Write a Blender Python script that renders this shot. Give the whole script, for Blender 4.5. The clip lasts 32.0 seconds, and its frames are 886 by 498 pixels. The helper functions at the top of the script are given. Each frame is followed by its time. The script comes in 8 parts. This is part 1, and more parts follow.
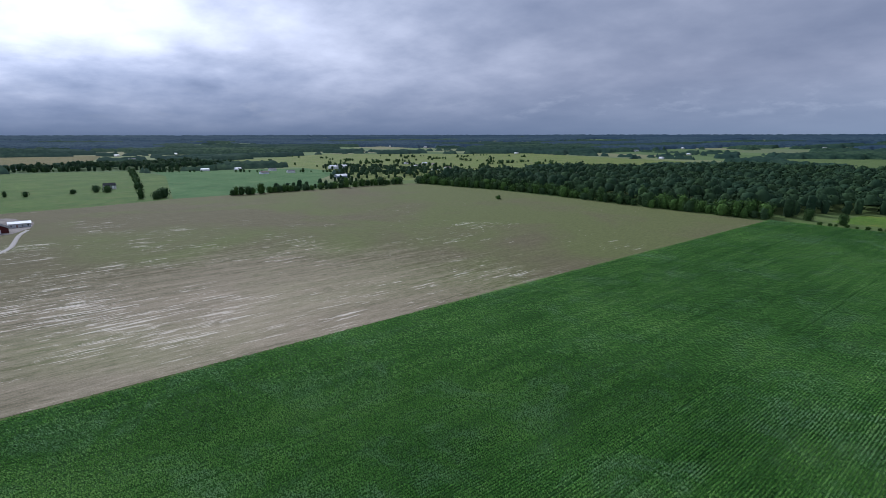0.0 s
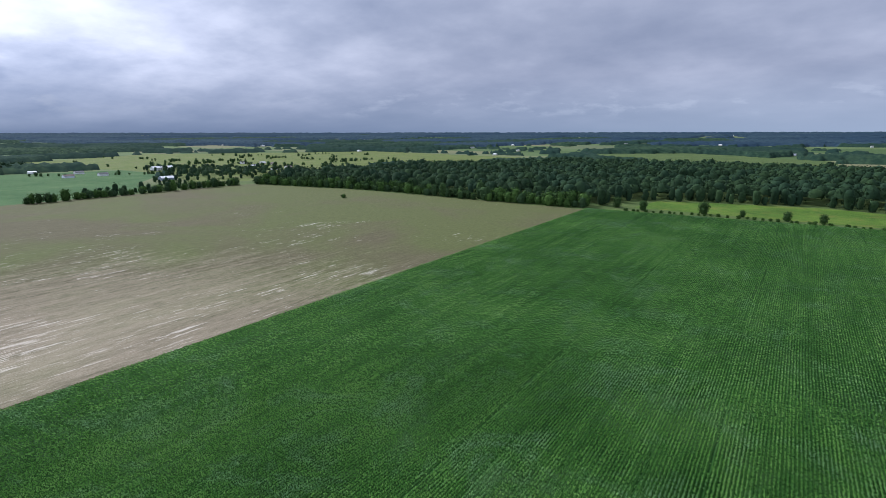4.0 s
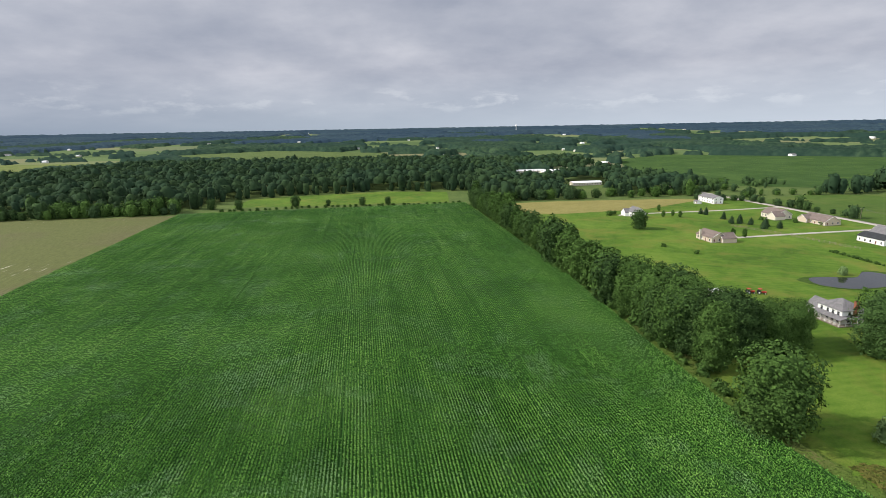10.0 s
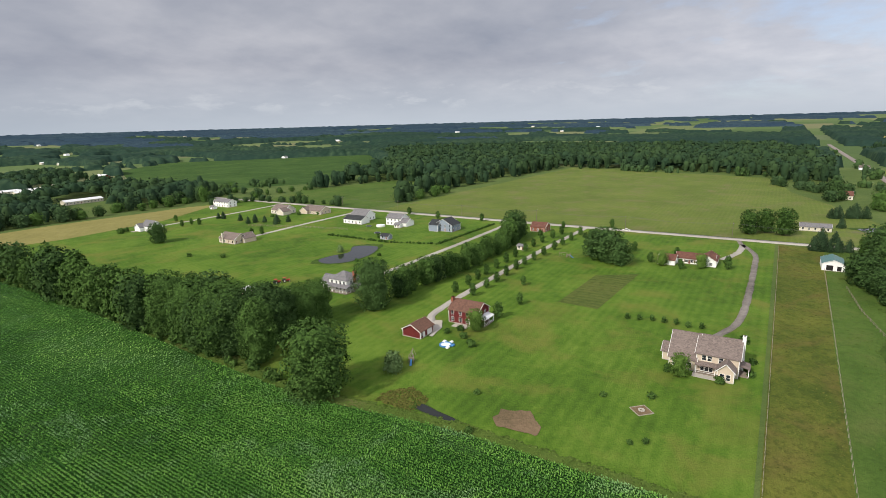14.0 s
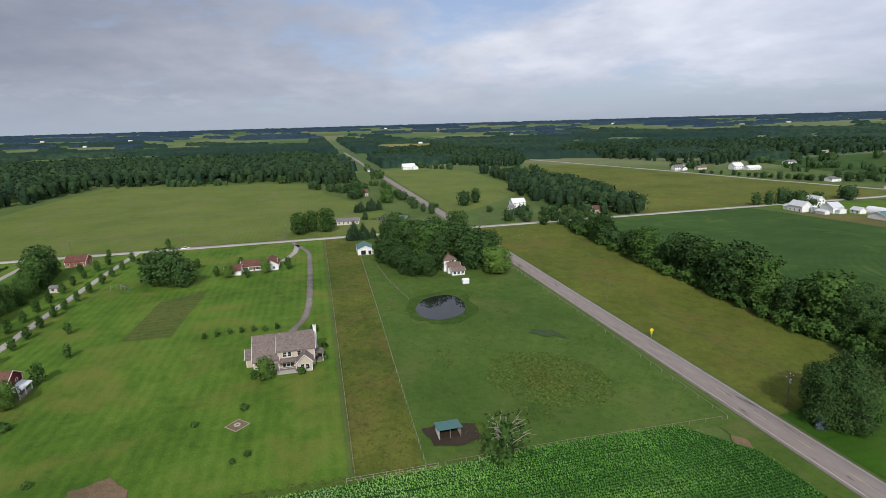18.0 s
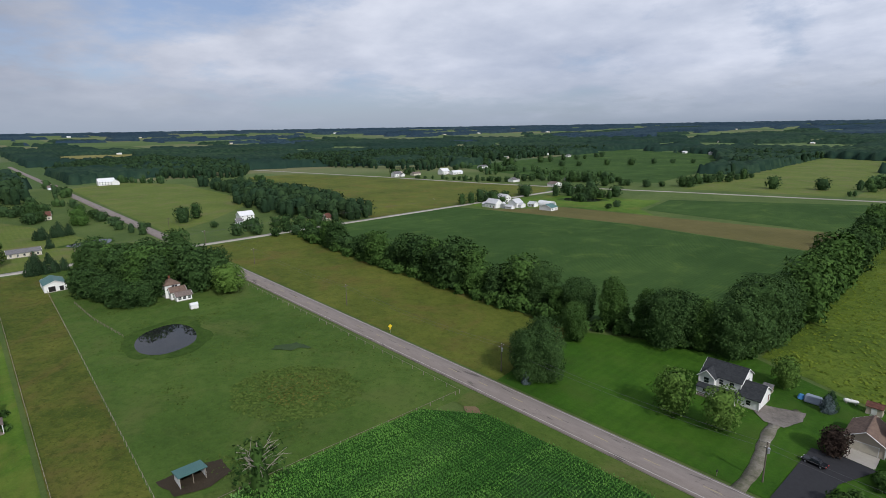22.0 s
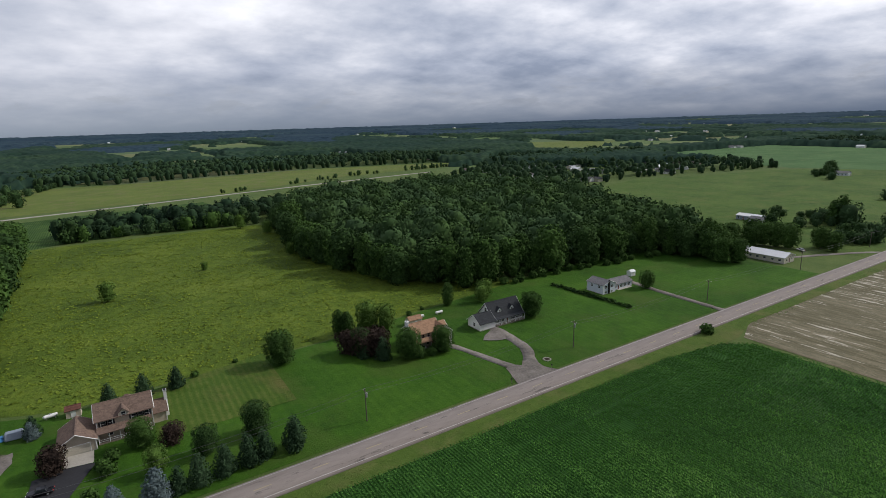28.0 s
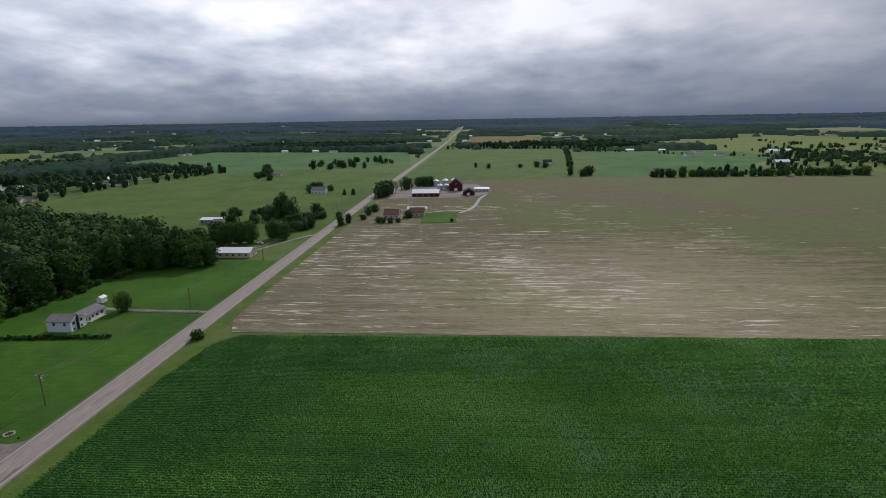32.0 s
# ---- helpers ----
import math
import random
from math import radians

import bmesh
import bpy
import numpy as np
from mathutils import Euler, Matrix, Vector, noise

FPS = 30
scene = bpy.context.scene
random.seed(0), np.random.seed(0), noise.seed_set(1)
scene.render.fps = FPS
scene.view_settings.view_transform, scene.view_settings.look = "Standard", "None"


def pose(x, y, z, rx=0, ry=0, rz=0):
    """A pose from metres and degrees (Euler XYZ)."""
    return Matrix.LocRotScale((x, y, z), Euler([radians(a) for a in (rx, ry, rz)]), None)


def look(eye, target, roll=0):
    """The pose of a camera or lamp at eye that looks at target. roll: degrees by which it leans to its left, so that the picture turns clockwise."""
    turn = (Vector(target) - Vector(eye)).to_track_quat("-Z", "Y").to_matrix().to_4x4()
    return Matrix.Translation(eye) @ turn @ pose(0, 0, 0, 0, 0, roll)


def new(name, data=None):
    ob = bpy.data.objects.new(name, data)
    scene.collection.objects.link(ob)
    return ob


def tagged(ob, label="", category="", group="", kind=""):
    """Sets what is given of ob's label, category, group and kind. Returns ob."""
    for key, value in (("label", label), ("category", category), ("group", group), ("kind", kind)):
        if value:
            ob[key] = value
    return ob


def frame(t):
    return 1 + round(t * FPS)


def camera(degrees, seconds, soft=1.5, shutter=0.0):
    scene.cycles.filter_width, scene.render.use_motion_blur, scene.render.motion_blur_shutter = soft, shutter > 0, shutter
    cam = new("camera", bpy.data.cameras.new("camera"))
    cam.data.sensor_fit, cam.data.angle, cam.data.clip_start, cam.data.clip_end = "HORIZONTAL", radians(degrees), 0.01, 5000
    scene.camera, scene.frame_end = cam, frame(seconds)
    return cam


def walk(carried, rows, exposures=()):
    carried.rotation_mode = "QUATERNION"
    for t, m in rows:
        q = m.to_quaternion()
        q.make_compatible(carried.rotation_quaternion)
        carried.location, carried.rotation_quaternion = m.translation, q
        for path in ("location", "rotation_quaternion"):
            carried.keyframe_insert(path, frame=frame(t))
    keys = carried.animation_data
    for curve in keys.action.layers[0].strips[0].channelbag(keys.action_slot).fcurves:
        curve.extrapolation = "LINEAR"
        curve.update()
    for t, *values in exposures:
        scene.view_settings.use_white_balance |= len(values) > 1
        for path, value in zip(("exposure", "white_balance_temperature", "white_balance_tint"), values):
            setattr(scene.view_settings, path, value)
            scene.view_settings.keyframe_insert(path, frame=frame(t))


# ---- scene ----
# A drone hangs 70 m over the edge of a maize field and turns once round.
CAM_H = 70.0
cam = camera(79.8, 32.0, soft=0.5)
TURN = [
    (0.0, -129.65, -12.12, 0.08), (0.5, -131.88, -12.18, 0.13), (1.0, -134.17, -12.20, 0.06),
    (1.5, -136.43, -12.25, 0.12), (2.0, -138.06, -12.27, 0.03), (2.5, -139.76, -12.27, 0.06),
    (4.5, -148.56, -12.41, 0.09), (5.0, -150.83, -12.44, 0.14), (5.5, -153.21, -12.43, 0.22),
    (6.0, -155.79, -12.50, 0.26), (6.5, -158.81, -12.56, 0.27), (7.0, -162.28, -12.59, 0.33),
    (7.5, -166.08, -12.66, 0.45), (8.0, -169.67, -12.68, 0.52), (8.5, -174.05, -12.74, 0.62),
    (9.0, -179.48, -12.78, 0.84), (9.5, -184.29, -12.82, 0.99), (10.0, -188.39, -12.87, 1.03),
    (10.5, -193.37, -12.93, 1.13), (11.0, -199.75, -13.01, 1.23), (11.5, -205.67, -13.11, 1.29),
    (12.0, -211.03, -13.16, 1.27), (12.5, -216.93, -13.24, 1.39), (13.0, -223.27, -13.26, 1.39),
    (13.5, -230.29, -13.29, 1.43), (14.0, -237.86, -13.31, 1.53), (14.5, -245.82, -13.34, 1.50),
    (16.5, -267.94, -13.28, 1.54), (17.0, -274.15, -13.25, 1.85), (17.5, -279.52, -13.29, 1.66),
    (18.0, -283.84, -13.28, 1.60), (18.5, -287.71, -13.24, 1.45), (19.0, -291.93, -13.17, 1.36),
    (19.5, -295.85, -13.10, 1.25), (20.0, -299.02, -13.06, 1.19), (20.5, -302.15, -13.05, 1.16),
    (21.0, -305.44, -13.04, 1.07), (21.5, -308.67, -13.00, 1.03), (22.0, -312.47, -12.95, 0.94),
    (22.5, -316.86, -12.89, 0.93), (23.0, -321.04, -12.86, 0.84), (23.5, -324.98, -12.81, 0.83),
    (24.0, -329.37, -12.79, 0.73), (24.5, -335.13, -12.77, 0.74), (26.5, -364.45, -12.78, 1.44),
    (27.0, -373.71, -12.89, 1.61), (27.5, -383.01, -13.09, 1.79), (28.0, -392.43, -13.22, 1.76),
    (28.5, -402.37, -13.39, 1.75), (29.0, -410.04, -13.51, 1.54), (29.5, -417.92, -13.58, 1.31),
    (30.0, -426.09, -13.68, 1.37), (30.5, -433.68, -13.68, 1.41), (31.0, -440.40, -13.71, 1.34),
    (31.5, -443.92, -13.74, 1.14), (32.0, -446.58, -13.69, 0.94),
]
walk(cam, [(t, pose(0, 0, CAM_H, 90 + p, q, y)) for t, y, p, q in TURN],
     exposures=[(0.0, -0.44, 5380, 15), (2.5, -0.22, 5430, 15), (6.0, 0.02, 5850, 14), (9.0, 0.18, 6400, 10), (14.0, 0.0, 6600, 10), (17.0, -0.29, 6250, 11), (20.0, -0.49, 6030, 11), (23.0, -0.61, 5980, 11), (28.0, -0.66, 6200, 11), (32.0, -0.74, 6080, 11)])

# ---- world: broken cloud with thin blue gaps, veiled sun ----
SUN_EL, SUN_AZ = 38.0, -13.0          # degrees above the horizon; from +x towards +y
sun_way = Vector((math.cos(radians(SUN_EL)) * math.cos(radians(SUN_AZ)),
                  math.cos(radians(SUN_EL)) * math.sin(radians(SUN_AZ)), math.sin(radians(SUN_EL))))
sun = new("sun", bpy.data.lights.new("sun", "SUN"))
sun.data.energy, sun.data.angle, sun.data.color = 4.1, radians(2.0), (1.0, 0.94, 0.84)
sun.matrix_world = look(sun_way * 300, (0, 0, 0))


class Tree:
    """Short words for a shader's nodes."""

    def __init__(self, tree):
        self.t = tree

    def add(self, kind, **props):
        n = self.t.nodes.new(kind)
        for k, v in props.items():
            if k in n.inputs.keys():
                self.put(n.inputs[k], v)
        return n

    def put(self, socket, v):
        if hasattr(v, "node"):
            self.t.links.new(v, socket)
        elif isinstance(v, tuple) and len(v) == 3 and socket.type == "RGBA":
            socket.default_value = (*v, 1)
        else:
            socket.default_value = v

    def math(self, op, a, b=0.0, c=0.0):
        n = self.t.nodes.new("ShaderNodeMath")
        n.operation = op
        for i, v in enumerate((a, b, c)):
            self.put(n.inputs[i], v)
        return n.outputs[0]

    def vec(self, op, a, b=(0, 0, 0)):
        n = self.t.nodes.new("ShaderNodeVectorMath")
        n.operation = op
        self.put(n.inputs[0], a)
        self.put(n.inputs[1], b)
        return n.outputs["Value"] if op == "DOT_PRODUCT" else n.outputs[0]

    def noise(self, vec, scale, detail=4.0, rough=0.55, warp=0.0):
        n = self.add("ShaderNodeTexNoise", Vector=vec, Scale=scale, Detail=detail, Roughness=rough, Distortion=warp)
        return n.outputs["Fac"]

    def ramp(self, fac, stops):
        n = self.t.nodes.new("ShaderNodeValToRGB")
        self.put(n.inputs[0], fac)
        e = n.color_ramp.elements
        while len(e) < len(stops):
            e.new(0.5)
        for el, (p, c) in zip(e, stops):
            el.position = p
            el.color = (*c, 1) if isinstance(c, tuple) else (c, c, c, 1)
        return n.outputs[0]

    def mix(self, fac, a, b, kind="MIX"):
        n = self.t.nodes.new("ShaderNodeMix")
        n.data_type, n.blend_type = "RGBA", kind
        self.put(n.inputs[0], fac)
        self.put(n.inputs[6], a)
        self.put(n.inputs[7], b)
        return n.outputs[2]

    def split(self, vec):
        n = self.add("ShaderNodeSeparateXYZ", Vector=vec)
        return n.outputs

    def join(self, x, y, z):
        n = self.t.nodes.new("ShaderNodeCombineXYZ")
        for i, v in enumerate((x, y, z)):
            self.put(n.inputs[i], v)
        return n.outputs[0]


world = bpy.data.worlds.new("sky")
scene.world = world
world.use_nodes = True
W = Tree(world.node_tree)
world.node_tree.nodes.clear()
sky = W.t.nodes.new("ShaderNodeTexSky")
sky.sky_type, sky.sun_disc = "NISHITA", False
sky.sun_elevation, sky.sun_rotation = radians(SUN_EL), radians(90 - SUN_AZ)
sky.air_density, sky.dust_density = 1.0, 0.4
way = W.t.nodes.new("ShaderNodeTexCoord").outputs["Generated"]
wx, wy, wz = W.split(way)
up = W.math("ADD", W.math("MAXIMUM", wz, 0.0), 0.24)
deck = W.join(W.math("DIVIDE", wx, up), W.math("DIVIDE", wy, up), 0.0)
broad = W.noise(deck, 0.62, 3.0, 0.5, 0.1)
billow = W.noise(W.vec("ADD", deck, (7.3, 2.1, 0.0)), 1.5, 7.0, 0.54, 0.0)
puff = W.noise(W.vec("ADD", deck, (1.7, 5.4, 0.0)), 4.4, 6.0, 0.56, 0.0)
body = W.math("ADD", W.math("MULTIPLY", broad, 0.44), W.math("ADD", W.math("MULTIPLY", billow, 0.40), W.math("MULTIPLY", puff, 0.16)))
glow = W.math("MAXIMUM", W.vec("DOT_PRODUCT", way, (0.66, 0.36, 0.66)), 0.0)
clear = W.math("MAXIMUM", W.vec("DOT_PRODUCT", way, (-0.55, 0.80, 0.24)), 0.0)
halo = W.math("ADD", W.math("MULTIPLY", W.math("POWER", glow, 1.9), 1.10), W.math("MULTIPLY", W.math("POWER", clear, 2.0), 0.62))
# the deck is torn towards the glow and nearly even away from it
torn = W.math("ADD", 0.50, W.math("MULTIPLY", W.math("POWER", glow, 1.5), 1.05))
body = W.math("ADD", 0.530, W.math("MULTIPLY", W.math("SUBTRACT", body, 0.50), torn))
grey = W.ramp(body, [(0.38, (0.24, 0.275, 0.35)), (0.46, (0.38, 0.41, 0.48)), (0.52, (0.50, 0.52, 0.575)), (0.58, (0.66, 0.665, 0.70)), (0.68, (0.92, 0.91, 0.92))])
lit = W.mix(1.0, grey, W.mix(halo, (0.84, 0.855, 0.90), (2.5, 2.48, 2.45)), "MULTIPLY")
blue = W.mix(0.45, W.mix(1.0, sky.outputs[0], (0.10, 0.105, 0.125), "MULTIPLY"), (0.62, 0.72, 0.88))
# the cover is thinner towards -x, where blue shows
thin = W.math("SUBTRACT", 0.115, W.math("MULTIPLY", W.math("MAXIMUM", W.vec("DOT_PRODUCT", way, (-0.93, 0.33, 0.1)), 0.0), 0.180))
gap = W.ramp(W.math("ADD", W.math("ADD", W.math("MULTIPLY", W.noise(W.vec("ADD", W.vec("MULTIPLY", deck, (0.55, 0.40, 1.0)), (0.3, 3.7, 0.0)), 0.9, 8.0, 0.62, 0.2), 0.75), W.math("MULTIPLY", billow, 0.25)), thin), [(0.38, 0.9), (0.46, 0.0)])
# small bright heads of far cumulus, low over the horizon
heads = W.noise(W.vec("MULTIPLY", way, (13.0, 13.0, 42.0)), 1.0, 6.0, 0.6, 0.2)
heads = W.math("MULTIPLY", W.ramp(heads, [(0.55, 0.0), (0.66, 0.5)]), W.ramp(wz, [(0.020, 0.0), (0.034, 1.0), (0.050, 1.0), (0.085, 0.0)]))
lit = W.mix(heads, lit, (0.78, 0.79, 0.82))
rim = W.ramp(wz, [(0.0, 1.0), (0.02, 0.75), (0.10, 0.0)])
side = W.ramp(W.math("ADD", W.math("MULTIPLY", wx, 0.5), 0.5), [(0.15, (0.52, 0.58, 0.66)), (0.55, (0.36, 0.42, 0.50)), (0.9, (0.20, 0.25, 0.34))])
lit = W.mix(1.0, lit, W.mix(W.math("MAXIMUM", wz, 0.0), (1.0, 1.0, 1.0), (0.76, 0.765, 0.785)), "MULTIPLY")
low = W.mix(rim, W.mix(gap, lit, blue), side)
back = W.add("ShaderNodeBackground", Color=low, Strength=1.0)
out = W.t.nodes.new("ShaderNodeOutputWorld")
W.t.links.new(back.outputs[0], out.inputs[0])

# ---- materials ----
def material(name, build, rough=0.9, metal=0.0, spec=0.3):
    m = bpy.data.materials.new(name)
    m.use_nodes = True
    T = Tree(m.node_tree)
    b = m.node_tree.nodes["Principled BSDF"]
    b.inputs["Roughness"].default_value = rough
    b.inputs["Metallic"].default_value = metal
    b.inputs["Specular IOR Level"].default_value = spec
    got = build(T, b)
    if got is not None:
        T.put(b.inputs["Base Color"], got)
    return m


def place(T):
    return T.t.nodes.new("ShaderNodeNewGeometry").outputs["Position"]


def island(T):
    return T.t.nodes.new("ShaderNodeNewGeometry").outputs["Random Per Island"]


def of_object(T):
    return T.t.nodes.new("ShaderNodeObjectInfo").outputs["Random"]


def relief(T, b, height, strength, distance):
    n = T.add("ShaderNodeBump", Height=height, Strength=strength, Distance=distance)
    T.put(b.inputs["Normal"], n.outputs[0])


def turf(name, dark, mid, light, stripe=0.0, period=1.6, along="x", weeds=0.0, rough=0.95, dry=None, crisp=0.16):
    """Grass: broad patches, tufts, fine grain, and mowing stripes where there are any."""
    def build(T, b):
        p = place(T)
        broad = T.noise(p, 0.022, 3.0, 0.6)
        patch = T.noise(p, 0.17, 8.0, 0.72, 0.3)
        grain = T.noise(p, 1.4, 5.0, 0.75)
        v = T.math("ADD", T.math("MULTIPLY", broad, 0.42), T.math("ADD", T.math("MULTIPLY", patch, 0.36), T.math("MULTIPLY", grain, 0.22)))
        if stripe:
            xyz = T.split(p)
            s = T.math("SINE", T.math("MULTIPLY", xyz[0 if along == "x" else 1], 6.2832 / period))
            v = T.math("ADD", v, T.math("MULTIPLY", T.math("MULTIPLY", s, T.noise(p, 0.04, 2.0)), stripe))
        c = T.ramp(v, [(0.5 - crisp, dark), (0.50, mid), (0.5 + crisp, light)])
        if dry:
            c = T.mix(T.ramp(T.noise(T.vec("ADD", p, (91.0, 13.0, 0.0)), 0.045, 6.0, 0.65, 0.4), [(0.50, 0.0), (0.68, 0.75)]), c, dry)
        if weeds:
            c = T.mix(T.ramp(T.noise(p, 0.45, 6.0, 0.75), [(0.50, 0.0), (0.61, weeds)]), c, tuple(k * 0.5 for k in dark))
        relief(T, b, T.math("ADD", T.math("MULTIPLY", patch, 1.5), grain), 0.7, 0.35)
        return c
    return material(name, build, rough, spec=0.15)


def leafage(name, dark, light, cool=None):
    """Leaves: a hue for each tree, a lightness for each spray."""
    def build(T, b):
        p = place(T)
        v = T.math("ADD", T.math("MULTIPLY", island(T), 0.42), T.math("ADD", T.math("MULTIPLY", of_object(T), 0.2), T.math("MULTIPLY", T.noise(p, 0.075, 3.0, 0.6), 0.40)))
        # fine dark mottling painted in for the shaded gaps between leaf clumps
        v = T.math("ADD", v, T.math("MULTIPLY", T.math("SUBTRACT", T.noise(p, 0.42, 4.0, 0.7), 0.32), 0.75))
        c = T.ramp(v, [(0.28, tuple(k * 0.5 for k in dark)), (0.62, tuple((a + b) / 2 for a, b in zip(dark, light))), (1.0, light)])
        if cool:
            c = T.mix(T.ramp(T.noise(p, 0.03, 2.0), [(0.42, 0.0), (0.62, 0.8)]), c, cool)
        return c
    return material(name, build, 0.95, spec=0.06)


def paint(name, colour, rough=0.7, grime=0.12, scale=1.2, metal=0.0, lines=0.0, axis=2):
    """Painted boards, sheet or plaster with faint grime and, where given, board joints."""
    def build(T, b):
        p = T.t.nodes.new("ShaderNodeTexCoord").outputs["Object"]
        n = T.math("ADD", T.math("MULTIPLY", T.noise(p, scale, 5.0, 0.65), 0.6), T.math("MULTIPLY", T.noise(p, scale * 7, 3.0), 0.4))
        c = T.ramp(n, [(0.3, tuple(k * (1 - grime) for k in colour)), (0.7, tuple(min(1, k * (1 + grime * 0.4)) for k in colour))])
        if lines:
            s = T.math("FRACT", T.math("DIVIDE", T.split(p)[axis], lines))
            relief(T, b, T.ramp(s, [(0.0, 0.0), (0.12, 1.0), (1.0, 0.8)]), 0.6, 0.03)
        return c
    return material(name, build, rough, metal)


def shingle(name, colour):
    def build(T, b):
        p = T.t.nodes.new("ShaderNodeTexCoord").outputs["Object"]
        tabs = T.add("ShaderNodeTexVoronoi", Vector=T.vec("MULTIPLY", p, (2.2, 2.2, 4.5)), Scale=1.0).outputs["Color"]
        n = T.math("ADD", T.math("MULTIPLY", T.split(tabs)[0], 0.5), T.math("MULTIPLY", T.noise(p, 0.6, 4.0), 0.5))
        relief(T, b, T.split(tabs)[1], 0.3, 0.03)
        return T.ramp(n, [(0.2, tuple(k * 0.72 for k in colour)), (0.8, tuple(min(1, k * 1.2) for k in colour))])
    return material(name, build, 0.92, spec=0.2)


def crop(name, dark, mid, light, pale, rows, strength, tilt=0.0):
    """A crop seen from above: rows along y, patches of growth, pale tassels."""
    def build(T, b):
        p = place(T)
        x, y, z = T.split(p)
        wob = T.math("MULTIPLY", T.noise(p, 0.05, 2.0), 1.2)
        s = T.math("SINE", T.math("MULTIPLY", T.math("ADD", T.math("ADD", x, T.math("MULTIPLY", y, tilt)), wob), 6.2832 / rows))
        broad = T.noise(p, 0.014, 4.0, 0.6, 0.5)
        patch = T.noise(T.vec("MULTIPLY", p, (1.0, 0.3, 1.0)), 0.11, 5.0, 0.65)
        grain = T.noise(p, 1.3, 3.0, 0.7)
        v = T.math("ADD", T.math("MULTIPLY", broad, 0.45), T.math("ADD", T.math("MULTIPLY", patch, 0.30), T.math("MULTIPLY", grain, 0.25)))
        v = T.math("ADD", v, T.math("MULTIPLY", s, strength))
        c = T.ramp(v, [(0.36, dark), (0.50, mid), (0.64, light)])
        c = T.mix(T.ramp(T.noise(T.vec("ADD", p, (40.0, 9.0, 0.0)), 0.05, 6.0, 0.72, 0.8), [(0.53, 0.0), (0.72, 0.6)]), c, pale)
        relief(T, b, T.math("ADD", grain, T.math("MULTIPLY", s, 0.4)), 0.6, 0.4)
        return c
    return material(name, build, 1.0, spec=0.06)


LAWN = turf("mown lawn", (0.042, 0.090, 0.009), (0.074, 0.142, 0.014), (0.120, 0.188, 0.025), 0.035, 3.1, "y", dry=(0.150, 0.155, 0.032), crisp=0.11)
LAWN_DARK = turf("lush lawn", (0.020, 0.060, 0.004), (0.036, 0.096, 0.006), (0.060, 0.132, 0.010), 0.03, 2.6, "x", dry=(0.056, 0.094, 0.014), crisp=0.13)
PASTURE = turf("grazed pasture", (0.040, 0.080, 0.012), (0.062, 0.112, 0.018), (0.094, 0.142, 0.028), weeds=0.25, dry=(0.10, 0.125, 0.032), crisp=0.13)
ROUGH = turf("rough meadow", (0.048, 0.082, 0.008), (0.088, 0.136, 0.013), (0.140, 0.186, 0.022), weeds=0.5, crisp=0.11)
HAY = turf("hay stubble", (0.074, 0.108, 0.020), (0.108, 0.146, 0.028), (0.150, 0.178, 0.040), 0.05, 3.0, "y", dry=(0.150, 0.142, 0.060))
OLD_HAY = turf("seeding grass", (0.062, 0.088, 0.012), (0.098, 0.120, 0.017), (0.142, 0.154, 0.026), weeds=0.3, dry=(0.138, 0.108, 0.030), crisp=0.10)
PADDOCK = turf("weedy paddock", (0.046, 0.072, 0.010), (0.080, 0.104, 0.015), (0.126, 0.136, 0.024), weeds=0.45, dry=(0.130, 0.096, 0.030), crisp=0.09)
TAN = turf("ripe oats", (0.155, 0.145, 0.045), (0.21, 0.19, 0.062), (0.27, 0.24, 0.088), 0.04, 2.5, "x")


def land_build(T, b):
    """Grass near by; far out, fields in squared parcels of several greens and straws."""
    p = place(T)
    x, y, z = T.split(p)
    patch = T.noise(p, 0.17, 8.0, 0.72, 0.3)
    grain = T.noise(p, 1.4, 5.0, 0.75)
    v = T.math("ADD", T.math("MULTIPLY", T.noise(p, 0.022, 3.0, 0.6), 0.42), T.math("ADD", T.math("MULTIPLY", patch, 0.36), T.math("MULTIPLY", grain, 0.22)))
    c = T.ramp(v, [(0.34, (0.050, 0.085, 0.022)), (0.50, (0.080, 0.120, 0.030)), (0.66, (0.120, 0.155, 0.045))])
    cell = T.join(T.math("FLOOR", T.math("DIVIDE", x, 290.0)), T.math("FLOOR", T.math("DIVIDE", y, 190.0)), 0.0)
    pick = T.add("ShaderNodeTexWhiteNoise", Vector=cell).outputs["Value"]
    fields = T.ramp(pick, [(0.0, (0.058, 0.100, 0.030)), (0.3, (0.092, 0.140, 0.044)), (0.6, (0.125, 0.165, 0.060)), (0.85, (0.175, 0.168, 0.085)), (1.0, (0.078, 0.125, 0.056))])
    fields = T.mix(T.ramp(v, [(0.3, 0.35), (0.6, 0.0)]), fields, (0.06, 0.10, 0.03))
    out_there = T.math("MULTIPLY_ADD", T.math("SQRT", T.math("ADD", T.math("MULTIPLY", x, x), T.math("MULTIPLY", y, y))), 0.01, -8.2)
    relief(T, b, T.math("ADD", T.math("MULTIPLY", patch, 1.5), grain), 0.7, 0.35)
    return T.mix(T.ramp(out_there, [(0.0, 0.0), (1.0, 1.0)]), c, fields)


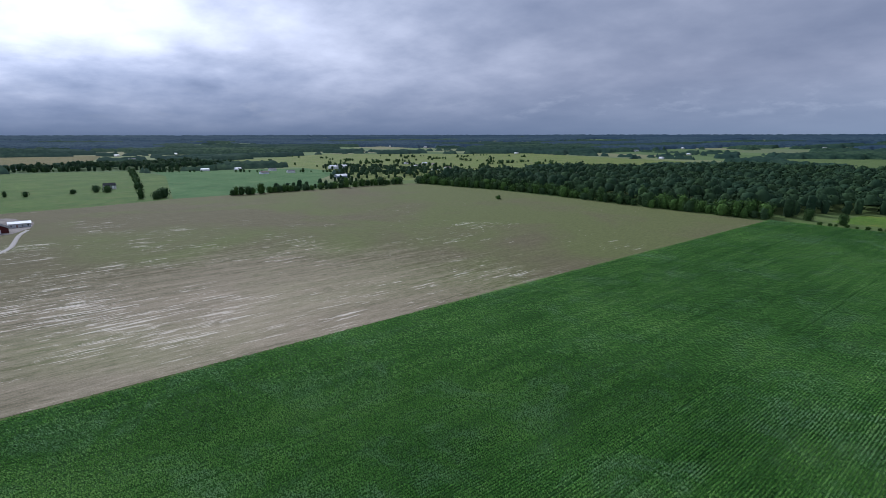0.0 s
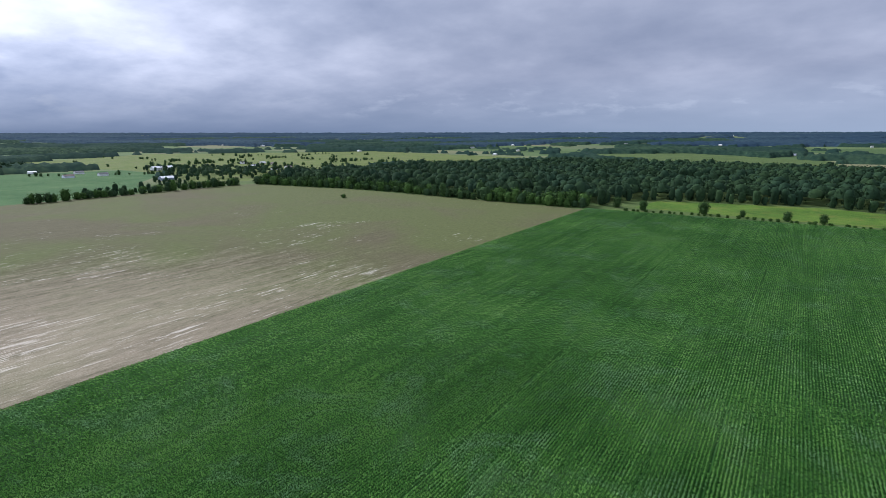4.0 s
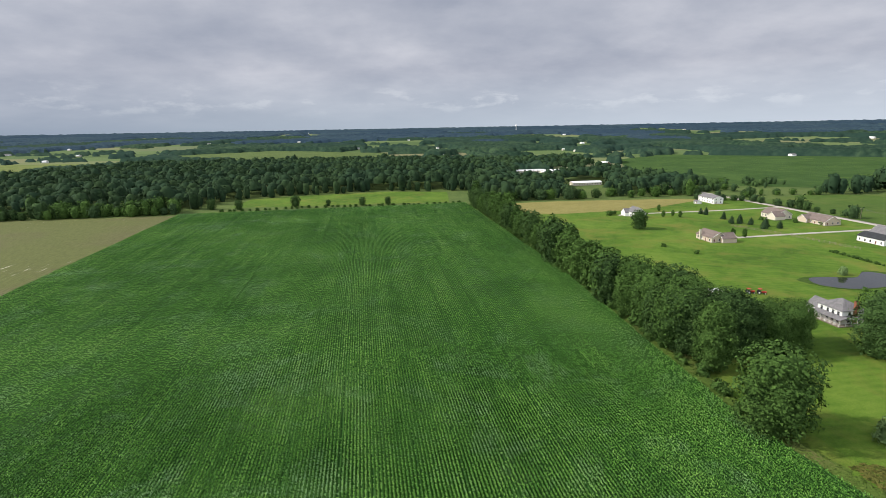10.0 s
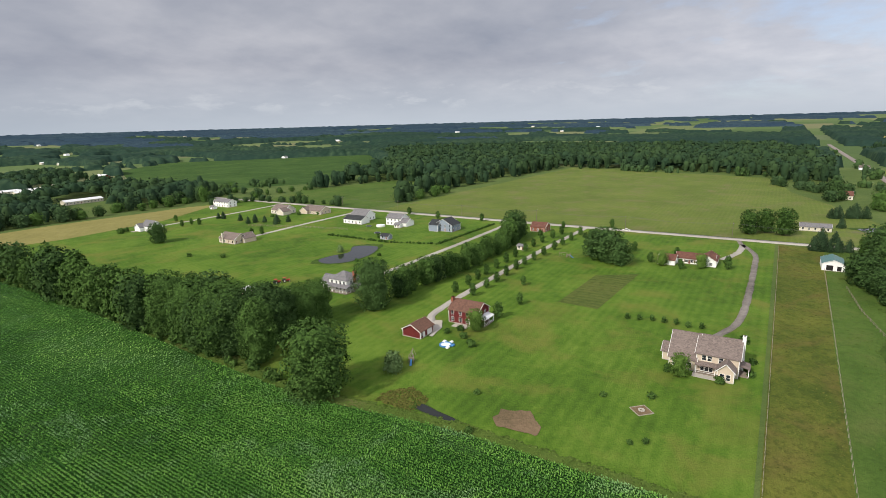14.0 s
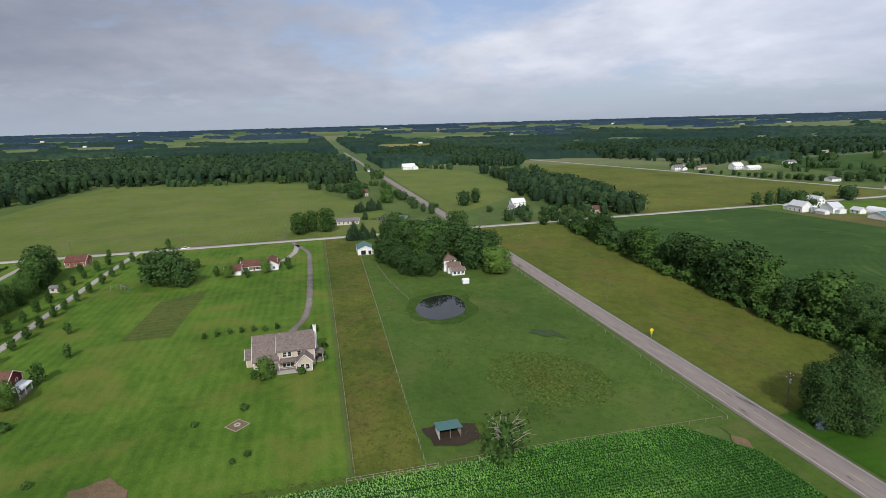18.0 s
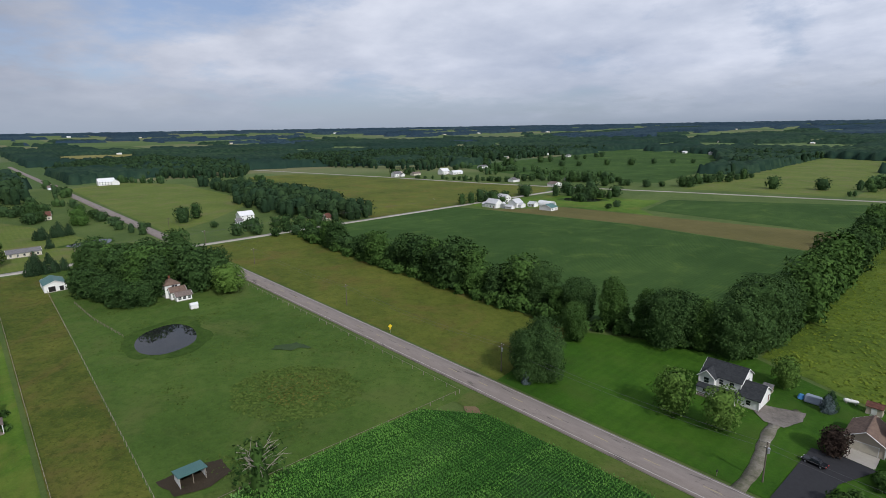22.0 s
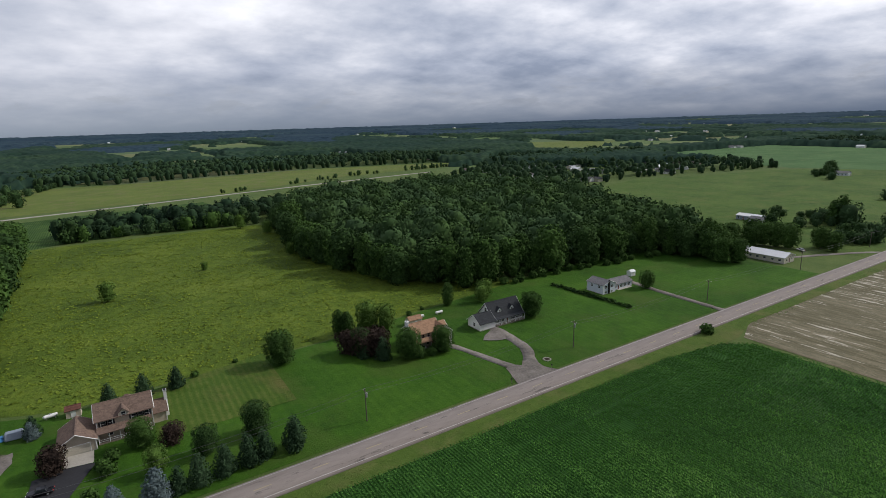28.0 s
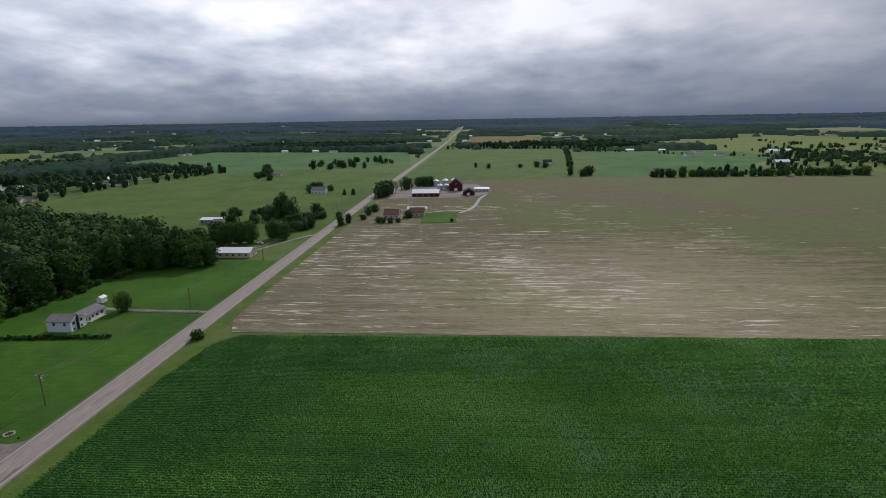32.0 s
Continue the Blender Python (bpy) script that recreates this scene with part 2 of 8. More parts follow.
GRASS = material("farmland grass", land_build, 0.95, spec=0.15)
FIELD_GREEN = turf("far pasture grass", (0.050, 0.085, 0.022), (0.080, 0.120, 0.030), (0.120, 0.155, 0.045), weeds=0.4)
VERGE = turf("verge grass", (0.042, 0.082, 0.012), (0.070, 0.116, 0.018), (0.110, 0.148, 0.032), weeds=0.2, dry=(0.14, 0.13, 0.05))
BROWN = turf("brown stubble", (0.086, 0.084, 0.026), (0.116, 0.104, 0.034), (0.150, 0.128, 0.046), 0.05, 2.0, "x")
SOY = crop("soy rows", (0.028, 0.062, 0.016), (0.042, 0.084, 0.022), (0.066, 0.116, 0.030), (0.105, 0.155, 0.034), 1.5, 0.02)
BLUEGREEN = crop("young soy", (0.054, 0.108, 0.042), (0.076, 0.142, 0.056), (0.104, 0.172, 0.068), (0.15, 0.19, 0.08), 3.0, 0.01)
FORB = turf("garden weeds", (0.048, 0.074, 0.015), (0.076, 0.104, 0.021), (0.112, 0.122, 0.030), 0.07, 3.2, "x", weeds=0.4)
DIRT = turf("bare dirt", (0.11, 0.085, 0.045), (0.18, 0.125, 0.075), (0.24, 0.17, 0.10), dry=(0.075, 0.10, 0.025), crisp=0.11)
MUD = turf("trodden mud", (0.030, 0.024, 0.017), (0.045, 0.035, 0.024), (0.065, 0.050, 0.034))
GRAVEL = turf("gravel", (0.27, 0.25, 0.22), (0.36, 0.335, 0.30), (0.46, 0.43, 0.39))
GRAVEL_DARK = turf("worn stone drive", (0.100, 0.090, 0.080), (0.200, 0.178, 0.158), (0.30, 0.27, 0.245), crisp=0.11)
TRACK = turf("grassy gravel track", (0.055, 0.080, 0.024), (0.145, 0.135, 0.100), (0.27, 0.25, 0.215), crisp=0.10)
CONCRETE = turf("concrete", (0.34, 0.31, 0.27), (0.42, 0.39, 0.34), (0.50, 0.47, 0.42))


def bare_build(T, b):
    p = place(T)
    x, y, z = T.split(p)
    long = T.vec("MULTIPLY", p, (1.0, 0.10, 1.0))
    streak = T.noise(T.vec("ADD", long, (0.0, 3.0, 0.0)), 0.22, 6.0, 0.70, 0.25)
    fine = T.noise(T.vec("MULTIPLY", p, (1.0, 0.22, 1.0)), 0.85, 5.0, 0.75)
    broad = T.noise(p, 0.0075, 4.0, 0.55, 0.5)
    grain = T.noise(p, 2.1, 3.0, 0.7)
    v = T.math("ADD", T.math("MULTIPLY", streak, 0.24), T.math("ADD", T.math("MULTIPLY", fine, 0.26), T.math("MULTIPLY", grain, 0.50)))
    c = T.ramp(v, [(0.40, (0.066, 0.062, 0.028)), (0.50, (0.116, 0.101, 0.051)), (0.64, (0.178, 0.155, 0.086))])
    drill = T.math("SINE", T.math("MULTIPLY", T.math("ADD", x, T.math("MULTIPLY", T.noise(p, 0.06, 2.0), 0.8)), 6.2832 / 2.3))
    c = T.mix(T.math("MULTIPLY", T.math("ADD", T.math("MULTIPLY", drill, 0.5), 0.5), T.ramp(fine, [(0.35, 0.7), (0.65, 0.2)])), c, (0.070, 0.068, 0.032))
    # young green comes through away from the road
    away = T.math("ADD", broad, T.math("MULTIPLY", T.math("ADD", y, 180.0), -0.00055))
    c = T.mix(T.ramp(away, [(0.45, 0.0), (0.63, 0.78)]), c, T.ramp(fine, [(0.35, (0.070, 0.092, 0.022)), (0.65, (0.120, 0.138, 0.040))]))
    # chalky washed streaks, most of them towards the road and the farm
    dash = T.noise(T.vec("ADD", T.vec("MULTIPLY", p, (1.0, 0.075, 1.0)), (5.0, 8.0, 0.0)), 0.50, 5.0, 0.72, 0.15)
    near = T.math("ADD", T.math("MULTIPLY", dash, 0.75), T.math("MULTIPLY", T.noise(p, 0.013, 3.0, 0.6, 0.4), 0.36))
    near = T.math("ADD", near, T.math("ADD", T.math("MULTIPLY", T.math("ADD", y, 120.0), 0.00022), T.math("MULTIPLY", T.math("SUBTRACT", fine, 0.5), 0.22)))
    near = T.math("SUBTRACT", near, T.math("MULTIPLY", T.math("MAXIMUM", T.math("SUBTRACT", x, 330.0), 0.0), 0.00025))
    c = T.mix(T.ramp(near, [(0.646, 0.0), (0.690, 0.82)]), c, T.ramp(grain, [(0.3, (0.50, 0.46, 0.37)), (0.7, (0.74, 0.69, 0.60))]))
    # paler soil towards the road and the maize, with some sunlight painted in
    pale = T.math("ADD", T.math("MULTIPLY", T.math("ADD", T.math("SUBTRACT", y, T.math("MULTIPLY", x, 0.55)), 190.0), 0.004), T.math("MULTIPLY", T.noise(p, 0.012, 4.0, 0.6), 0.8))
    c = T.mix(T.ramp(pale, [(0.40, 0.0), (1.0, 0.17)]), c, T.ramp(streak, [(0.35, (0.20, 0.18, 0.135)), (0.65, (0.36, 0.33, 0.27))]))
    # a pool of sunlight beside the maize, painted into the soil colour
    dx, dy = T.math("MULTIPLY", T.math("SUBTRACT", x, 200.0), 0.0062), T.math("MULTIPLY", T.math("ADD", y, 70.0), 0.0062)
    sun_pool = T.math("SUBTRACT", 1.0, T.math("SQRT", T.math("ADD", T.math("MULTIPLY", dx, dx), T.math("MULTIPLY", dy, dy))))
    sun_pool = T.math("ADD", sun_pool, T.math("ADD", T.math("MULTIPLY", T.math("SUBTRACT", streak, 0.5), 1.6), T.math("MULTIPLY", T.math("SUBTRACT", fine, 0.5), 1.2)))
    c = T.mix(T.ramp(sun_pool, [(0.10, 0.0), (1.0, 0.50)]), c, T.ramp(grain, [(0.3, (0.32, 0.26, 0.18)), (0.7, (0.50, 0.42, 0.32))]))
    relief(T, b, T.math("ADD", fine, grain), 0.5, 0.2)
    return c


BARE = material("sparse bare field", bare_build, 0.95, spec=0.15)


def asphalt_build(T, b):
    p = place(T)
    x, y, z = T.split(p)
    n = T.math("ADD", T.math("MULTIPLY", T.noise(T.vec("MULTIPLY", p, (0.25, 1.0, 1.0)), 0.9, 5.0, 0.65), 0.6), T.math("MULTIPLY", T.noise(p, 6.0, 3.0), 0.4))
    c = T.ramp(n, [(0.3, (0.200, 0.168, 0.150)), (0.7, (0.285, 0.246, 0.222))])
    tar = T.noise(T.vec("MULTIPLY", p, (0.16, 1.1, 1.0)), 0.55, 6.0, 0.75, 0.8)
    return T.mix(T.ramp(tar, [(0.59, 0.0), (0.62, 0.75)]), c, (0.085, 0.076, 0.070))


ASPHALT = material("old asphalt", asphalt_build, 0.88)
BLACKTOP = paint("black drive", (0.030, 0.030, 0.034), 0.85, 0.3)
LINE = paint("road line", (0.50, 0.47, 0.44), 0.8, 0.35, 0.5)
YELLOW = paint("yellow line", (0.42, 0.35, 0.20), 0.8, 0.3, 0.7)
WATER = material("pond water", lambda T, b: relief(T, b, T.noise(place(T), 1.2, 3.0), 0.05, 0.05) or T.ramp(T.noise(place(T), 0.2), [(0.3, (0.012, 0.014, 0.014)), (0.7, (0.022, 0.024, 0.022))]), 0.03, spec=0.32)
BARK = paint("bark", (0.085, 0.070, 0.055), 0.95, 0.35, 3.0)
DEADWOOD = paint("bleached branch", (0.30, 0.27, 0.22), 0.95, 0.3, 3.0)
LEAF = leafage("broad leaves", (0.017, 0.045, 0.011), (0.082, 0.150, 0.034))
LEAF_DARK = leafage("dark leaves", (0.015, 0.038, 0.012), (0.066, 0.120, 0.034))
LEAF_LIGHT = leafage("pale leaves", (0.044, 0.092, 0.017), (0.125, 0.205, 0.042))
LEAF_WILLOW = leafage("willow leaves", (0.090, 0.150, 0.050), (0.190, 0.280, 0.110))
LEAF_PURPLE = leafage("copper leaves", (0.022, 0.016, 0.014), (0.060, 0.042, 0.032))
NEEDLE = leafage("needles", (0.016, 0.039, 0.018), (0.052, 0.091, 0.042))
NEEDLE_BLUE = leafage("blue needles", (0.060, 0.090, 0.090), (0.140, 0.180, 0.185))
WOOD_LEAF = leafage("woodland leaves", (0.019, 0.046, 0.016), (0.070, 0.122, 0.036), (0.046, 0.084, 0.036))
FOREST_LEAF = leafage("forest leaves", (0.011, 0.027, 0.013), (0.044, 0.078, 0.030), (0.023, 0.048, 0.026))


def canopy(name, dark, mid, light, cool):
    """Distant treetops: mottling lighter at crown centres under slow changes of hue, with haze put into the colours."""
    def build(T, b):
        p = place(T)
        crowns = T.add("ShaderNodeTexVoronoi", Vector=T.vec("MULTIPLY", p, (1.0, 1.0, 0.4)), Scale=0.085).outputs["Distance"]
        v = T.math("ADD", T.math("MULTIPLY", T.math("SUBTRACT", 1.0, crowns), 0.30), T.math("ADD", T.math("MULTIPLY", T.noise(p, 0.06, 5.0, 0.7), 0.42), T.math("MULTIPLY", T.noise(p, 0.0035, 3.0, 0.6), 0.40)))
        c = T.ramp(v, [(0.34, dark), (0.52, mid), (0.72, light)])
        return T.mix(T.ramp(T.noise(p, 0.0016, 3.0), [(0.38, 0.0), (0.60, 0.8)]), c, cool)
    return material(name, build, 1.0, spec=0.02)


# blue haze painted into both treetop colours, stronger in the far one
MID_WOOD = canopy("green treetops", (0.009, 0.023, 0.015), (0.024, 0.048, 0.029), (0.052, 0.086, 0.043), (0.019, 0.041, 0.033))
FAR_HAZE_LEAF = canopy("haze-tinted treetops", (0.015, 0.031, 0.043), (0.029, 0.052, 0.070), (0.055, 0.086, 0.094), (0.024, 0.045, 0.069))


def maize_build(T, b):
    p = place(T)
    x, y, z = T.split(p)
    broad = T.noise(p, 0.014, 4.0, 0.6, 0.5)
    patch = T.noise(T.vec("MULTIPLY", p, (1.0, 0.35, 1.0)), 0.10, 5.0, 0.65)
    lanes = T.noise(T.vec("MULTIPLY", p, (1.0, 0.025, 1.0)), 0.30, 4.0, 0.6)
    v = T.math("ADD", T.math("MULTIPLY", broad, 0.5), T.math("ADD", T.math("MULTIPLY", patch, 0.30), T.math("MULTIPLY", island(T), 0.22)))
    v = T.math("ADD", v, T.math("MULTIPLY", T.math("SUBTRACT", lanes, 0.5), 0.5))
    # cloud shade on the headland, painted in as darker leaf colour
    v = T.math("SUBTRACT", v, T.ramp(T.math("MULTIPLY_ADD", y, 0.01, 0.5), [(0.6, 0.02), (1.0, 0.12)]))
    c = T.ramp(v, [(0.34, (0.044, 0.136, 0.018)), (0.50, (0.112, 0.270, 0.038)), (0.68, (0.225, 0.395, 0.090))])
    # grey-green patches; towards the road they turn to the same painted-shade green
    c = T.mix(T.ramp(T.noise(T.vec("ADD", p, (40.0, 9.0, 0.0)), 0.045, 7.0, 0.78, 0.8), [(0.51, 0.0), (0.68, 0.55)]), c, T.mix(T.ramp(T.math("MULTIPLY_ADD", y, 0.01, 0.5), [(0.5, 0.0), (1.0, 1.0)]), (0.270, 0.385, 0.245), (0.095, 0.215, 0.040)))
    return c


CORN_LEAF = material("maize leaves", maize_build, 0.68, spec=0.16)
# darker green than the leaves, striped along the rows
CORN_BLOCK = crop("dark green maize block", (0.015, 0.048, 0.009), (0.026, 0.078, 0.014), (0.044, 0.112, 0.022), (0.062, 0.115, 0.040), 0.76, 0.10)

WHITE = paint("white siding", (0.84, 0.84, 0.82), 0.6, 0.10, lines=0.2)
OFFWHITE = paint("cream siding", (0.62, 0.57, 0.47), 0.65, 0.10, lines=0.2)
BEIGE = paint("beige brick", (0.55, 0.46, 0.36), 0.8, 0.15, lines=0.12)
TANWALL = paint("tan siding", (0.50, 0.43, 0.34), 0.65, 0.12, lines=0.2)
REDWALL = paint("barn red boards", (0.125, 0.017, 0.017), 0.75, 0.2, lines=0.2)
DARKRED = paint("old red barn boards", (0.085, 0.016, 0.016), 0.8, 0.25, lines=0.25, axis=0)
GREYBLUE = paint("grey blue siding", (0.24, 0.28, 0.34), 0.65, 0.12, lines=0.2)
PALEBLUE = paint("pale blue siding", (0.72, 0.75, 0.80), 0.6, 0.10, lines=0.2)
BRICK = paint("red brick", (0.27, 0.10, 0.06), 0.85, 0.25, 3.0, lines=0.08)
ROOF_GREY = shingle("charcoal shingles", (0.040, 0.043, 0.047))
ROOF_MID = shingle("grey shingles", (0.17, 0.165, 0.17))
ROOF_TAUPE = shingle("taupe shingles", (0.175, 0.140, 0.125))
ROOF_BROWN = shingle("brown shingles", (0.165, 0.115, 0.090))
ROOF_RUST = shingle("red-brown shingles", (0.14, 0.075, 0.055))
ROOF_RED = shingle("red shingles", (0.135, 0.062, 0.046))
ROOF_ORANGE = shingle("rust shingles", (0.33, 0.20, 0.125))
ROOF_WHITE = paint("white sheet roof", (0.74, 0.74, 0.75), 0.4, 0.10, 0.5, lines=0.6, axis=0)
ROOF_PALE = paint("pale grey sheet roof", (0.58, 0.58, 0.60), 0.5, 0.15, 0.5, lines=0.6, axis=0)
ROOF_TEAL = paint("teal sheet roof", (0.075, 0.17, 0.16), 0.45, 0.12, 0.5, lines=0.6, axis=1)
STEEL = paint("galvanised steel", (0.52, 0.54, 0.56), 0.35, 0.15, 0.8, metal=0.6, lines=0.5)
TRIM = paint("white trim", (0.80, 0.79, 0.77), 0.6, 0.05)
# near-black; on doorway panels it is painted shade, elsewhere plain dark paint
DARK = paint("black paint and doorway shade", (0.018, 0.017, 0.016), 0.9, 0.2)
GLASS = material("window glass", lambda T, b: (0.02, 0.024, 0.03), 0.08, spec=0.6)
DOOR = paint("painted door", (0.16, 0.06, 0.045), 0.6, 0.1)
TIMBER = paint("weathered timber", (0.24, 0.20, 0.16), 0.9, 0.3, 4.0)
POLE_WOOD = paint("utility pole", (0.15, 0.125, 0.10), 0.9, 0.3, 4.0)
WIRE = paint("cable", (0.10, 0.10, 0.10), 0.6, 0.1)
BLACK = paint("black car paint", (0.012, 0.013, 0.016), 0.22, 0.1)
RED = paint("red paint", (0.42, 0.03, 0.025), 0.5, 0.1)
BLUE = paint("blue tarpaulin", (0.06, 0.20, 0.42), 0.6, 0.15)
SIGN_YELLOW = paint("yellow sign", (0.75, 0.56, 0.03), 0.5, 0.05)
RUBBER = paint("rubber", (0.02, 0.02, 0.02), 0.9, 0.1)

# ---- mesh helpers ----
def mesh_of(name, verts, quads=None, tris=None, mat=None, smooth=False):
    """One mesh from arrays of corners, fours and threes."""
    me = bpy.data.meshes.new(name)
    v = np.asarray(verts, dtype=np.float32).reshape(-1, 3)
    q = np.zeros((0, 4), np.int32) if quads is None else np.asarray(quads, np.int32).reshape(-1, 4)
    t = np.zeros((0, 3), np.int32) if tris is None else np.asarray(tris, np.int32).reshape(-1, 3)
    loops = np.concatenate([q.ravel(), t.ravel()])
    starts = np.concatenate([np.arange(len(q)) * 4, len(q) * 4 + np.arange(len(t)) * 3])
    me.vertices.add(len(v))
    me.vertices.foreach_set("co", v.ravel())
    me.loops.add(len(loops))
    me.loops.foreach_set("vertex_index", loops)
    me.polygons.add(len(starts))
    me.polygons.foreach_set("loop_start", starts.astype(np.int32))
    if smooth:
        me.polygons.foreach_set("use_smooth", np.ones(len(starts), bool))
    if mat:
        me.materials.append(mat)
    me.update(calc_edges=True)
    me.validate()
    return me


def part(name, bm, mat, parent=None, label="", at=None):
    """Links a bmesh, or a finished mesh, as one object under a thing or a part."""
    if isinstance(bm, bmesh.types.BMesh):
        me = bpy.data.meshes.new(name)
        bm.normal_update()
        bm.to_mesh(me)
        bm.free()
        me.materials.append(mat)
    else:
        me = bm
    ob = new(name, me)
    if parent:
        ob.parent = parent
    if at is not None:
        ob.matrix_basis = at
    if label:
        tagged(ob, label)
    return ob


def box(bm, x0, y0, z0, x1, y1, z1, bevel=0.0):
    r = bmesh.ops.create_cube(bm, size=1.0, matrix=Matrix.Translation(((x0 + x1) / 2, (y0 + y1) / 2, (z0 + z1) / 2)) @ Matrix.Diagonal((abs(x1 - x0), abs(y1 - y0), abs(z1 - z0), 1)))
    if bevel:
        es = {e for v in r["verts"] for e in v.link_edges}
        bmesh.ops.bevel(bm, geom=list(es), offset=bevel, segments=1, affect="EDGES")
    return bm


def rod(bm, a, b, r0, r1=None, n=6):
    a, b = Vector(a), Vector(b)
    d = b - a
    m = Matrix.Translation((a + b) / 2) @ d.to_track_quat("Z", "Y").to_matrix().to_4x4()
    bmesh.ops.create_cone(bm, cap_ends=True, segments=n, radius1=r0, radius2=r0 if r1 is None else r1, depth=d.length, matrix=m)
    return bm


def B():
    return bmesh.new()


def inside(poly, x, y):
    """Which of the points lie in a polygon."""
    x, y = np.asarray(x, float), np.asarray(y, float)
    hit = np.zeros(x.shape, bool)
    for (x0, y0), (x1, y1) in zip(poly, poly[1:] + poly[:1]):
        if y0 != y1:
            hit ^= ((y0 > y) != (y1 > y)) & (x < (x1 - x0) * (y - y0) / (y1 - y0) + x0)
    return hit


def lift(x, y):
    """The land rises gently far out and ends in a wooded skyline."""
    q = np.hypot(x, y)
    return 60.0 * (np.clip(q - 1400.0, 0, None) / 3500.0) ** 1.5


SHEETS = [0]


# ---- ground and fields ----
def ground_sheet():
    rad = np.concatenate([[0.01], np.linspace(60, 1400, 24), np.linspace(1480, 4960, 60)])
    n = 240
    ang = np.linspace(0, 2 * np.pi, n, endpoint=False)
    R, A = np.meshgrid(rad, ang, indexing="ij")
    x, y = R * np.cos(A), R * np.sin(A)
    v = np.stack([x, y, lift(x, y)], -1).reshape(-1, 3)
    i, j = np.meshgrid(np.arange(len(rad) - 1), np.arange(n), indexing="ij")
    k = (j + 1) % n
    q = np.stack([i * n + j, (i + 1) * n + j, (i + 1) * n + k, i * n + k], -1).reshape(-1, 4)
    return tagged(new("ground", mesh_of("ground", v, q, mat=GRASS, smooth=True)), "flat green farmland in parcels reaching to the wooded horizon", "ground", kind="structure")


ground_sheet()


def field(name, poly, mat, label, layer=1, category="field", cell=140.0, kind="structure", wobble=0.0):
    """A field as a sheet on the land, cut so that it follows the rise far out."""
    bm = B()
    pts = []
    for (x0, y0), (x1, y1) in zip(poly, poly[1:] + poly[:1]):
        n = max(1, int(math.hypot(x1 - x0, y1 - y0) / (1.4 if abs(x1 - x0) + abs(y1 - y0) < 30 else 6))) if wobble else 1
        for i in range(n):
            x, y = x0 + (x1 - x0) * i / n, y0 + (y1 - y0) * i / n
            if wobble:
                x += wobble * (noise.noise((x * 0.13, y * 0.13, 3.0)) + 0.6 * noise.noise((x * 0.5, y * 0.5, 5.0)))
                y += wobble * (noise.noise((x * 0.13, y * 0.13, 9.0)) + 0.6 * noise.noise((x * 0.5, y * 0.5, 7.0)))
            pts.append((x, y))
    f = bm.faces.new([bm.verts.new((x, y, 0)) for x, y in pts])
    if sum((a[0] * b[1] - b[0] * a[1]) for a, b in zip(pts, pts[1:] + pts[:1])) < 0:
        f.normal_flip()
    bm.normal_update()
    far = max(math.hypot(x, y) for x, y in poly)
    if far > 1300:
        xs, ys = [p[0] for p in poly], [p[1] for p in poly]
        for lo, hi, no in ((min(xs), max(xs), (1, 0, 0)), (min(ys), max(ys), (0, 1, 0))):
            c = math.ceil(lo / cell) * cell
            while c < hi:
                co = (c, 0, 0) if no[0] else (0, c, 0)
                bmesh.ops.bisect_plane(bm, geom=bm.verts[:] + bm.edges[:] + bm.faces[:], plane_co=co, plane_no=no)
                c += cell
    bmesh.ops.triangulate(bm, faces=bm.faces[:])
    bm.normal_update()
    for f in bm.faces:
        if f.normal.z < 0:
            f.normal_flip()
    SHEETS[0] += 1
    for v in bm.verts:
        q = math.hypot(v.co.x, v.co.y)
        v.co.z = float(lift(v.co.x, v.co.y)) + 0.05 * layer + 0.0038 * (SHEETS[0] % 13) + max(0, q - 1300) * 0.0009
    return tagged(part(name, bm, mat), label, category, kind=kind)


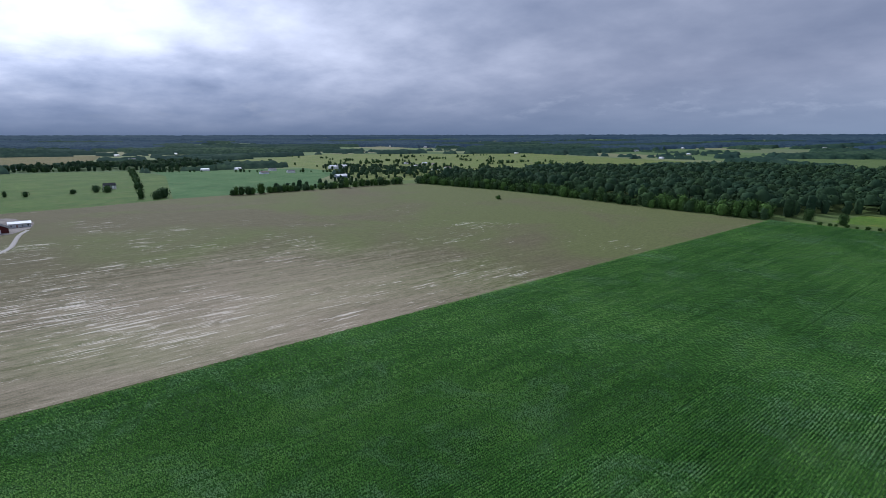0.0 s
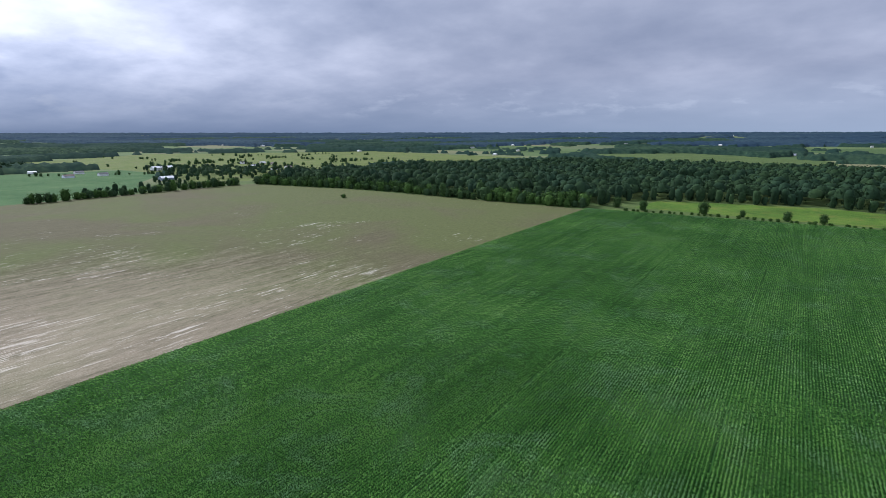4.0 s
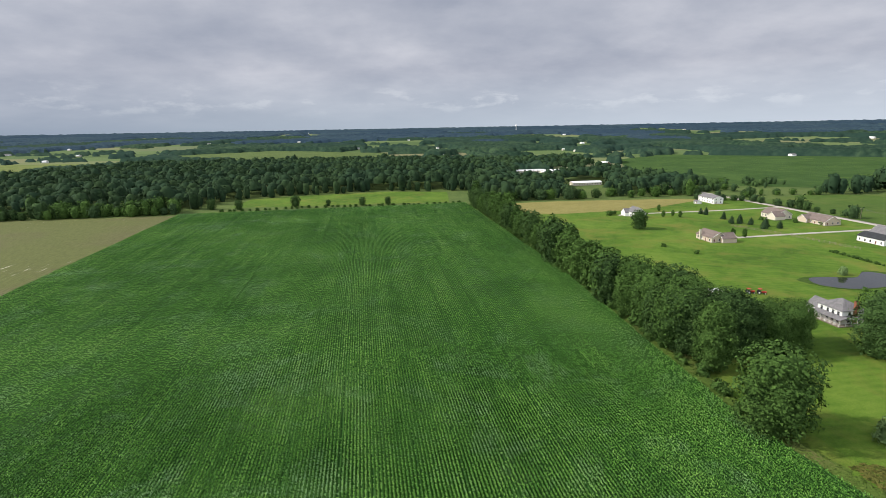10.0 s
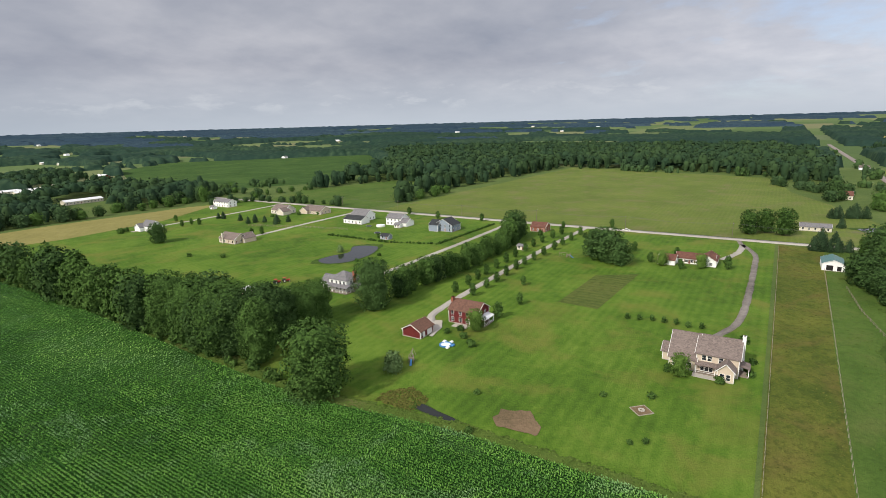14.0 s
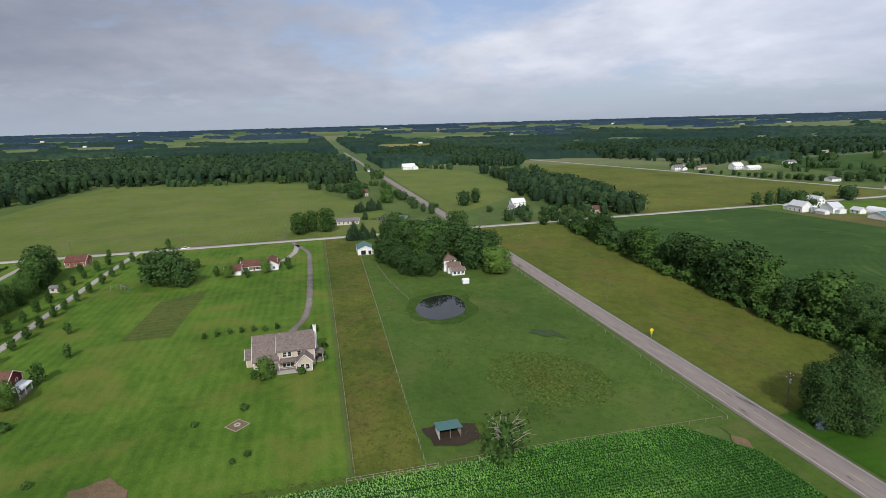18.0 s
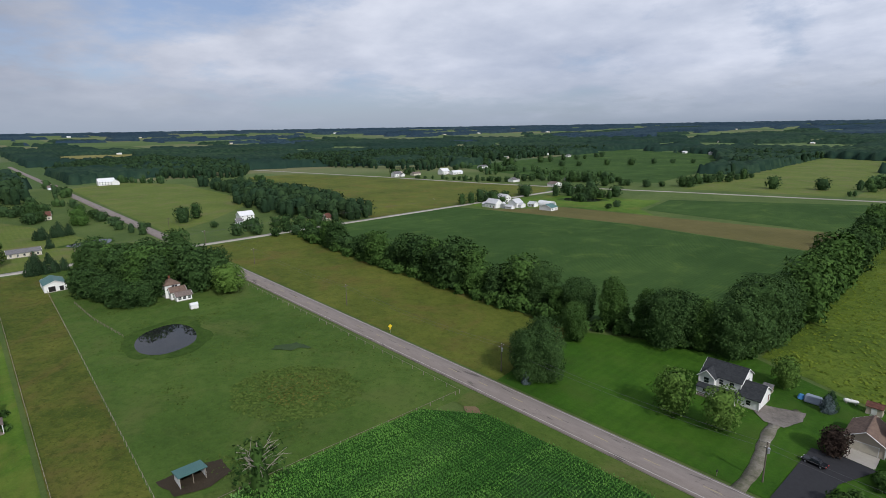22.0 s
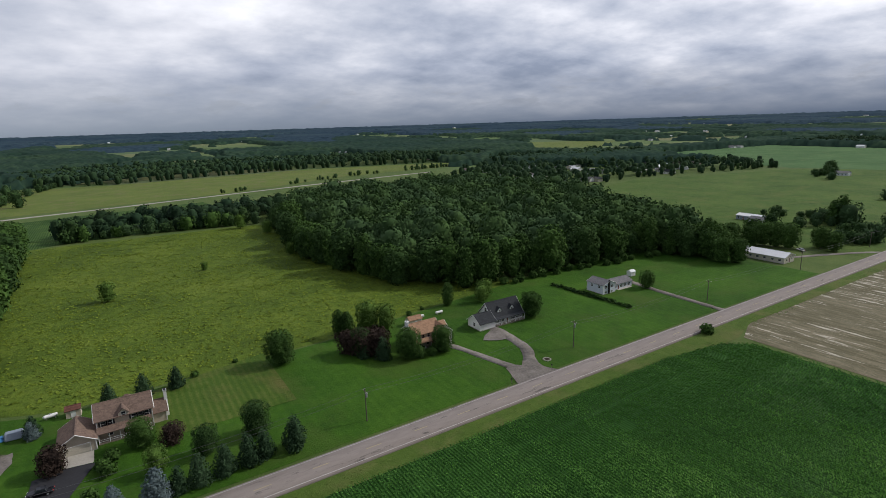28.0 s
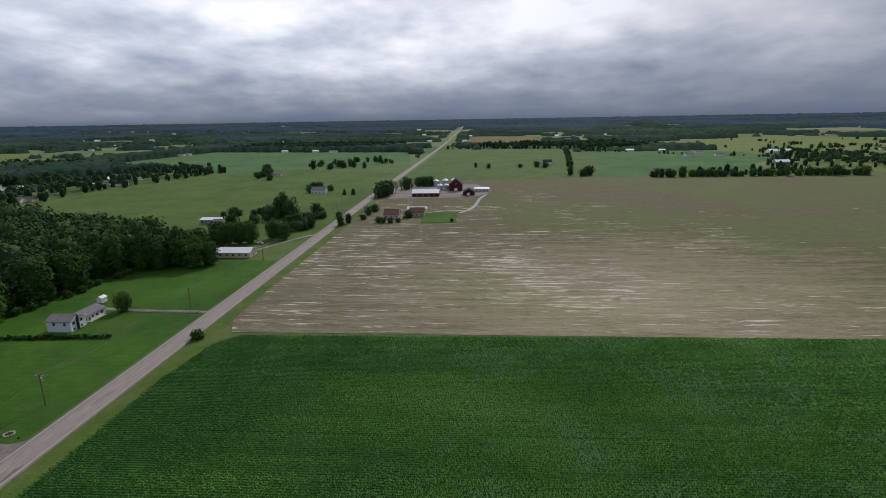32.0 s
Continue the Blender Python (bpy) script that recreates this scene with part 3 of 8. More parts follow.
CORN = [(-92, -486), (-93, -240), (-88, -148), (-86, -100), (-92, -60), (-93, 10), (-94, 50), (-93, 76), (-80, 86), (-60, 87), (130, 87), (152, 84), (160, 78), (161, -200), (160, -480)]
BARE_EDGE = [(161.5, -481), (378, -494), (486, -494), (640, -470), (648, -350), (652, -237), (654, -149), (632, -60), (628, 40), (610, 88), (420, 88), (180, 90), (166, 84)]
FIELDS = [
    ("bare_field", BARE_EDGE, BARE, "sparse brown field with chalky streaks and thin green shoots", 2),
    ("pasture_east", [(640, -133), (656, -140), (773, -128), (802, 88), (640, 90), (612, 88), (632, -20)], PASTURE, "short green pasture beside the grain farm", 1),
    ("pasture_far_east", [(806, 88), (1302, 80), (1238, -203), (1040, -226), (656, -143), (780, -128)], PASTURE, "pale green pasture beyond the farm", 1),
    ("soy_field_east", [(654, -146), (652, -220), (669, -364), (777, -383), (930, -508), (1092, -514), (1169, -230), (1038, -224)], BLUEGREEN, "young blue-green soybean field behind a tree row", 1),
    ("pasture_southeast", [(690, -420), (930, -512), (1110, -520), (1500, -400), (1750, -900), (1300, -1500), (432, -1371), (640, -1000), (760, -800), (690, -560)], HAY, "pale open pasture crossed by hedges", 1),
    ("small_meadow", [(128, -520), (58, -512), (-79, -503), (-90, -587), (-21, -609), (67, -596), (120, -581)], LAWN, "small bright meadow at the wood's edge", 1),
    ("far_field_south", [(420, -1371), (163, -1203), (-81, -1245), (-60, -1600), (300, -1900), (600, -1700)], FIELD_GREEN, "light green field between distant woods", 1),
    ("soy_field_southwest", [(-522, -1047), (-697, -1173), (-1031, -869), (-854, -691), (-650, -545), (-500, -492), (-397, -560), (-345, -650)], SOY, "dark green soybean field by the red barn", 1),
    ("oat_field", [(-126, -478), (-179, -480), (-289, -466), (-312, -454), (-235, -415), (-161, -408), (-112, -420)], TAN, "ripe tan oat field behind the lawns", 2),
    ("house_lawns", [(-94, -470), (-126, -478), (-340, -460), (-340, 2), (-95, 2), (-90, -60), (-85, -100)], LAWN, "wide mown lawns round the rural houses", 1),
    ("bay_pasture", [(-349, -300), (-384, -300), (-430, -318), (-556, -368), (-540, -422), (-420, -460), (-349, -430)], PASTURE, "short pasture in a bay of the wood", 1),
    ("hay_field_west", [(-354, -285), (-376, -284), (-792, -265), (-708, -6), (-581, 11), (-507, 37), (-420, 60), (-349, 40), (-349, -150)], HAY, "large flat hay field with faint brown patches", 1),
    ("vegetable_plot", [(-192, -69), (-235, -67), (-246, -50), (-191, -53)], FORB, "weedy vegetable plot in the lawn", 3),
    ("paddock_strip", [(-95, 3), (-338, 3.5), (-338, 24), (-206, 20), (-103, 18), (-95, 17)], PADDOCK, "narrow paddock of tall brownish grass", 2),
    ("horse_pasture", [(-94, 17), (-206, 20), (-338, 24), (-338, 93), (-76, 93), (-92, 88), (-94, 60)], PASTURE, "grazed pasture with weedy clumps", 1),
    ("hay_strip", [(-338, 103.5), (-338, 168), (-300, 160), (-130, 152), (-97, 150), (-86, 120), (-84, 103.5)], OLD_HAY, "ochre field of seeding grass beside the road", 1),
    ("soy_field_north", [(-340, 172), (-342, 325), (-315, 332), (-185, 350), (-64, 338), (-45, 300), (-44, 200), (-60, 162), (-130, 158)], SOY, "deep green soybean field with lighter streaks", 1),
    ("stubble_strip", [(-285, 361), (-315, 334), (-185, 352), (-64, 340), (-50, 402), (-74, 406), (-192, 394), (-270, 387)], BROWN, "brown stubble strip behind the white farm", 1),
    ("bean_plot", [(-209, 418), (-222, 490), (-90, 560), (80, 590), (96, 442), (-30, 429), (-70, 408)], SOY, "dark bean field behind a gravel lane", 1),
    ("farm_green", [(-270, 390), (-192, 397), (-215, 420), (-225, 480), (-330, 450), (-343, 345), (-318, 338), (-288, 364)], LAWN, "green yard round the white farm", 2),
    ("hay_field_northwest", [(-794, 405), (-629, 455), (-372, 505), (-345, 460), (-347, 335), (-347, 241), (-490, 269), (-800, 326)], OLD_HAY, "tan-green hay field along the lane", 1),
    ("corner_field", [(-831, 104), (-880, 164), (-778, 225), (-522, 219), (-430, 140), (-400, 104)], HAY, "sunlit pale field beside the straight road", 1),
    ("soy_field_far_north", [(-697, 662), (-767, 1377), (-485, 1271), (-330, 900), (-300, 620), (-423, 590)], SOY, "far green field dotted with oaks", 1),
    ("hay_field_north", [(-250, 580), (-272, 1244), (-152, 1186), (-112, 610)], HAY, "pale hay field beyond the lane", 1),
    ("stubble_field_north", [(-105, 612), (-108, 914), (12, 890), (315, 925), (545, 850), (520, 770), (300, 740), (112, 650)], HAY, "tan stubble field beyond the woods", 2),
    ("rough_meadow", [(-46, 172), (-19, 160), (54, 164), (106, 172), (150, 176), (125, 250), (112, 370), (92, 412), (-51, 420)], ROUGH, "overgrown yellow-green meadow", 1),
    ("front_lawns", [(-92, 103.5), (262, 103.5), (262, 140), (240, 178), (176, 182), (106, 171), (54, 163), (-19, 158), (-52, 172), (-98, 150)], LAWN_DARK, "lush mown front lawns along the road", 2),
    ("pasture_northeast", [(300, 190), (377, 380), (518, 405), (746, 345), (806, 262), (720, 104), (310, 104)], PASTURE, "open green pasture beyond the wood", 1),
    ("soy_field_northeast", [(768, 352), (801, 242), (900, 110), (1216, 150), (1316, 655), (971, 690), (843, 600)], BLUEGREEN, "pale green crop field towards the far woods", 1),
    ("far_field_northeast", [(1190, 1485), (1376, 1150), (1122, 985), (1000, 1100)], HAY, "light strip of field among distant woods", 1),
    ("tilled_field_far", [(1500, 40), (2100, 20), (2050, -260), (1500, -150)], BROWN, "brown tilled field far along the road", 1),
    ("far_field_west", [(-1500, 330), (-1900, 420), (-1950, 240), (-1600, 180)], TAN, "distant tan field among trees", 1),
]
for f_name, f_poly, f_mat, f_label, f_layer in FIELDS:
    field(f_name, f_poly, f_mat, f_label, f_layer)

# plots and bare spots with soft edges
field("dirt_patch", [(-108, -53), (-110.5, -46), (-106.5, -41), (-102, -41), (-101, -50), (-103, -53)], DIRT, "bare brown dirt patch in the lawn", 4, "dirt", wobble=1.3)
field("dirt_patch", [(-79, 76), (-76, 79), (-78, 83), (-82, 86.5), (-86, 88), (-88, 86), (-84, 84), (-81, 81), (-81, 78)], DIRT, "bare brown dirt at the field corner", 5, "dirt", wobble=1.2)
field("mud_patch", [(-110, 20.5), (-103, 21), (-101, 27), (-103, 33), (-109, 33), (-111, 27)], MUD, "trodden mud round the run-in shed", 4, "mud", wobble=1.0)
field("farm_yard", [(492, 90), (482, 62), (484, 30), (490, 0), (512, -12), (545, -16), (590, 0), (600, 50), (560, 90)], GRAVEL_DARK, "dusty gravel farmyard", 4, "yard", wobble=1.5)
field("farm_house_lawn", [(364, 14), (406, 14), (405, 42), (362, 38.5)], LAWN_DARK, "small square lawn by the farmhouse", 5, "lawn")
field("field_margin", [(-85, -100), (-92, -60), (-93, 10), (-97, 10), (-97, -60), (-92, -97)], VERGE, "unmown strip at the maize edge", 5, "grass", wobble=0.8)
field("field_margin", [(-92, -486), (-93, -240), (-88, -148), (-86, -100), (-90, -98), (-97, -150), (-101, -240), (-101, -486)], VERGE, "rough grass below the tree row", 5, "grass", wobble=0.8)
field("road_verge", [(-92, 86.5), (-93, 94), (165, 94), (165, 85)], VERGE, "grass verge between road and maize", 3, "verge")
field("road_verge", [(165, 85), (165, 94), (420, 94), (420, 88.5), (180, 89.5)], VERGE, "grass verge between road and bare field", 3, "verge")
field("mown_rows", [(1, 130), (34, 130), (34, 166), (1, 158)], turf("striped plot", (0.034, 0.078, 0.008), (0.058, 0.104, 0.012), (0.112, 0.136, 0.030), 0.10, 1.7, "x", dry=(0.12, 0.11, 0.035)), "striped plot beside the lawn", 4, "plot")

# ---- roads ----
def strip(name, pts, width, mat, label, z=0.06, thick=0.05, category="road", crown=0.0):
    """A paved strip along a line, with real edges."""
    pts = [Vector((x, y, 0)) for x, y in pts]
    if category != "road":
        fine = []
        for i in range(len(pts) - 1):
            p0, p1, p2, p3 = pts[max(i - 1, 0)], pts[i], pts[i + 1], pts[min(i + 2, len(pts) - 1)]
            n = max(1, int((p2 - p1).length / 1.6))
            fine += [0.5 * ((2 * p1) + (p2 - p0) * t + (2 * p0 - 5 * p1 + 4 * p2 - p3) * t * t + (3 * p1 - p0 - 3 * p2 + p3) * t ** 3) for t in (k / n for k in range(n))]
        pts = fine + [pts[-1]]
    v, q = [], []
    full = width
    for i, p in enumerate(pts):
        if category != "road":
            width = full * (1 + 0.22 * noise.noise((p.x * 0.3, p.y * 0.3, 0.0)) + 0.12 * noise.noise((p.x * 1.1, p.y * 1.1, 4.0)))
        d = (pts[min(i + 1, len(pts) - 1)] - pts[max(i - 1, 0)]).normalized()
        s = Vector((-d.y, d.x, 0)) * width / 2
        g = float(lift(p.x, p.y)) + max(0, p.length - 1300) * 0.0012
        for k, zz in ((-1, z - thick), (-0.98, z), (0, z + crown), (0.98, z), (1, z - thick)):
            v.append((p.x + s.x * k, p.y + s.y * k, g + zz))
        if i:
            a = (i - 1) * 5
            for k in range(4):
                q.append((a + k + 1, a + k, a + 5 + k, a + 6 + k))
    return tagged(new(name, mesh_of(name, v, q, mat=mat)), label, category, kind="structure")


ROAD_Y = 98.3
road = strip("road_main", [(x, ROAD_Y - max(0, -x - 300) * 0.008 - max(0, x - 500) * 0.007) for x in range(-1500, 3600, 50)], 7.7, ASPHALT, "straight old grey asphalt county road with tar patches", 0.42, 0.42, crown=0.08)


def dashes(parent):
    for s, w in ((-1, 0.16), (1, 0.16)):
        bm = B()
        box(bm, -340, ROAD_Y + s * 3.25 - w / 2, 0.425, 420, ROAD_Y + s * 3.25 + w / 2, 0.445)
        part("edge_line", bm, LINE, parent, "worn white edge line")
    bm = B()
    box(bm, -1.8, -0.08, 0, 1.8, 0.08, 0.012)
    first = part("centre_dash", bm, YELLOW, parent, "faded yellow dash", Matrix.Translation((-300, ROAD_Y, 0.505)))
    for i in range(1, 58):
        d = first.copy()
        scene.collection.objects.link(d)
        d.matrix_basis = Matrix.Translation((-300 + i * 12.2, ROAD_Y, 0.505))


dashes(road)
strip("road_cross", [(-344, y) for y in range(-900, 500, 20)], 5.4, GRAVEL, "pale gravel side road", 0.38, 0.38)
strip("road_lane", [(-1000, 385), (-628, 464), (-472, 487), (-362, 514), (-239, 552), (-90, 590), (11, 612), (200, 660), (420, 700)], 5.0, GRAVEL, "narrow pale lane between fields", 0.35, 0.35)
strip("driveway_west", [(-196, -390), (-223, -393), (-280, -392), (-344, -396)], 3.6, GRAVEL, "long pale gravel drive", 0.21, 0.14, "driveway")
strip("driveway_west", [(-222, -293), (-270, -295), (-344, -296)], 3.6, GRAVEL, "long pale gravel drive", 0.21, 0.14, "driveway")
strip("driveway_lane", [(-128, -188), (-150, -178), (-164, -165), (-176, -160), (-200, -158), (-270, -157), (-344, -158)], 3.4, GRAVEL, "gravel drive along the tree row", 0.21, 0.14, "driveway")
strip("driveway_avenue", [(-148, -98), (-152, -103), (-170, -106.5), (-260, -107.5), (-344, -105)], 3.2, GRAVEL, "pale concrete drive lined by young trees", 0.21, 0.14, "driveway")
strip("driveway_curved", [(-170, -13), (-180, -13), (-189, -10), (-197, -7.5), (-212, -6), (-240, -5.5), (-285, -5.5), (-305, -6), (-318, -9), (-332, -14), (-343, -16)], 2.6, GRAVEL_DARK, "curving worn stone drive", 0.21, 0.14, "driveway")
strip("driveway_ranch", [(-290, -20), (-310, -14), (-330, -13)], 3.2, GRAVEL, "short gravel drive to the ranch house", 0.21, 0.14, "driveway")
strip("driveway_gravel", [(-28.5, 102), (-28.5, 112), (-30.5, 125), (-31, 133), (-30, 141), (-28.5, 144)], 2.6, TRACK, "gravel drive of the white house", 0.21, 0.14, "driveway")
field("gravel_apron", [(-38, 138), (-37, 141), (-27, 144), (-27, 139), (-29, 133), (-33, 133)], GRAVEL_DARK, "gravel apron before the garage", 5, "driveway", wobble=0.4)
field("blacktop_drive", [(-23.5, 102), (-16, 102), (-15.5, 118), (-11, 128.5), (-17, 129.5), (-22.5, 128.5)], BLACKTOP, "smooth black asphalt drive", 5, "driveway")
field("concrete_apron", [(-17, 129.5), (-11.5, 128.6), (-11.5, 134), (-17.5, 134.5)], CONCRETE, "pale concrete apron before the garage", 6, "driveway")
field("drive_apron", [(86.5, 101.8), (102, 101.8), (99.9, 106.2), (101, 111), (97.5, 112.8), (95.3, 110.6), (93, 113), (90.4, 111.8), (88.2, 106.5)], GRAVEL_DARK, "wide flared mouth of the asphalt drives", 4, "driveway", wobble=0.5)
strip("driveway_left", [(93, 110), (92, 113), (90, 121), (87.5, 131), (85, 138)], 2.8, GRAVEL_DARK, "cracked grey asphalt drive", 0.21, 0.14, "driveway")
strip("driveway_right", [(98, 109), (100, 112.5), (103.5, 117.5), (105, 122), (106, 130), (106.5, 137), (106, 139)], 3.9, GRAVEL_DARK, "cracked grey asphalt drive", 0.21, 0.14, "driveway")
field("drive_apron", [(97, 132), (101.2, 128.9), (104, 128.4), (107, 134), (105, 138), (100, 135)], GRAVEL_DARK, "asphalt turning spur", 5, "driveway")
strip("driveway_split", [(188, 146), (187, 138), (186, 126), (185.5, 112), (185, 102)], 3.0, GRAVEL_DARK, "straight stone drive", 0.21, 0.14, "driveway")
strip("driveway_shed", [(281, 125), (300, 117), (318, 108), (326, 102)], 3.0, GRAVEL_DARK, "dirt track to the long shed", 0.21, 0.14, "driveway")
strip("farm_track", [(404, 12), (430, 2), (480, -4), (505, -10)], 3.0, GRAVEL, "pale dirt track to the farmyard", 0.21, 0.14, "track")

# ---- ponds ----
def pond(name, poly, bank, label, rim=1.22):
    """Water a little below the turf, behind a sloping muddy bank."""
    cx = sum(p[0] for p in poly) / len(poly)
    cy = sum(p[1] for p in poly) / len(poly)
    n = len(poly)
    ring = []
    for i in range(n):
        p0, p1, p2, p3 = (Vector((*poly[(i + k) % n], 0)) for k in (-1, 0, 1, 2))
        for s in range(6):
            t = s / 6
            ring.append(0.5 * ((2 * p1) + (p2 - p0) * t + (2 * p0 - 5 * p1 + 4 * p2 - p3) * t * t + (3 * p1 - p0 - 3 * p2 + p3) * t ** 3))
    root = tagged(new(name), label, "pond", kind="structure")
    root.location = (cx, cy, 0)
    v, q = [], []
    m = len(ring)
    for i, p in enumerate(ring):
        d = p - Vector((cx, cy, 0))
        w = max(1.07, rim + 0.34 * noise.noise((p.x * 0.12, p.y * 0.12, 1.0)) + 0.10 * noise.noise((p.x * 0.6, p.y * 0.6, 5.0)))
        v += [(d.x, d.y, 0.20), (d.x * 1.03, d.y * 1.03, 0.30), (d.x * w, d.y * w, 0.16)]
        j = (i + 1) % m
        q += [(i * 3, i * 3 + 1, j * 3 + 1, j * 3), (i * 3 + 1, i * 3 + 2, j * 3 + 2, j * 3 + 1)]
    part("bank", mesh_of("bank", v, q, mat=bank, smooth=True), bank, root)
    bm = B()
    f = bm.faces.new([bm.verts.new((p.x - cx, p.y - cy, 0.215)) for p in ring])
    f.normal_update()
    if f.normal.z < 0:
        f.normal_flip()
    part("water", bm, WATER, root, "still dark water mirroring the clouds")


BANK = turf("marshy bank", (0.026, 0.056, 0.007), (0.042, 0.082, 0.011), (0.066, 0.108, 0.018), weeds=0.4, crisp=0.10)
pond("horse_pond", [(-194, 35), (-203, 40), (-206, 50), (-197, 54.5), (-183, 51), (-178.5, 41), (-184, 35)], BANK, "round dark pond with a marshy rim", 1.38)
pond("house_pond", [(-198, -206), (-194, -197), (-201, -189), (-213, -187.5), (-226, -190), (-237, -197), (-236, -206), (-230, -210), (-219, -203), (-208, -206)], BANK, "curved pond in the lawn", 1.12)
pond("corner_pond", [(-405, 44), (-414, 60), (-411, 70), (-396, 66), (-393, 54)], BANK, "small pond at the crossroads")
pond("wet_hollow", [(-100.5, -71.5), (-98, -72), (-97, -67), (-96.4, -62), (-98.4, -60.5), (-99.4, -66)], BANK, "muddy wet hollow at the field edge")
field("wet_patch", [(-159.5, 69), (-159, 72), (-157, 75), (-154, 76), (-150, 78), (-149, 76), (-152, 74), (-152, 71), (-155, 69), (-157, 66)], turf("wet grass", (0.030, 0.050, 0.024), (0.044, 0.072, 0.030), (0.060, 0.096, 0.036), crisp=0.10), "dark waterlogged grass in the pasture", 4, "grass", cell=1.5, wobble=1.6)
pond("farm_pond", [(-270, 432), (-292, 425), (-300, 440), (-270, 452)], BANK, "pond behind the white farm")

# ---- maize ----
def maize():
    """The crop: a dark block with soft sides, and plants in rows on it, thinner far off."""
    bm = B()
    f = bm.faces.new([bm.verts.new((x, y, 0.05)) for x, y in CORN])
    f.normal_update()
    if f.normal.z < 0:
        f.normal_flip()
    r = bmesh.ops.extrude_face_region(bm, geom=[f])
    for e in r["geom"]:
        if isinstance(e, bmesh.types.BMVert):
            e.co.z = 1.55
    root = tagged(part("maize_field", bm, CORN_BLOCK), "dense green maize field in straight rows", "crop", kind="stuff")
    rng = np.random.default_rng(5)

    def plants(name, r0, r1, dy, long, wide, blades, along, label, headland=False):
        """Plants in rows 0.76 m apart, along y, or along the road on the headland; along: how far the leaves keep to the row."""
        if headland:
            ys, xs = np.arange(66, 88, 0.76), np.arange(-94, 161, dy)
        else:
            xs, ys = np.arange(-94, 161, 0.76), np.arange(-486, 66, dy)
        X, Y = np.meshgrid(xs, ys, indexing="ij")
        slip = rng.uniform(-dy / 2, dy / 2, X.shape)
        stray = rng.normal(0, 0.05, X.shape)
        if headland:
            X, Y = X + slip, Y + stray + 0.4 * np.sin(X * 0.02)
        else:
            X, Y = X + stray + 0.5 * np.sin(Y * 0.021) + 0.3 * np.sin(Y * 0.0073 + 1), Y + slip
        x, y = X.ravel(), Y.ravel()
        q = np.hypot(x, y)
        q = q + rng.uniform(-22, 22, len(q)) * (q > 110)
        keep = (q > r0) & (q < r1) & inside(CORN, x, y) & (rng.random(len(x)) < 0.97)
        # tramlines, thin spots and two bare spots
        if headland:
            keep &= ~((np.abs(y - 78.2) < 0.5) | (np.abs(y - 72.1) < 0.4)) | (rng.random(len(x)) < 0.3)
        else:
            keep &= ~((np.abs((x + 40) % 48.0) < 0.6) & (rng.random(len(x)) < 0.75))
            lane = np.floor((x + 300) / 9.12)
            weak = np.sin(lane * 12.9898) * 0.5 + 0.6 * np.sin(y * (0.017 + 0.006 * np.sin(lane * 3.7)) + lane * 2.4)
            keep &= ~((np.abs((x + 300) % 9.12) < 0.5) & (weak > 0.15) & (rng.random(len(x)) < 0.6))
        keep &= (np.hypot((x - 92) / 2.4, (y - 70) / 1.6) > 1) & (np.hypot((x - 143) / 2.0, (y - 79) / 3.0) > 1)
        x, y = x[keep], y[keep]
        n = len(x)
        turn = rng.uniform(0, 2 * np.pi, (n, 1)) + np.arange(blades) * 2 * np.pi / blades + rng.normal(0, 0.3, (n, blades))
        row_way = np.where(np.cos(turn) > 0, 0.0, np.pi) if headland else np.where(np.sin(turn) > 0, 0.5, -0.5) * np.pi
        a = turn * (1 - along) + row_way * along
        h = rng.normal(2.15, 0.13, (n, 1)) + rng.normal(0, 0.08, (n, blades))
        ln = long * rng.uniform(0.75, 1.25, (n, blades))
        wd = wide * rng.uniform(0.8, 1.2, (n, blades))
        ca, sa = np.cos(a), np.sin(a)
        px, py = x[:, None], y[:, None]
        base = np.stack([px - sa * wd - ca * ln * 0.2, py + ca * wd - sa * ln * 0.2, h - 0.42], -1)
        side = np.stack([px + sa * wd - ca * ln * 0.2, py - ca * wd - sa * ln * 0.2, h - 0.22], -1)
        tip = np.stack([px + ca * ln, py + sa * ln, h + 0.12 - 0.45 * rng.random((n, blades))], -1)
        v = np.stack([base, side, tip], 2).reshape(-1, 3)
        t = np.arange(len(v)).reshape(-1, 3)
        part(name, mesh_of(name, v, None, t, CORN_LEAF), CORN_LEAF, root, label)

    plants("maize_plants", 0, 66, 0.80, 0.60, 0.20, 2, 0.6, "maize plants in the middle of the field")
    plants("maize_plants", 66, 150, 0.34, 0.34, 0.11, 4, 0.25, "single maize plants in rows")
    plants("maize_plants", 150, 560, 0.85, 0.62, 0.14, 2, 0.62, "maize plants farther off")
    plants("headland_plants", 60, 560, 0.40, 0.36, 0.075, 3, 0.72, "maize rows along the road on the headland", True)


maize()


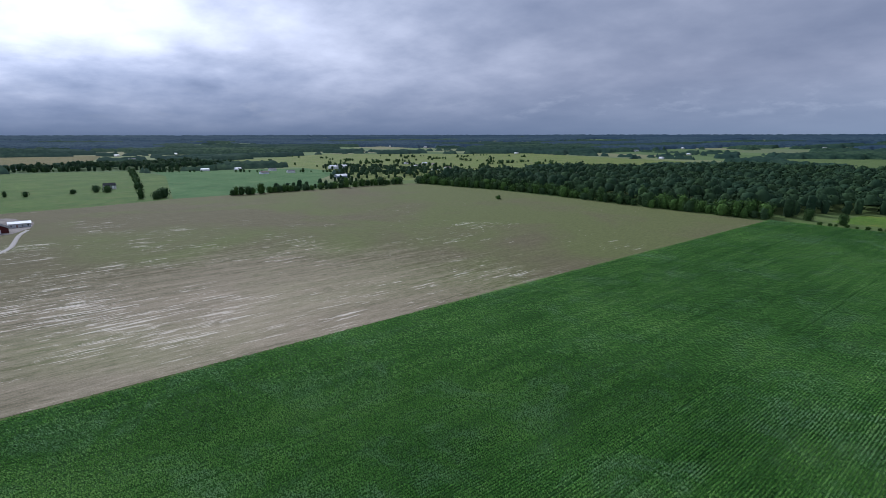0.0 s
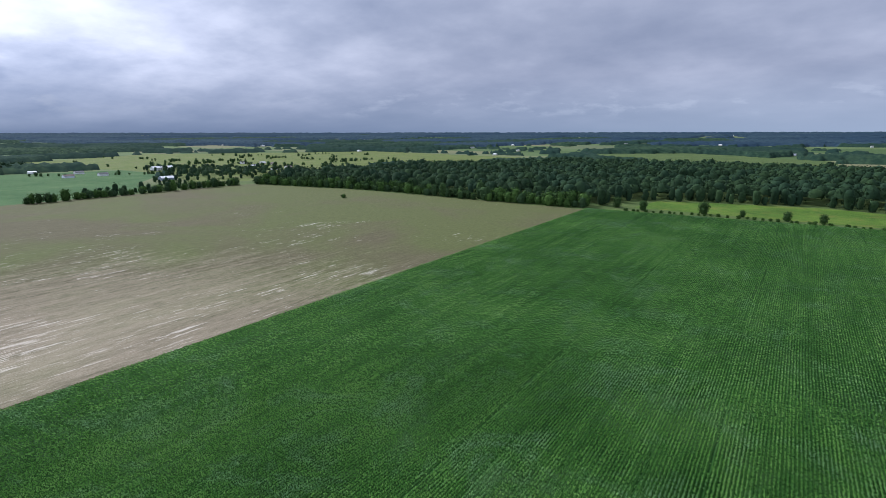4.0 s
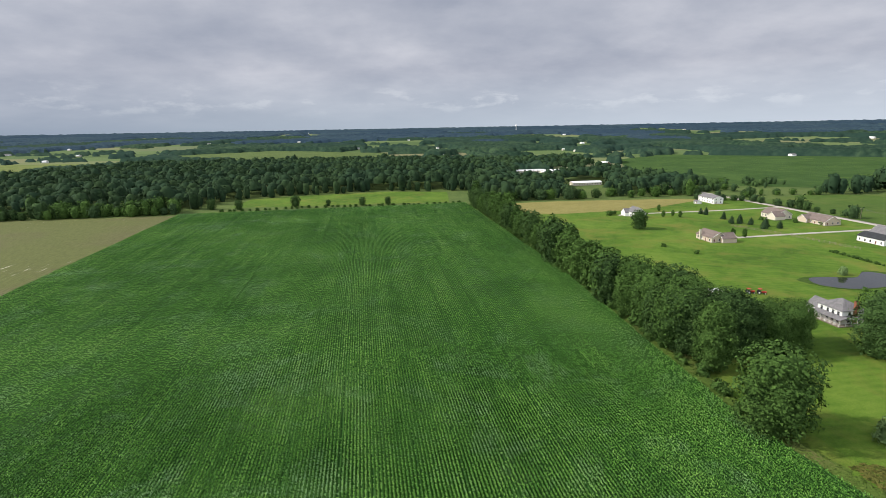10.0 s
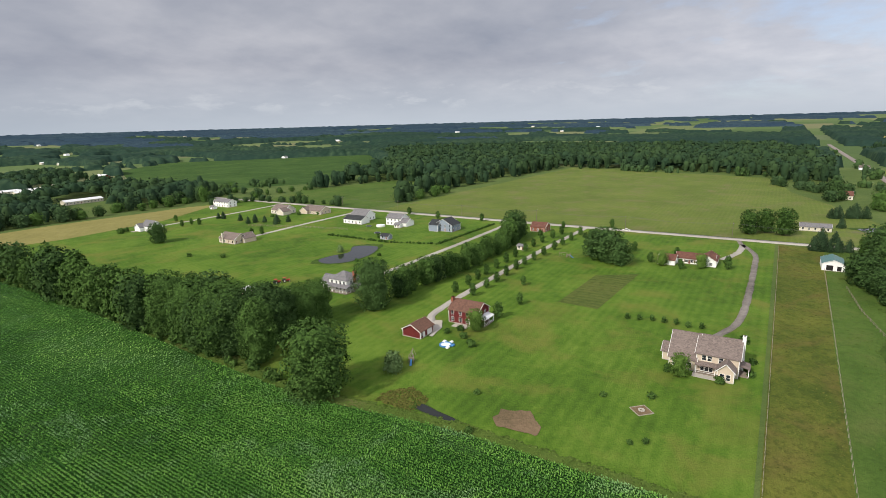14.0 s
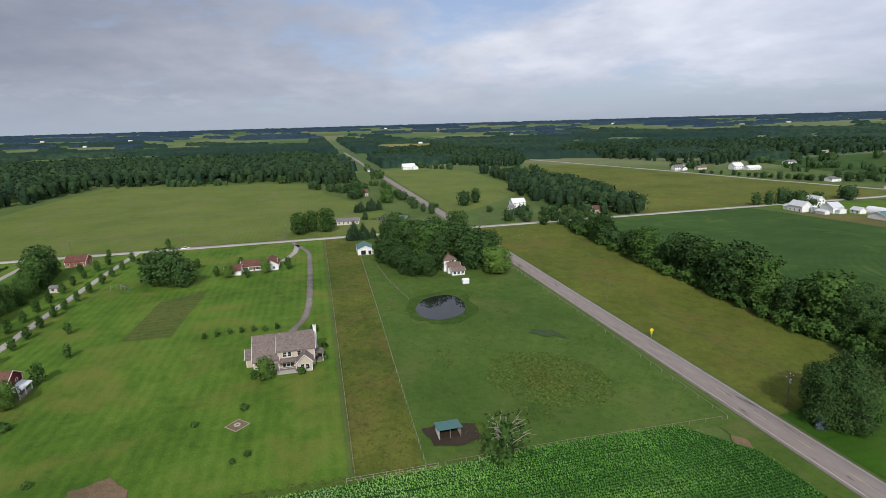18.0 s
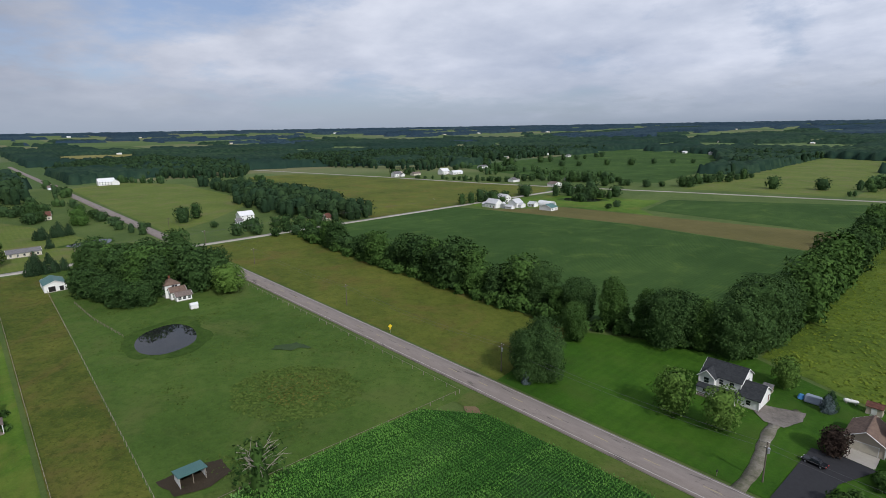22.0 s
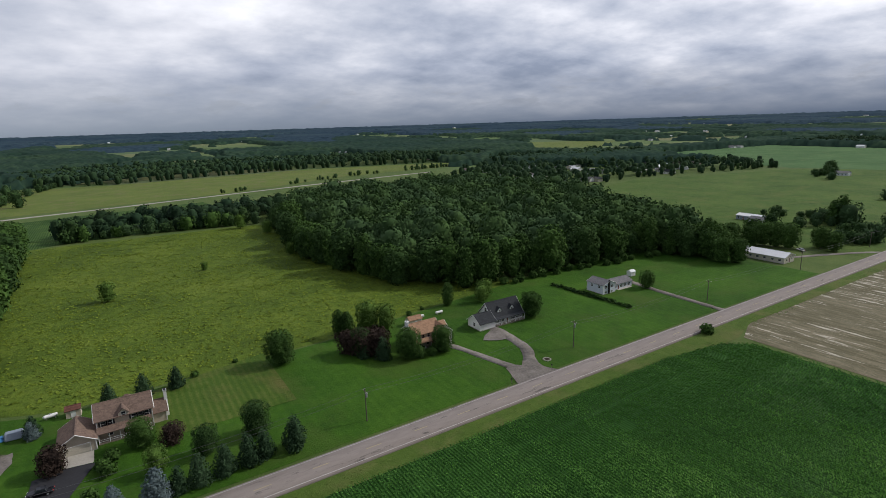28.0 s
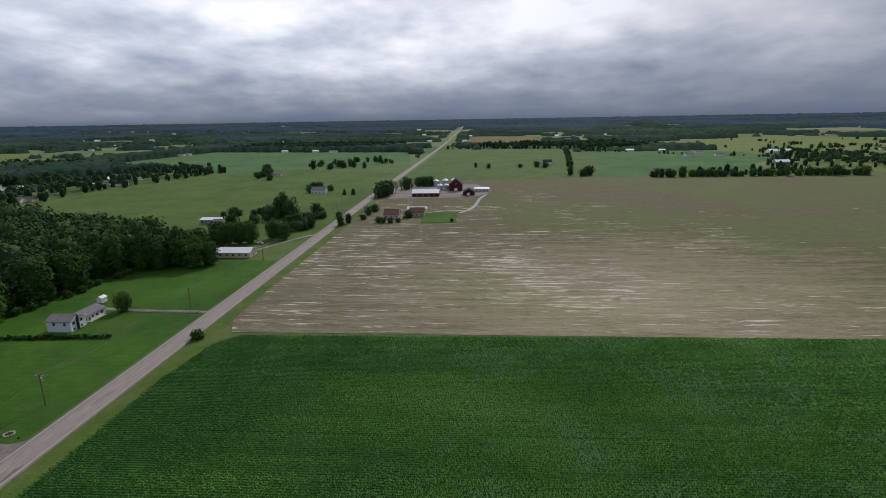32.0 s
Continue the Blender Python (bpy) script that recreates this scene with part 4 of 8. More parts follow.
# ---- trees ----
def limbs(h, r, seed, dead=False):
    """A tapered trunk with forked limbs."""
    rng = random.Random(seed)
    bm = B()
    rod(bm, (0, 0, -0.2), (0, 0, h * 0.35), r, r * 0.75, 6)
    rod(bm, (0, 0, h * 0.35), (rng.uniform(-0.4, 0.4), rng.uniform(-0.4, 0.4), h * 0.8), r * 0.75, r * 0.2, 4)
    for i in range(4 if not dead else 9):
        a = rng.uniform(0, 6.28)
        z = h * rng.uniform(0.25, 0.65)
        ln = h * rng.uniform(0.22, 0.38)
        p = Vector((math.cos(a) * ln * 0.7, math.sin(a) * ln * 0.7, z + ln * 0.75))
        rod(bm, (0, 0, z), p, r * 0.4, r * 0.12, 4)
        if dead:
            for k in range(4):
                b = a + rng.uniform(-0.9, 0.9)
                s = Vector((math.cos(b), math.sin(b), rng.uniform(-0.1, 0.9))) * h * rng.uniform(0.10, 0.2)
                o = p * rng.uniform(0.55, 0.95) + Vector((0, 0, z * 0.3))
                rod(bm, o, o + s, r * 0.14, 0.02, 4)
    return bm


def crown_arrays(seed, h, width, base=0.12, clumps=26, sprays=1300, leaf=0.55, shape="round", core=(9, 5)):
    """Leaf sprays over many boughs round a dense core: corners and fours of one crown."""
    rng = np.random.default_rng(seed)
    z0 = h * base
    mid, half = (h + z0) / 2, (h - z0) / 2

    def girth(u):
        """Half width at height u, 0 at the foot of the crown and 1 at its top."""
        if shape == "cone":
            return width / 2 * np.maximum(0.03, 1 - u) ** 0.68
        if shape == "tall":
            return width / 2 * np.sin(np.pi * (0.18 + 0.76 * u)) ** 0.8
        if shape == "dome":
            return width / 2 * np.sqrt(np.maximum(0.05, 1 - (0.15 + u * 0.84) ** 2.2))
        if shape == "weep":
            return width / 2 * np.sqrt(np.maximum(0.05, 1 - (u * 0.97) ** 2.4))
        return width / 2 * np.sqrt(np.maximum(0.06, 1 - np.abs(2 * u * 0.97 - 0.88) ** 3.0 / 1.25))

    lean = rng.uniform(-0.06, 0.06, 2) * width
    # boughs bulge out of the outline
    cu = (np.arange(clumps) + rng.uniform(0, 1, clumps)) / clumps
    ca = np.arange(clumps) * 2.39996 + rng.normal(0, 0.35, clumps)
    cr = rng.uniform(0.14, 0.24, clumps) * width

    def spot(u, a, r):
        return np.stack([np.cos(a) * r + lean[0] * u, np.sin(a) * r + lean[1] * u, z0 + (h - z0) * u], -1)

    lobe = rng.uniform(0, 6.28, 3)
    hub = spot(cu, ca, girth(cu) * 0.72)

    def outline(u, a, swell=0.72):
        """The crown's outer points, pushed out where a bough is."""
        w = girth(u) * (1 + 0.15 * np.sin(2 * a + lobe[0] + 2.5 * u) + 0.11 * np.sin(3 * a + lobe[1] - 4 * u) + 0.08 * np.sin(9 * u + lobe[2] + a))
        p = spot(u, a, w * 0.92)
        d = np.linalg.norm(p[:, None, :] - hub[None], axis=2) / cr[None]
        k = d.argmin(1)
        bulge = np.clip(1.10 - d[np.arange(len(u)), k], -0.50, 0.55)
        p = spot(u, a, w * (0.80 + swell * bulge))
        p[:, 2] += 0.05 * h * bulge * swell / 0.58
        return p, k

    u = rng.random(sprays * 3) ** (1.2 if shape == "cone" else 0.85) * 1.0
    u = u[rng.random(sprays * 3) < girth(u) / (width / 2) + 0.12][:sprays]
    sprays = len(u)
    p, k = outline(u, rng.uniform(0, 2 * np.pi, sprays))
    top = np.clip((u - 0.9) / 0.1, 0, 1)[:, None]
    p[:, :2] *= 1 - 0.8 * top * rng.random((sprays, 1))
    p = p + rng.normal(0, 0.034 * width, (sprays, 3)) * np.array([1, 1, 0.8])
    if shape == "weep":
        p[:, 2] -= rng.random(sprays) ** 2 * h * 0.35 * (np.hypot(p[:, 0], p[:, 1]) / (width / 2))
    p[:, 2] = np.maximum(p[:, 2], 0.15)
    axis = np.stack([lean[0] * u, lean[1] * u, z0 + (h - z0) * (0.25 + 0.35 * u)], -1)
    d = (p - axis) / np.linalg.norm(p - axis, axis=1)[:, None]
    f = (p - hub[k]) / (np.linalg.norm(p - hub[k], axis=1)[:, None] + 1e-6)
    nrm = d * 0.8 + f * 0.8 + np.array([0, 0, 0.3]) + rng.normal(0, 0.62, (sprays, 3))
    nrm /= np.linalg.norm(nrm, axis=1)[:, None]
    e = np.cross(nrm, rng.normal(size=(sprays, 3)))
    e /= np.linalg.norm(e, axis=1)[:, None]
    g = np.cross(nrm, e)
    s = leaf * rng.uniform(0.6, 1.35, (sprays, 1))
    s = s * 1.2
    v = np.stack([p - e * s * rng.uniform(0.7, 1.1, (sprays, 1)) - g * s * 0.4, p + e * s * rng.uniform(0.7, 1.1, (sprays, 1)) - g * s * 0.4 - nrm * s * 0.25,
                  p + g * s * rng.uniform(0.7, 1.2, (sprays, 1))], 1).reshape(-1, 3)
    leaves = np.arange(len(v)).reshape(-1, 3)
    # the dense inside, with the same bulges
    na, nz = core
    A, U = np.meshgrid(np.linspace(0, 2 * np.pi, na, endpoint=False), 0.97 * np.sin(np.linspace(0.0, np.pi / 2, nz)))
    inner, _ = outline(U.ravel(), A.ravel() + rng.uniform(-0.2, 0.2, U.size), 0.30)
    inner[:, :2] = inner[:, :2] * (0.80 * rng.uniform(0.88, 1.06, U.size))[:, None]
    inner[:, 2] = z0 + (inner[:, 2] - z0) * 0.94 + rng.normal(0, 0.012 * h, U.size)
    inner[-na:, :2] *= 0.5
    inner[:, 2] = np.maximum(inner[:, 2], 0.05)
    i, j = np.meshgrid(np.arange(nz - 1), np.arange(na), indexing="ij")
    jj = (j + 1) % na
    core_q = np.stack([i * na + j, i * na + jj, (i + 1) * na + jj, (i + 1) * na + j], -1).reshape(-1, 4) + len(v)
    return np.concatenate([v, inner]), core_q, leaves


TREES, CLOSE = {}, {}


def tree_kind(key, name, label, mat, variants, h, width, trunk_r, fine=None, **crown):
    """Unlinked patterns of one kind of tree, to be set out later."""
    made = []
    for i in range(variants):
        v, q, t = crown_arrays(hash_of(key) + i * 7, h, width, **crown)
        made.append((mesh_of("crown", v, q, t, mat), limb_mesh(h, trunk_r, hash_of(key) + i)))
        if fine:
            v, q, t = crown_arrays(hash_of(key) + i * 7, h, width, **{**crown, **fine})
            CLOSE.setdefault(key, []).append(mesh_of("crown", v, q, t, mat))
    TREES[key] = (name, label, made, h)


def hash_of(s):
    return sum((i + 1) * ord(ch) for i, ch in enumerate(s)) % 9973


def limb_mesh(h, r, seed, mat=None, dead=False):
    bm = limbs(h, r, seed, dead)
    me = bpy.data.meshes.new("trunk")
    bm.to_mesh(me)
    bm.free()
    me.materials.append(mat or BARK)
    return me


FINE = {"sprays": 6000, "leaf": 0.26, "clumps": 44, "core": (20, 12)}
tree_kind("big", "tree", "tall broadleaf tree with a full dark crown", LEAF, 5, 18.0, 12.0, 0.35, fine=FINE, base=0.06, clumps=36, sprays=1500, leaf=0.50, core=(12, 7))
tree_kind("dark", "tree", "dense dark green broadleaf tree", LEAF_DARK, 4, 18.0, 12.5, 0.4, fine=FINE, base=0.03, clumps=36, sprays=1500, leaf=0.50, core=(12, 7))
tree_kind("tall", "tree", "tall narrow broadleaf tree", LEAF, 4, 18.0, 8.6, 0.3, fine=FINE, base=0.02, clumps=32, sprays=1200, leaf=0.46, shape="tall", core=(11, 7))
tree_kind("pale", "tree", "light green broadleaf tree", LEAF_LIGHT, 3, 10.0, 7.5, 0.2, base=0.10, clumps=30, sprays=1500, leaf=0.25)
tree_kind("willow", "willow_tree", "small pale weeping willow tree", LEAF_WILLOW, 2, 6.0, 5.5, 0.15, base=0.05, clumps=26, sprays=900, leaf=0.26, shape="weep")
tree_kind("copper", "copper_tree", "dark purple-leaved ornamental tree", LEAF_PURPLE, 2, 7.0, 6.5, 0.18, base=0.04, clumps=32, sprays=1400, leaf=0.24)
tree_kind("young", "young_tree", "young narrow tree on a mown lawn", LEAF, 3, 5.2, 3.0, 0.07, base=0.12, clumps=18, sprays=420, leaf=0.26, shape="tall")
tree_kind("sapling", "sapling", "small young sapling on the lawn", LEAF, 2, 3.0, 1.9, 0.04, base=0.15, clumps=10, sprays=200, leaf=0.2, shape="tall")
tree_kind("spruce", "spruce_tree", "dark green conical spruce tree", NEEDLE, 3, 8.0, 5.6, 0.14, base=0.02, clumps=44, sprays=1300, leaf=0.22, shape="cone")
tree_kind("blue", "blue_spruce_tree", "silvery blue spruce near the road", NEEDLE_BLUE, 2, 6.5, 4.8, 0.12, base=0.02, clumps=44, sprays=1500, leaf=0.20, shape="cone")
tree_kind("bush", "shrub", "rounded green shrub on grass", LEAF, 3, 2.2, 2.8, 0.06, base=0.0, clumps=12, sprays=300, leaf=0.24, core=(7, 4))

rnd = random.Random(11)


BELTS = []


def plant(key, x, y, size=1.0, wide=1.0, label="", group=""):
    """One tree: an empty at its foot with trunk and crown. Hedgerow trees far off are gathered into belts."""
    if key in ("mid", "midpale", "far"):
        BELTS.append((x, y, size * rnd.uniform(0.9, 1.1), key))
        return None
    name, text, made, h = TREES[key]
    pick = rnd.randrange(len(made))
    crown, trunk = made[pick]
    if key in CLOSE and math.hypot(x, y) < 205:
        crown = CLOSE[key][pick]
    root = tagged(new(name), label or text, "shrub" if key == "bush" else "tree", group)
    s = size * rnd.uniform(0.92, 1.08)
    root.matrix_basis = Matrix.LocRotScale((x, y, float(lift(x, y))), Euler((0, 0, rnd.uniform(0, 6.28))), (s * wide, s * wide, s))
    part("trunk", trunk, None, root)
    part("crown", crown, None, root)
    return root


def row(key, pts, step, size=1.0, jitter=1.5, group="", wide=1.0):
    """Trees along a line of points."""
    for (x0, y0), (x1, y1) in zip(pts, pts[1:]):
        n = max(1, round(math.hypot(x1 - x0, y1 - y0) / step))
        for i in range(n):
            t = (i + rnd.uniform(0.2, 0.8)) / n
            k = key if isinstance(key, str) else rnd.choice(key)
            plant(k, x0 + (x1 - x0) * t + rnd.uniform(-jitter, jitter), y0 + (y1 - y0) * t + rnd.uniform(-jitter, jitter), size * rnd.uniform(0.68, 1.22), wide, group=group)


def each(key, pts, size=1.0, wide=1.0, group="", label=""):
    for p in pts:
        plant(key, p[0], p[1], size * (p[2] if len(p) > 2 else 1.0), wide, label, group)


# the tall row between maize and lawns, and its lone end tree
row(["tall", "big", "tall", "dark"], [(-98, -480), (-100, -320), (-97, -220), (-96, -160), (-97, -128)], 5.6, 1.04, 2.0, "tree row at the maize edge")
row(["big", "dark", "tall"], [(-110, -185), (-110, -130)], 8.0, 1.0, 3.0, "tree row at the maize edge")
plant("big", -90, -98, 1.12, 1.2, "large freestanding broadleaf tree with a round crown")
row("bush", [(-97, -470), (-93, -230), (-92, -150), (-90, -103)], 7, 1.3, 1.5, "undergrowth below the tree row")
# the belt that runs off behind the red house
each("big", [(-118, -142), (-130, -138), (-135, -143), (-126, -144), (-121, -136)], 0.78)
each("dark", [(-152, -129, 1.02), (-113, -146, 0.95)], 1.0)
row(["dark", "big", "tall"], [(-162, -129), (-190, -128), (-215, -126), (-255, -126), (-278, -128)], 8.0, 0.63, 2.0, "tree belt beside the avenue")
row(["dark", "big"], [(-255, -130), (-305, -134)], 9.0, 0.8, 2.0, "tree belt beside the avenue")
each("dark", [(-263, -70, 1.0)], 1.0, 1.45, label="huge spreading dark oak on the lawn")
each("dark", [(-258, -62), (-270, -78)], 0.75, 1.2)
each("young", [(-183, -111), (-195, -111.5), (-204, -111.5), (-213, -112), (-225, -112.5), (-237, -113), (-249, -113.5), (-263, -114), (-276, -114.5), (-288, -114), (-302, -113), (-315, -112),
               (-183, -102.5), (-195, -102.5), (-205, -102.5), (-216, -103), (-228, -103.5), (-237, -103), (-248, -102.5), (-260, -102), (-274, -101.5), (-287, -101.5), (-301, -101), (-318, -101)], 1.0, group="avenue of young trees")
each("young", [(-182, -81, 0.9), (-165, -82, 1.2), (-206, -90, 0.9), (-283, -40, 1.2), (-270, -50), (-263, -35), (-272, -16, 1.3), (-290, -62), (-225, -374), (-234, -376), (-236, -369), (-237, -401), (-227, -297), (-232, -293), (-300, -120), (-335, -118)], 1.0)
each("pale", [(-150, -83, 0.75), (-148, -18, 0.65), (-269, -27, 0.7), (-266, -44, 0.7)])
plant("willow", -112, -90, 1.05)
plant("willow", -217, -208, 0.7)
each("sapling", [(-186, -41), (-187, -37), (-188, -33), (-188, -29), (-188, -25), (-187, -21), (-188, -17)], 0.8, 1.4, "row of small trees on the lawn")
each("bush", [(-95, -55, 0.7), (-127, -33, 0.6), (-132, -22, 0.7), (-109, -22, 0.5), (-111, -19, 0.6), (-149, -8, 0.9), (-182, -4, 1.1), (-138, -78, 1.0), (-143, -84, 1.0), (-148, -88, 1.0), (-157, -1, 0.8), (-166, -1, 0.8), (-150, -21), (-112, -62, 0.6), (-160, -2, 0.7), (-144, -91, 0.8), (-140, -80, 0.7)], 1.0)
# subdivision
each("dark", [(-184, -334, 0.72)], 1.0, 1.1)
each("spruce", [(-261, -381, 0.6), (-262, -376, 0.7), (-262, -355, 0.7), (-256, -338, 0.7), (-261, -336, 0.8), (-265, -330, 0.7), (-263, -315, 0.8), (-274, -314, 0.7), (-270, -322, 0.8), (-268, -345, 0.6)])
each("bush", [(-190, -392, 1.4), (-196, -396, 1.2), (-200, -372), (-300, -350), (-285, -345), (-300, -330), (-320, -330), (-310, -318), (-258, -212), (-205, -185, 0.7), (-220, -182, 0.7), (-208, -170, 0.8), (-170, -280, 0.9), (-178, -260, 0.8)], 1.2)
row("mid", [(-306, -455), (-340, -440), (-352, -380), (-352, -330)], 10, 0.6, 4)
row(["mid", "midpale"], [(-130, -495), (-200, -500), (-320, -490), (-400, -540)], 9, 0.9, 8, "trees behind the oat field")
row(["mid", "midpale"], [(-384, -300), (-400, -292), (-470, -290)], 10, 0.7, 4)
row(["mid", "bush", "midpale"], [(-356, -452), (-372, -470), (-410, -462), (-440, -456)], 7, 0.62, 5)
each("young", [(-330, -214), (-336, -180), (-338, -246), (-350, -90)], 1.2)
# edges of the small meadow and the long wood
each("dark", [(116, -504, 0.55), (66, -510, 0.62), (4, -503, 0.42), (-20, -503, 0.42), (36, -508, 0.35), (142, -512, 0.6)], 1.0, 1.1)
row("bush", [(130, -492), (60, -500), (-90, -490)], 6, 1.1, 1.5)
plant("bush", 415, -424, 1.9, label="lone bush in the bare field")
row(["mid", "midpale"], [(165, -492), (282, -490), (405, -503), (486, -503), (640, -478)], 8.0, 0.92, 3.0, "edge of the long wood")
row(["mid", "midpale"], [(165, -500), (282, -498), (405, -511), (486, -511), (640, -486)], 8.0, 1.05, 3.0, "edge of the long wood")
row(["mid", "midpale"], [(648, -455), (645, -205)], 6.5, 0.84, 2.5, "tree row behind the bare field")
each("mid", [(676, -142, 0.9), (668, -135, 0.85), (664, -131, 0.8), (679, -119, 0.9), (800, -139, 1.0), (786, -101, 0.8), (791, -65, 0.7), (796, -90, 0.75), (788, -19, 0.5), (800, 0, 0.5)], 1.0)
# horse pasture and the big clump at the crossroads
for i in range(40):
    a, b = rnd.uniform(0, 1), rnd.uniform(0, 1)
    plant(rnd.choice(["dark", "dark", "big"]), -340 + a * 92 + b * 8, 34 + b * 48 + a * 10, rnd.uniform(0.8, 1.12) * (0.5 if a < 0.3 else 1.0), group="grove round the farmhouse")
each("pale", [(-230, 81, 1.3), (-236, 84, 1.1)], 1.0, 1.35, label="broad light green tree beside the farmhouse")
each("dark", [(-245, 40, 0.6), (-240, 44, 0.62), (-238, 49, 0.55), (-257, 38, 0.7), (-269, 34, 0.7), (-281, 33, 0.62)], 1.0, 1.25)
row("spruce", [(-330, 18), (-334, 36)], 3.2, 0.95, 1.0)
each("big", [(-364, -12), (-368, 6), (-372, -4)], 0.85, 1.1)
each("spruce", [(-405, 36, 0.9), (-360, 24, 0.9), (-357, 30, 0.8)])
row("spruce", [(-440, 28), (-449, 54)], 4.5, 1.2, 1.5)
row("mid", [(-520, 40), (-566, 45), (-616, 17), (-640, -6)], 8, 0.85, 5)
row("midpale", [(-480, 62), (-530, 72), (-560, 68)], 9, 0.7, 4)
row(["mid", "bush"], [(-440, 82), (-470, 82), (-560, 78), (-620, 80)], 11, 0.7, 2)
each("mid", [(-411, 90, 0.7), (-425, 86, 0.6), (-442, 126), (-470, 145), (-455, 140), (-402, 136, 0.6), (-359, 136, 0.9), (-352, 147), (-336, 153, 0.9), (-349, 178), (-353, 194), (-382, 227, 0.9), (-345, 165), (-365, 150), (-330, 165, 0.8), (-380, 150, 0.7), (-440, 100, 0.5), (-372, 170, 0.8)], 0.9)
# hedge between ochre strip and soy field
row(["dark", "big", "mid"], [(-322, 172), (-299, 163), (-253, 163)], 9, 0.85, 3, "hedgerow trees")
for hx, hy, hs in ((-243, 160, 0.74), (-233, 159, 0.82), (-224, 157, 0.92), (-214, 160, 0.66), (-204, 162, 0.98), (-193, 161, 1.08), (-186, 163, 0.9), (-176, 158, 0.85), (-165, 158, 1.2), (-158, 161, 1.02), (-151, 156, 0.72),
                   (-140, 158, 0.8), (-130, 160, 1.05), (-122, 162, 0.98), (-112, 159, 0.6), (-104, 162, 0.78)):
    plant(rnd.choice(["dark", "big"]), hx, hy, hs, 1.12, group="hedgerow trees")
row("bush", [(-320, 164), (-253, 157), (-130, 152), (-98, 152)], 4.2, 2.2, 2.0, "hedgerow undergrowth")
each("dark", [(-86, 110, 0.85), (-82, 113, 0.75), (-88, 119, 0.85), (-92, 115, 0.6)], 1.0, 0.9)
each("big", [(-93, 143, 0.65), (-97, 148, 0.6)], 1.0)
row(["big", "dark", "tall"], [(-95, 162), (-70, 160), (-50, 168)], 7, 1.0, 3, "hedgerow trees")
row(["dark", "tall", "big"], [(-50, 172), (-47, 210), (-48, 270), (-51, 345), (-53, 398)], 8, 1.08, 2.5, "tree row between soy and meadow")
row("bush", [(-95, 158), (-50, 168), (-47, 210), (-50, 345)], 5, 2.1, 2.5, "hedgerow undergrowth")
# houses along the road
each("blue", [(-8, 106.5, 1.05), (-1, 106.5, 1.15), (-85, 107.5, 0.5)])
each("spruce", [(3, 107, 0.75), (7, 107.5, 0.8), (12, 108, 0.8), (17, 108.5, 0.85), (20.5, 109, 0.8), (27, 108.5, 0.95), (-24, 150, 0.7), (-8, 157, 0.8), (0, 157, 0.8), (8, 157, 0.75), (64, 139, 0.9), (60, 144, 0.9)], 1.0)
each("blue", [(-24, 149, 0.7)])
each("bush", [(-11, 107, 1.5), (-14, 107, 1.6), (-12, 114, 1.3), (-9, 122, 1.2), (-10, 125, 1.1), (-8, 128, 1.0), (-13.5, 110.5, 1.5), (-1, 133, 0.8), (-44, 133, 0.9), (74, 134, 1.4), (78, 133, 1.2), (80.5, 135, 1.0), (160, 93, 1.6)], 1.0)
each("pale", [(-50, 121, 1.2), (-39, 122, 1.05), (-35, 155, 0.9), (0, 117, 0.6)])
each("dark", [(21, 119.5, 0.46), (9.7, 118, 0.40), (60, 146, 0.5)], 1.0, 1.05)
each("big", [(-2, 130, 0.42), (71, 135, 0.5), (82, 133, 0.48), (37, 155, 0.55), (125, 140, 0.52), (186, 136, 0.42)], 1.0, 1.15)
each("copper", [(4, 127, 0.75), (-19, 129.5, 0.8), (60, 146, 1.15), (64, 143, 1.1), (66, 149, 1.0), (57, 150, 1.0)])
each("tall", [(60, 165, 0.55), (107, 169, 0.5), (62, 162, 0.5)])
each("pale", [(70, 164, 1.05), (75, 160, 0.9), (120, 164, 0.7), (125, 168, 0.8)])
each("pale", [(-7, 262, 0.9), (36, 292, 0.45), (83, 298, 0.75), (89, 372, 0.9), (78, 405, 1.1)])
row(["mid", "midpale"], [(-36, 428), (20, 432), (96, 420)], 8, 0.95, 3)
row("bush", [(-20, 160), (50, 165), (106, 172)], 14, 0.8, 1.5)
# wood behind the houses: its front edge
row(["big", "dark", "tall"], [(104, 380), (90, 300), (92, 255), (104, 212), (130, 184), (176, 182), (234, 176), (258, 146)], 7.5, 0.95, 3, "edge of the wood behind the houses")
row("bush", [(130, 178), (176, 176), (240, 168)], 7, 1.5, 2)
each("big", [(251, 148, 0.8), (249, 141, 0.75), (254, 136, 0.7), (254, 161, 0.85), (262, 158, 0.8), (299, 153, 0.75), (299, 147, 0.8), (301, 141, 0.8), (302, 135, 0.7), (292, 150, 0.6), (314, 125, 0.65), (312, 118, 0.6), (268, 150, 0.7), (276, 160, 0.8), (284, 156, 0.7)], 1.0, 1.1)
row("mid", [(320, 125), (385, 118)], 11, 0.65, 4)
each("tall", [(389, 145, 1.05), (384, 148, 0.9)], 1.0)
row("mid", [(350, 165), (372, 158), (400, 150)], 9, 0.6, 5)
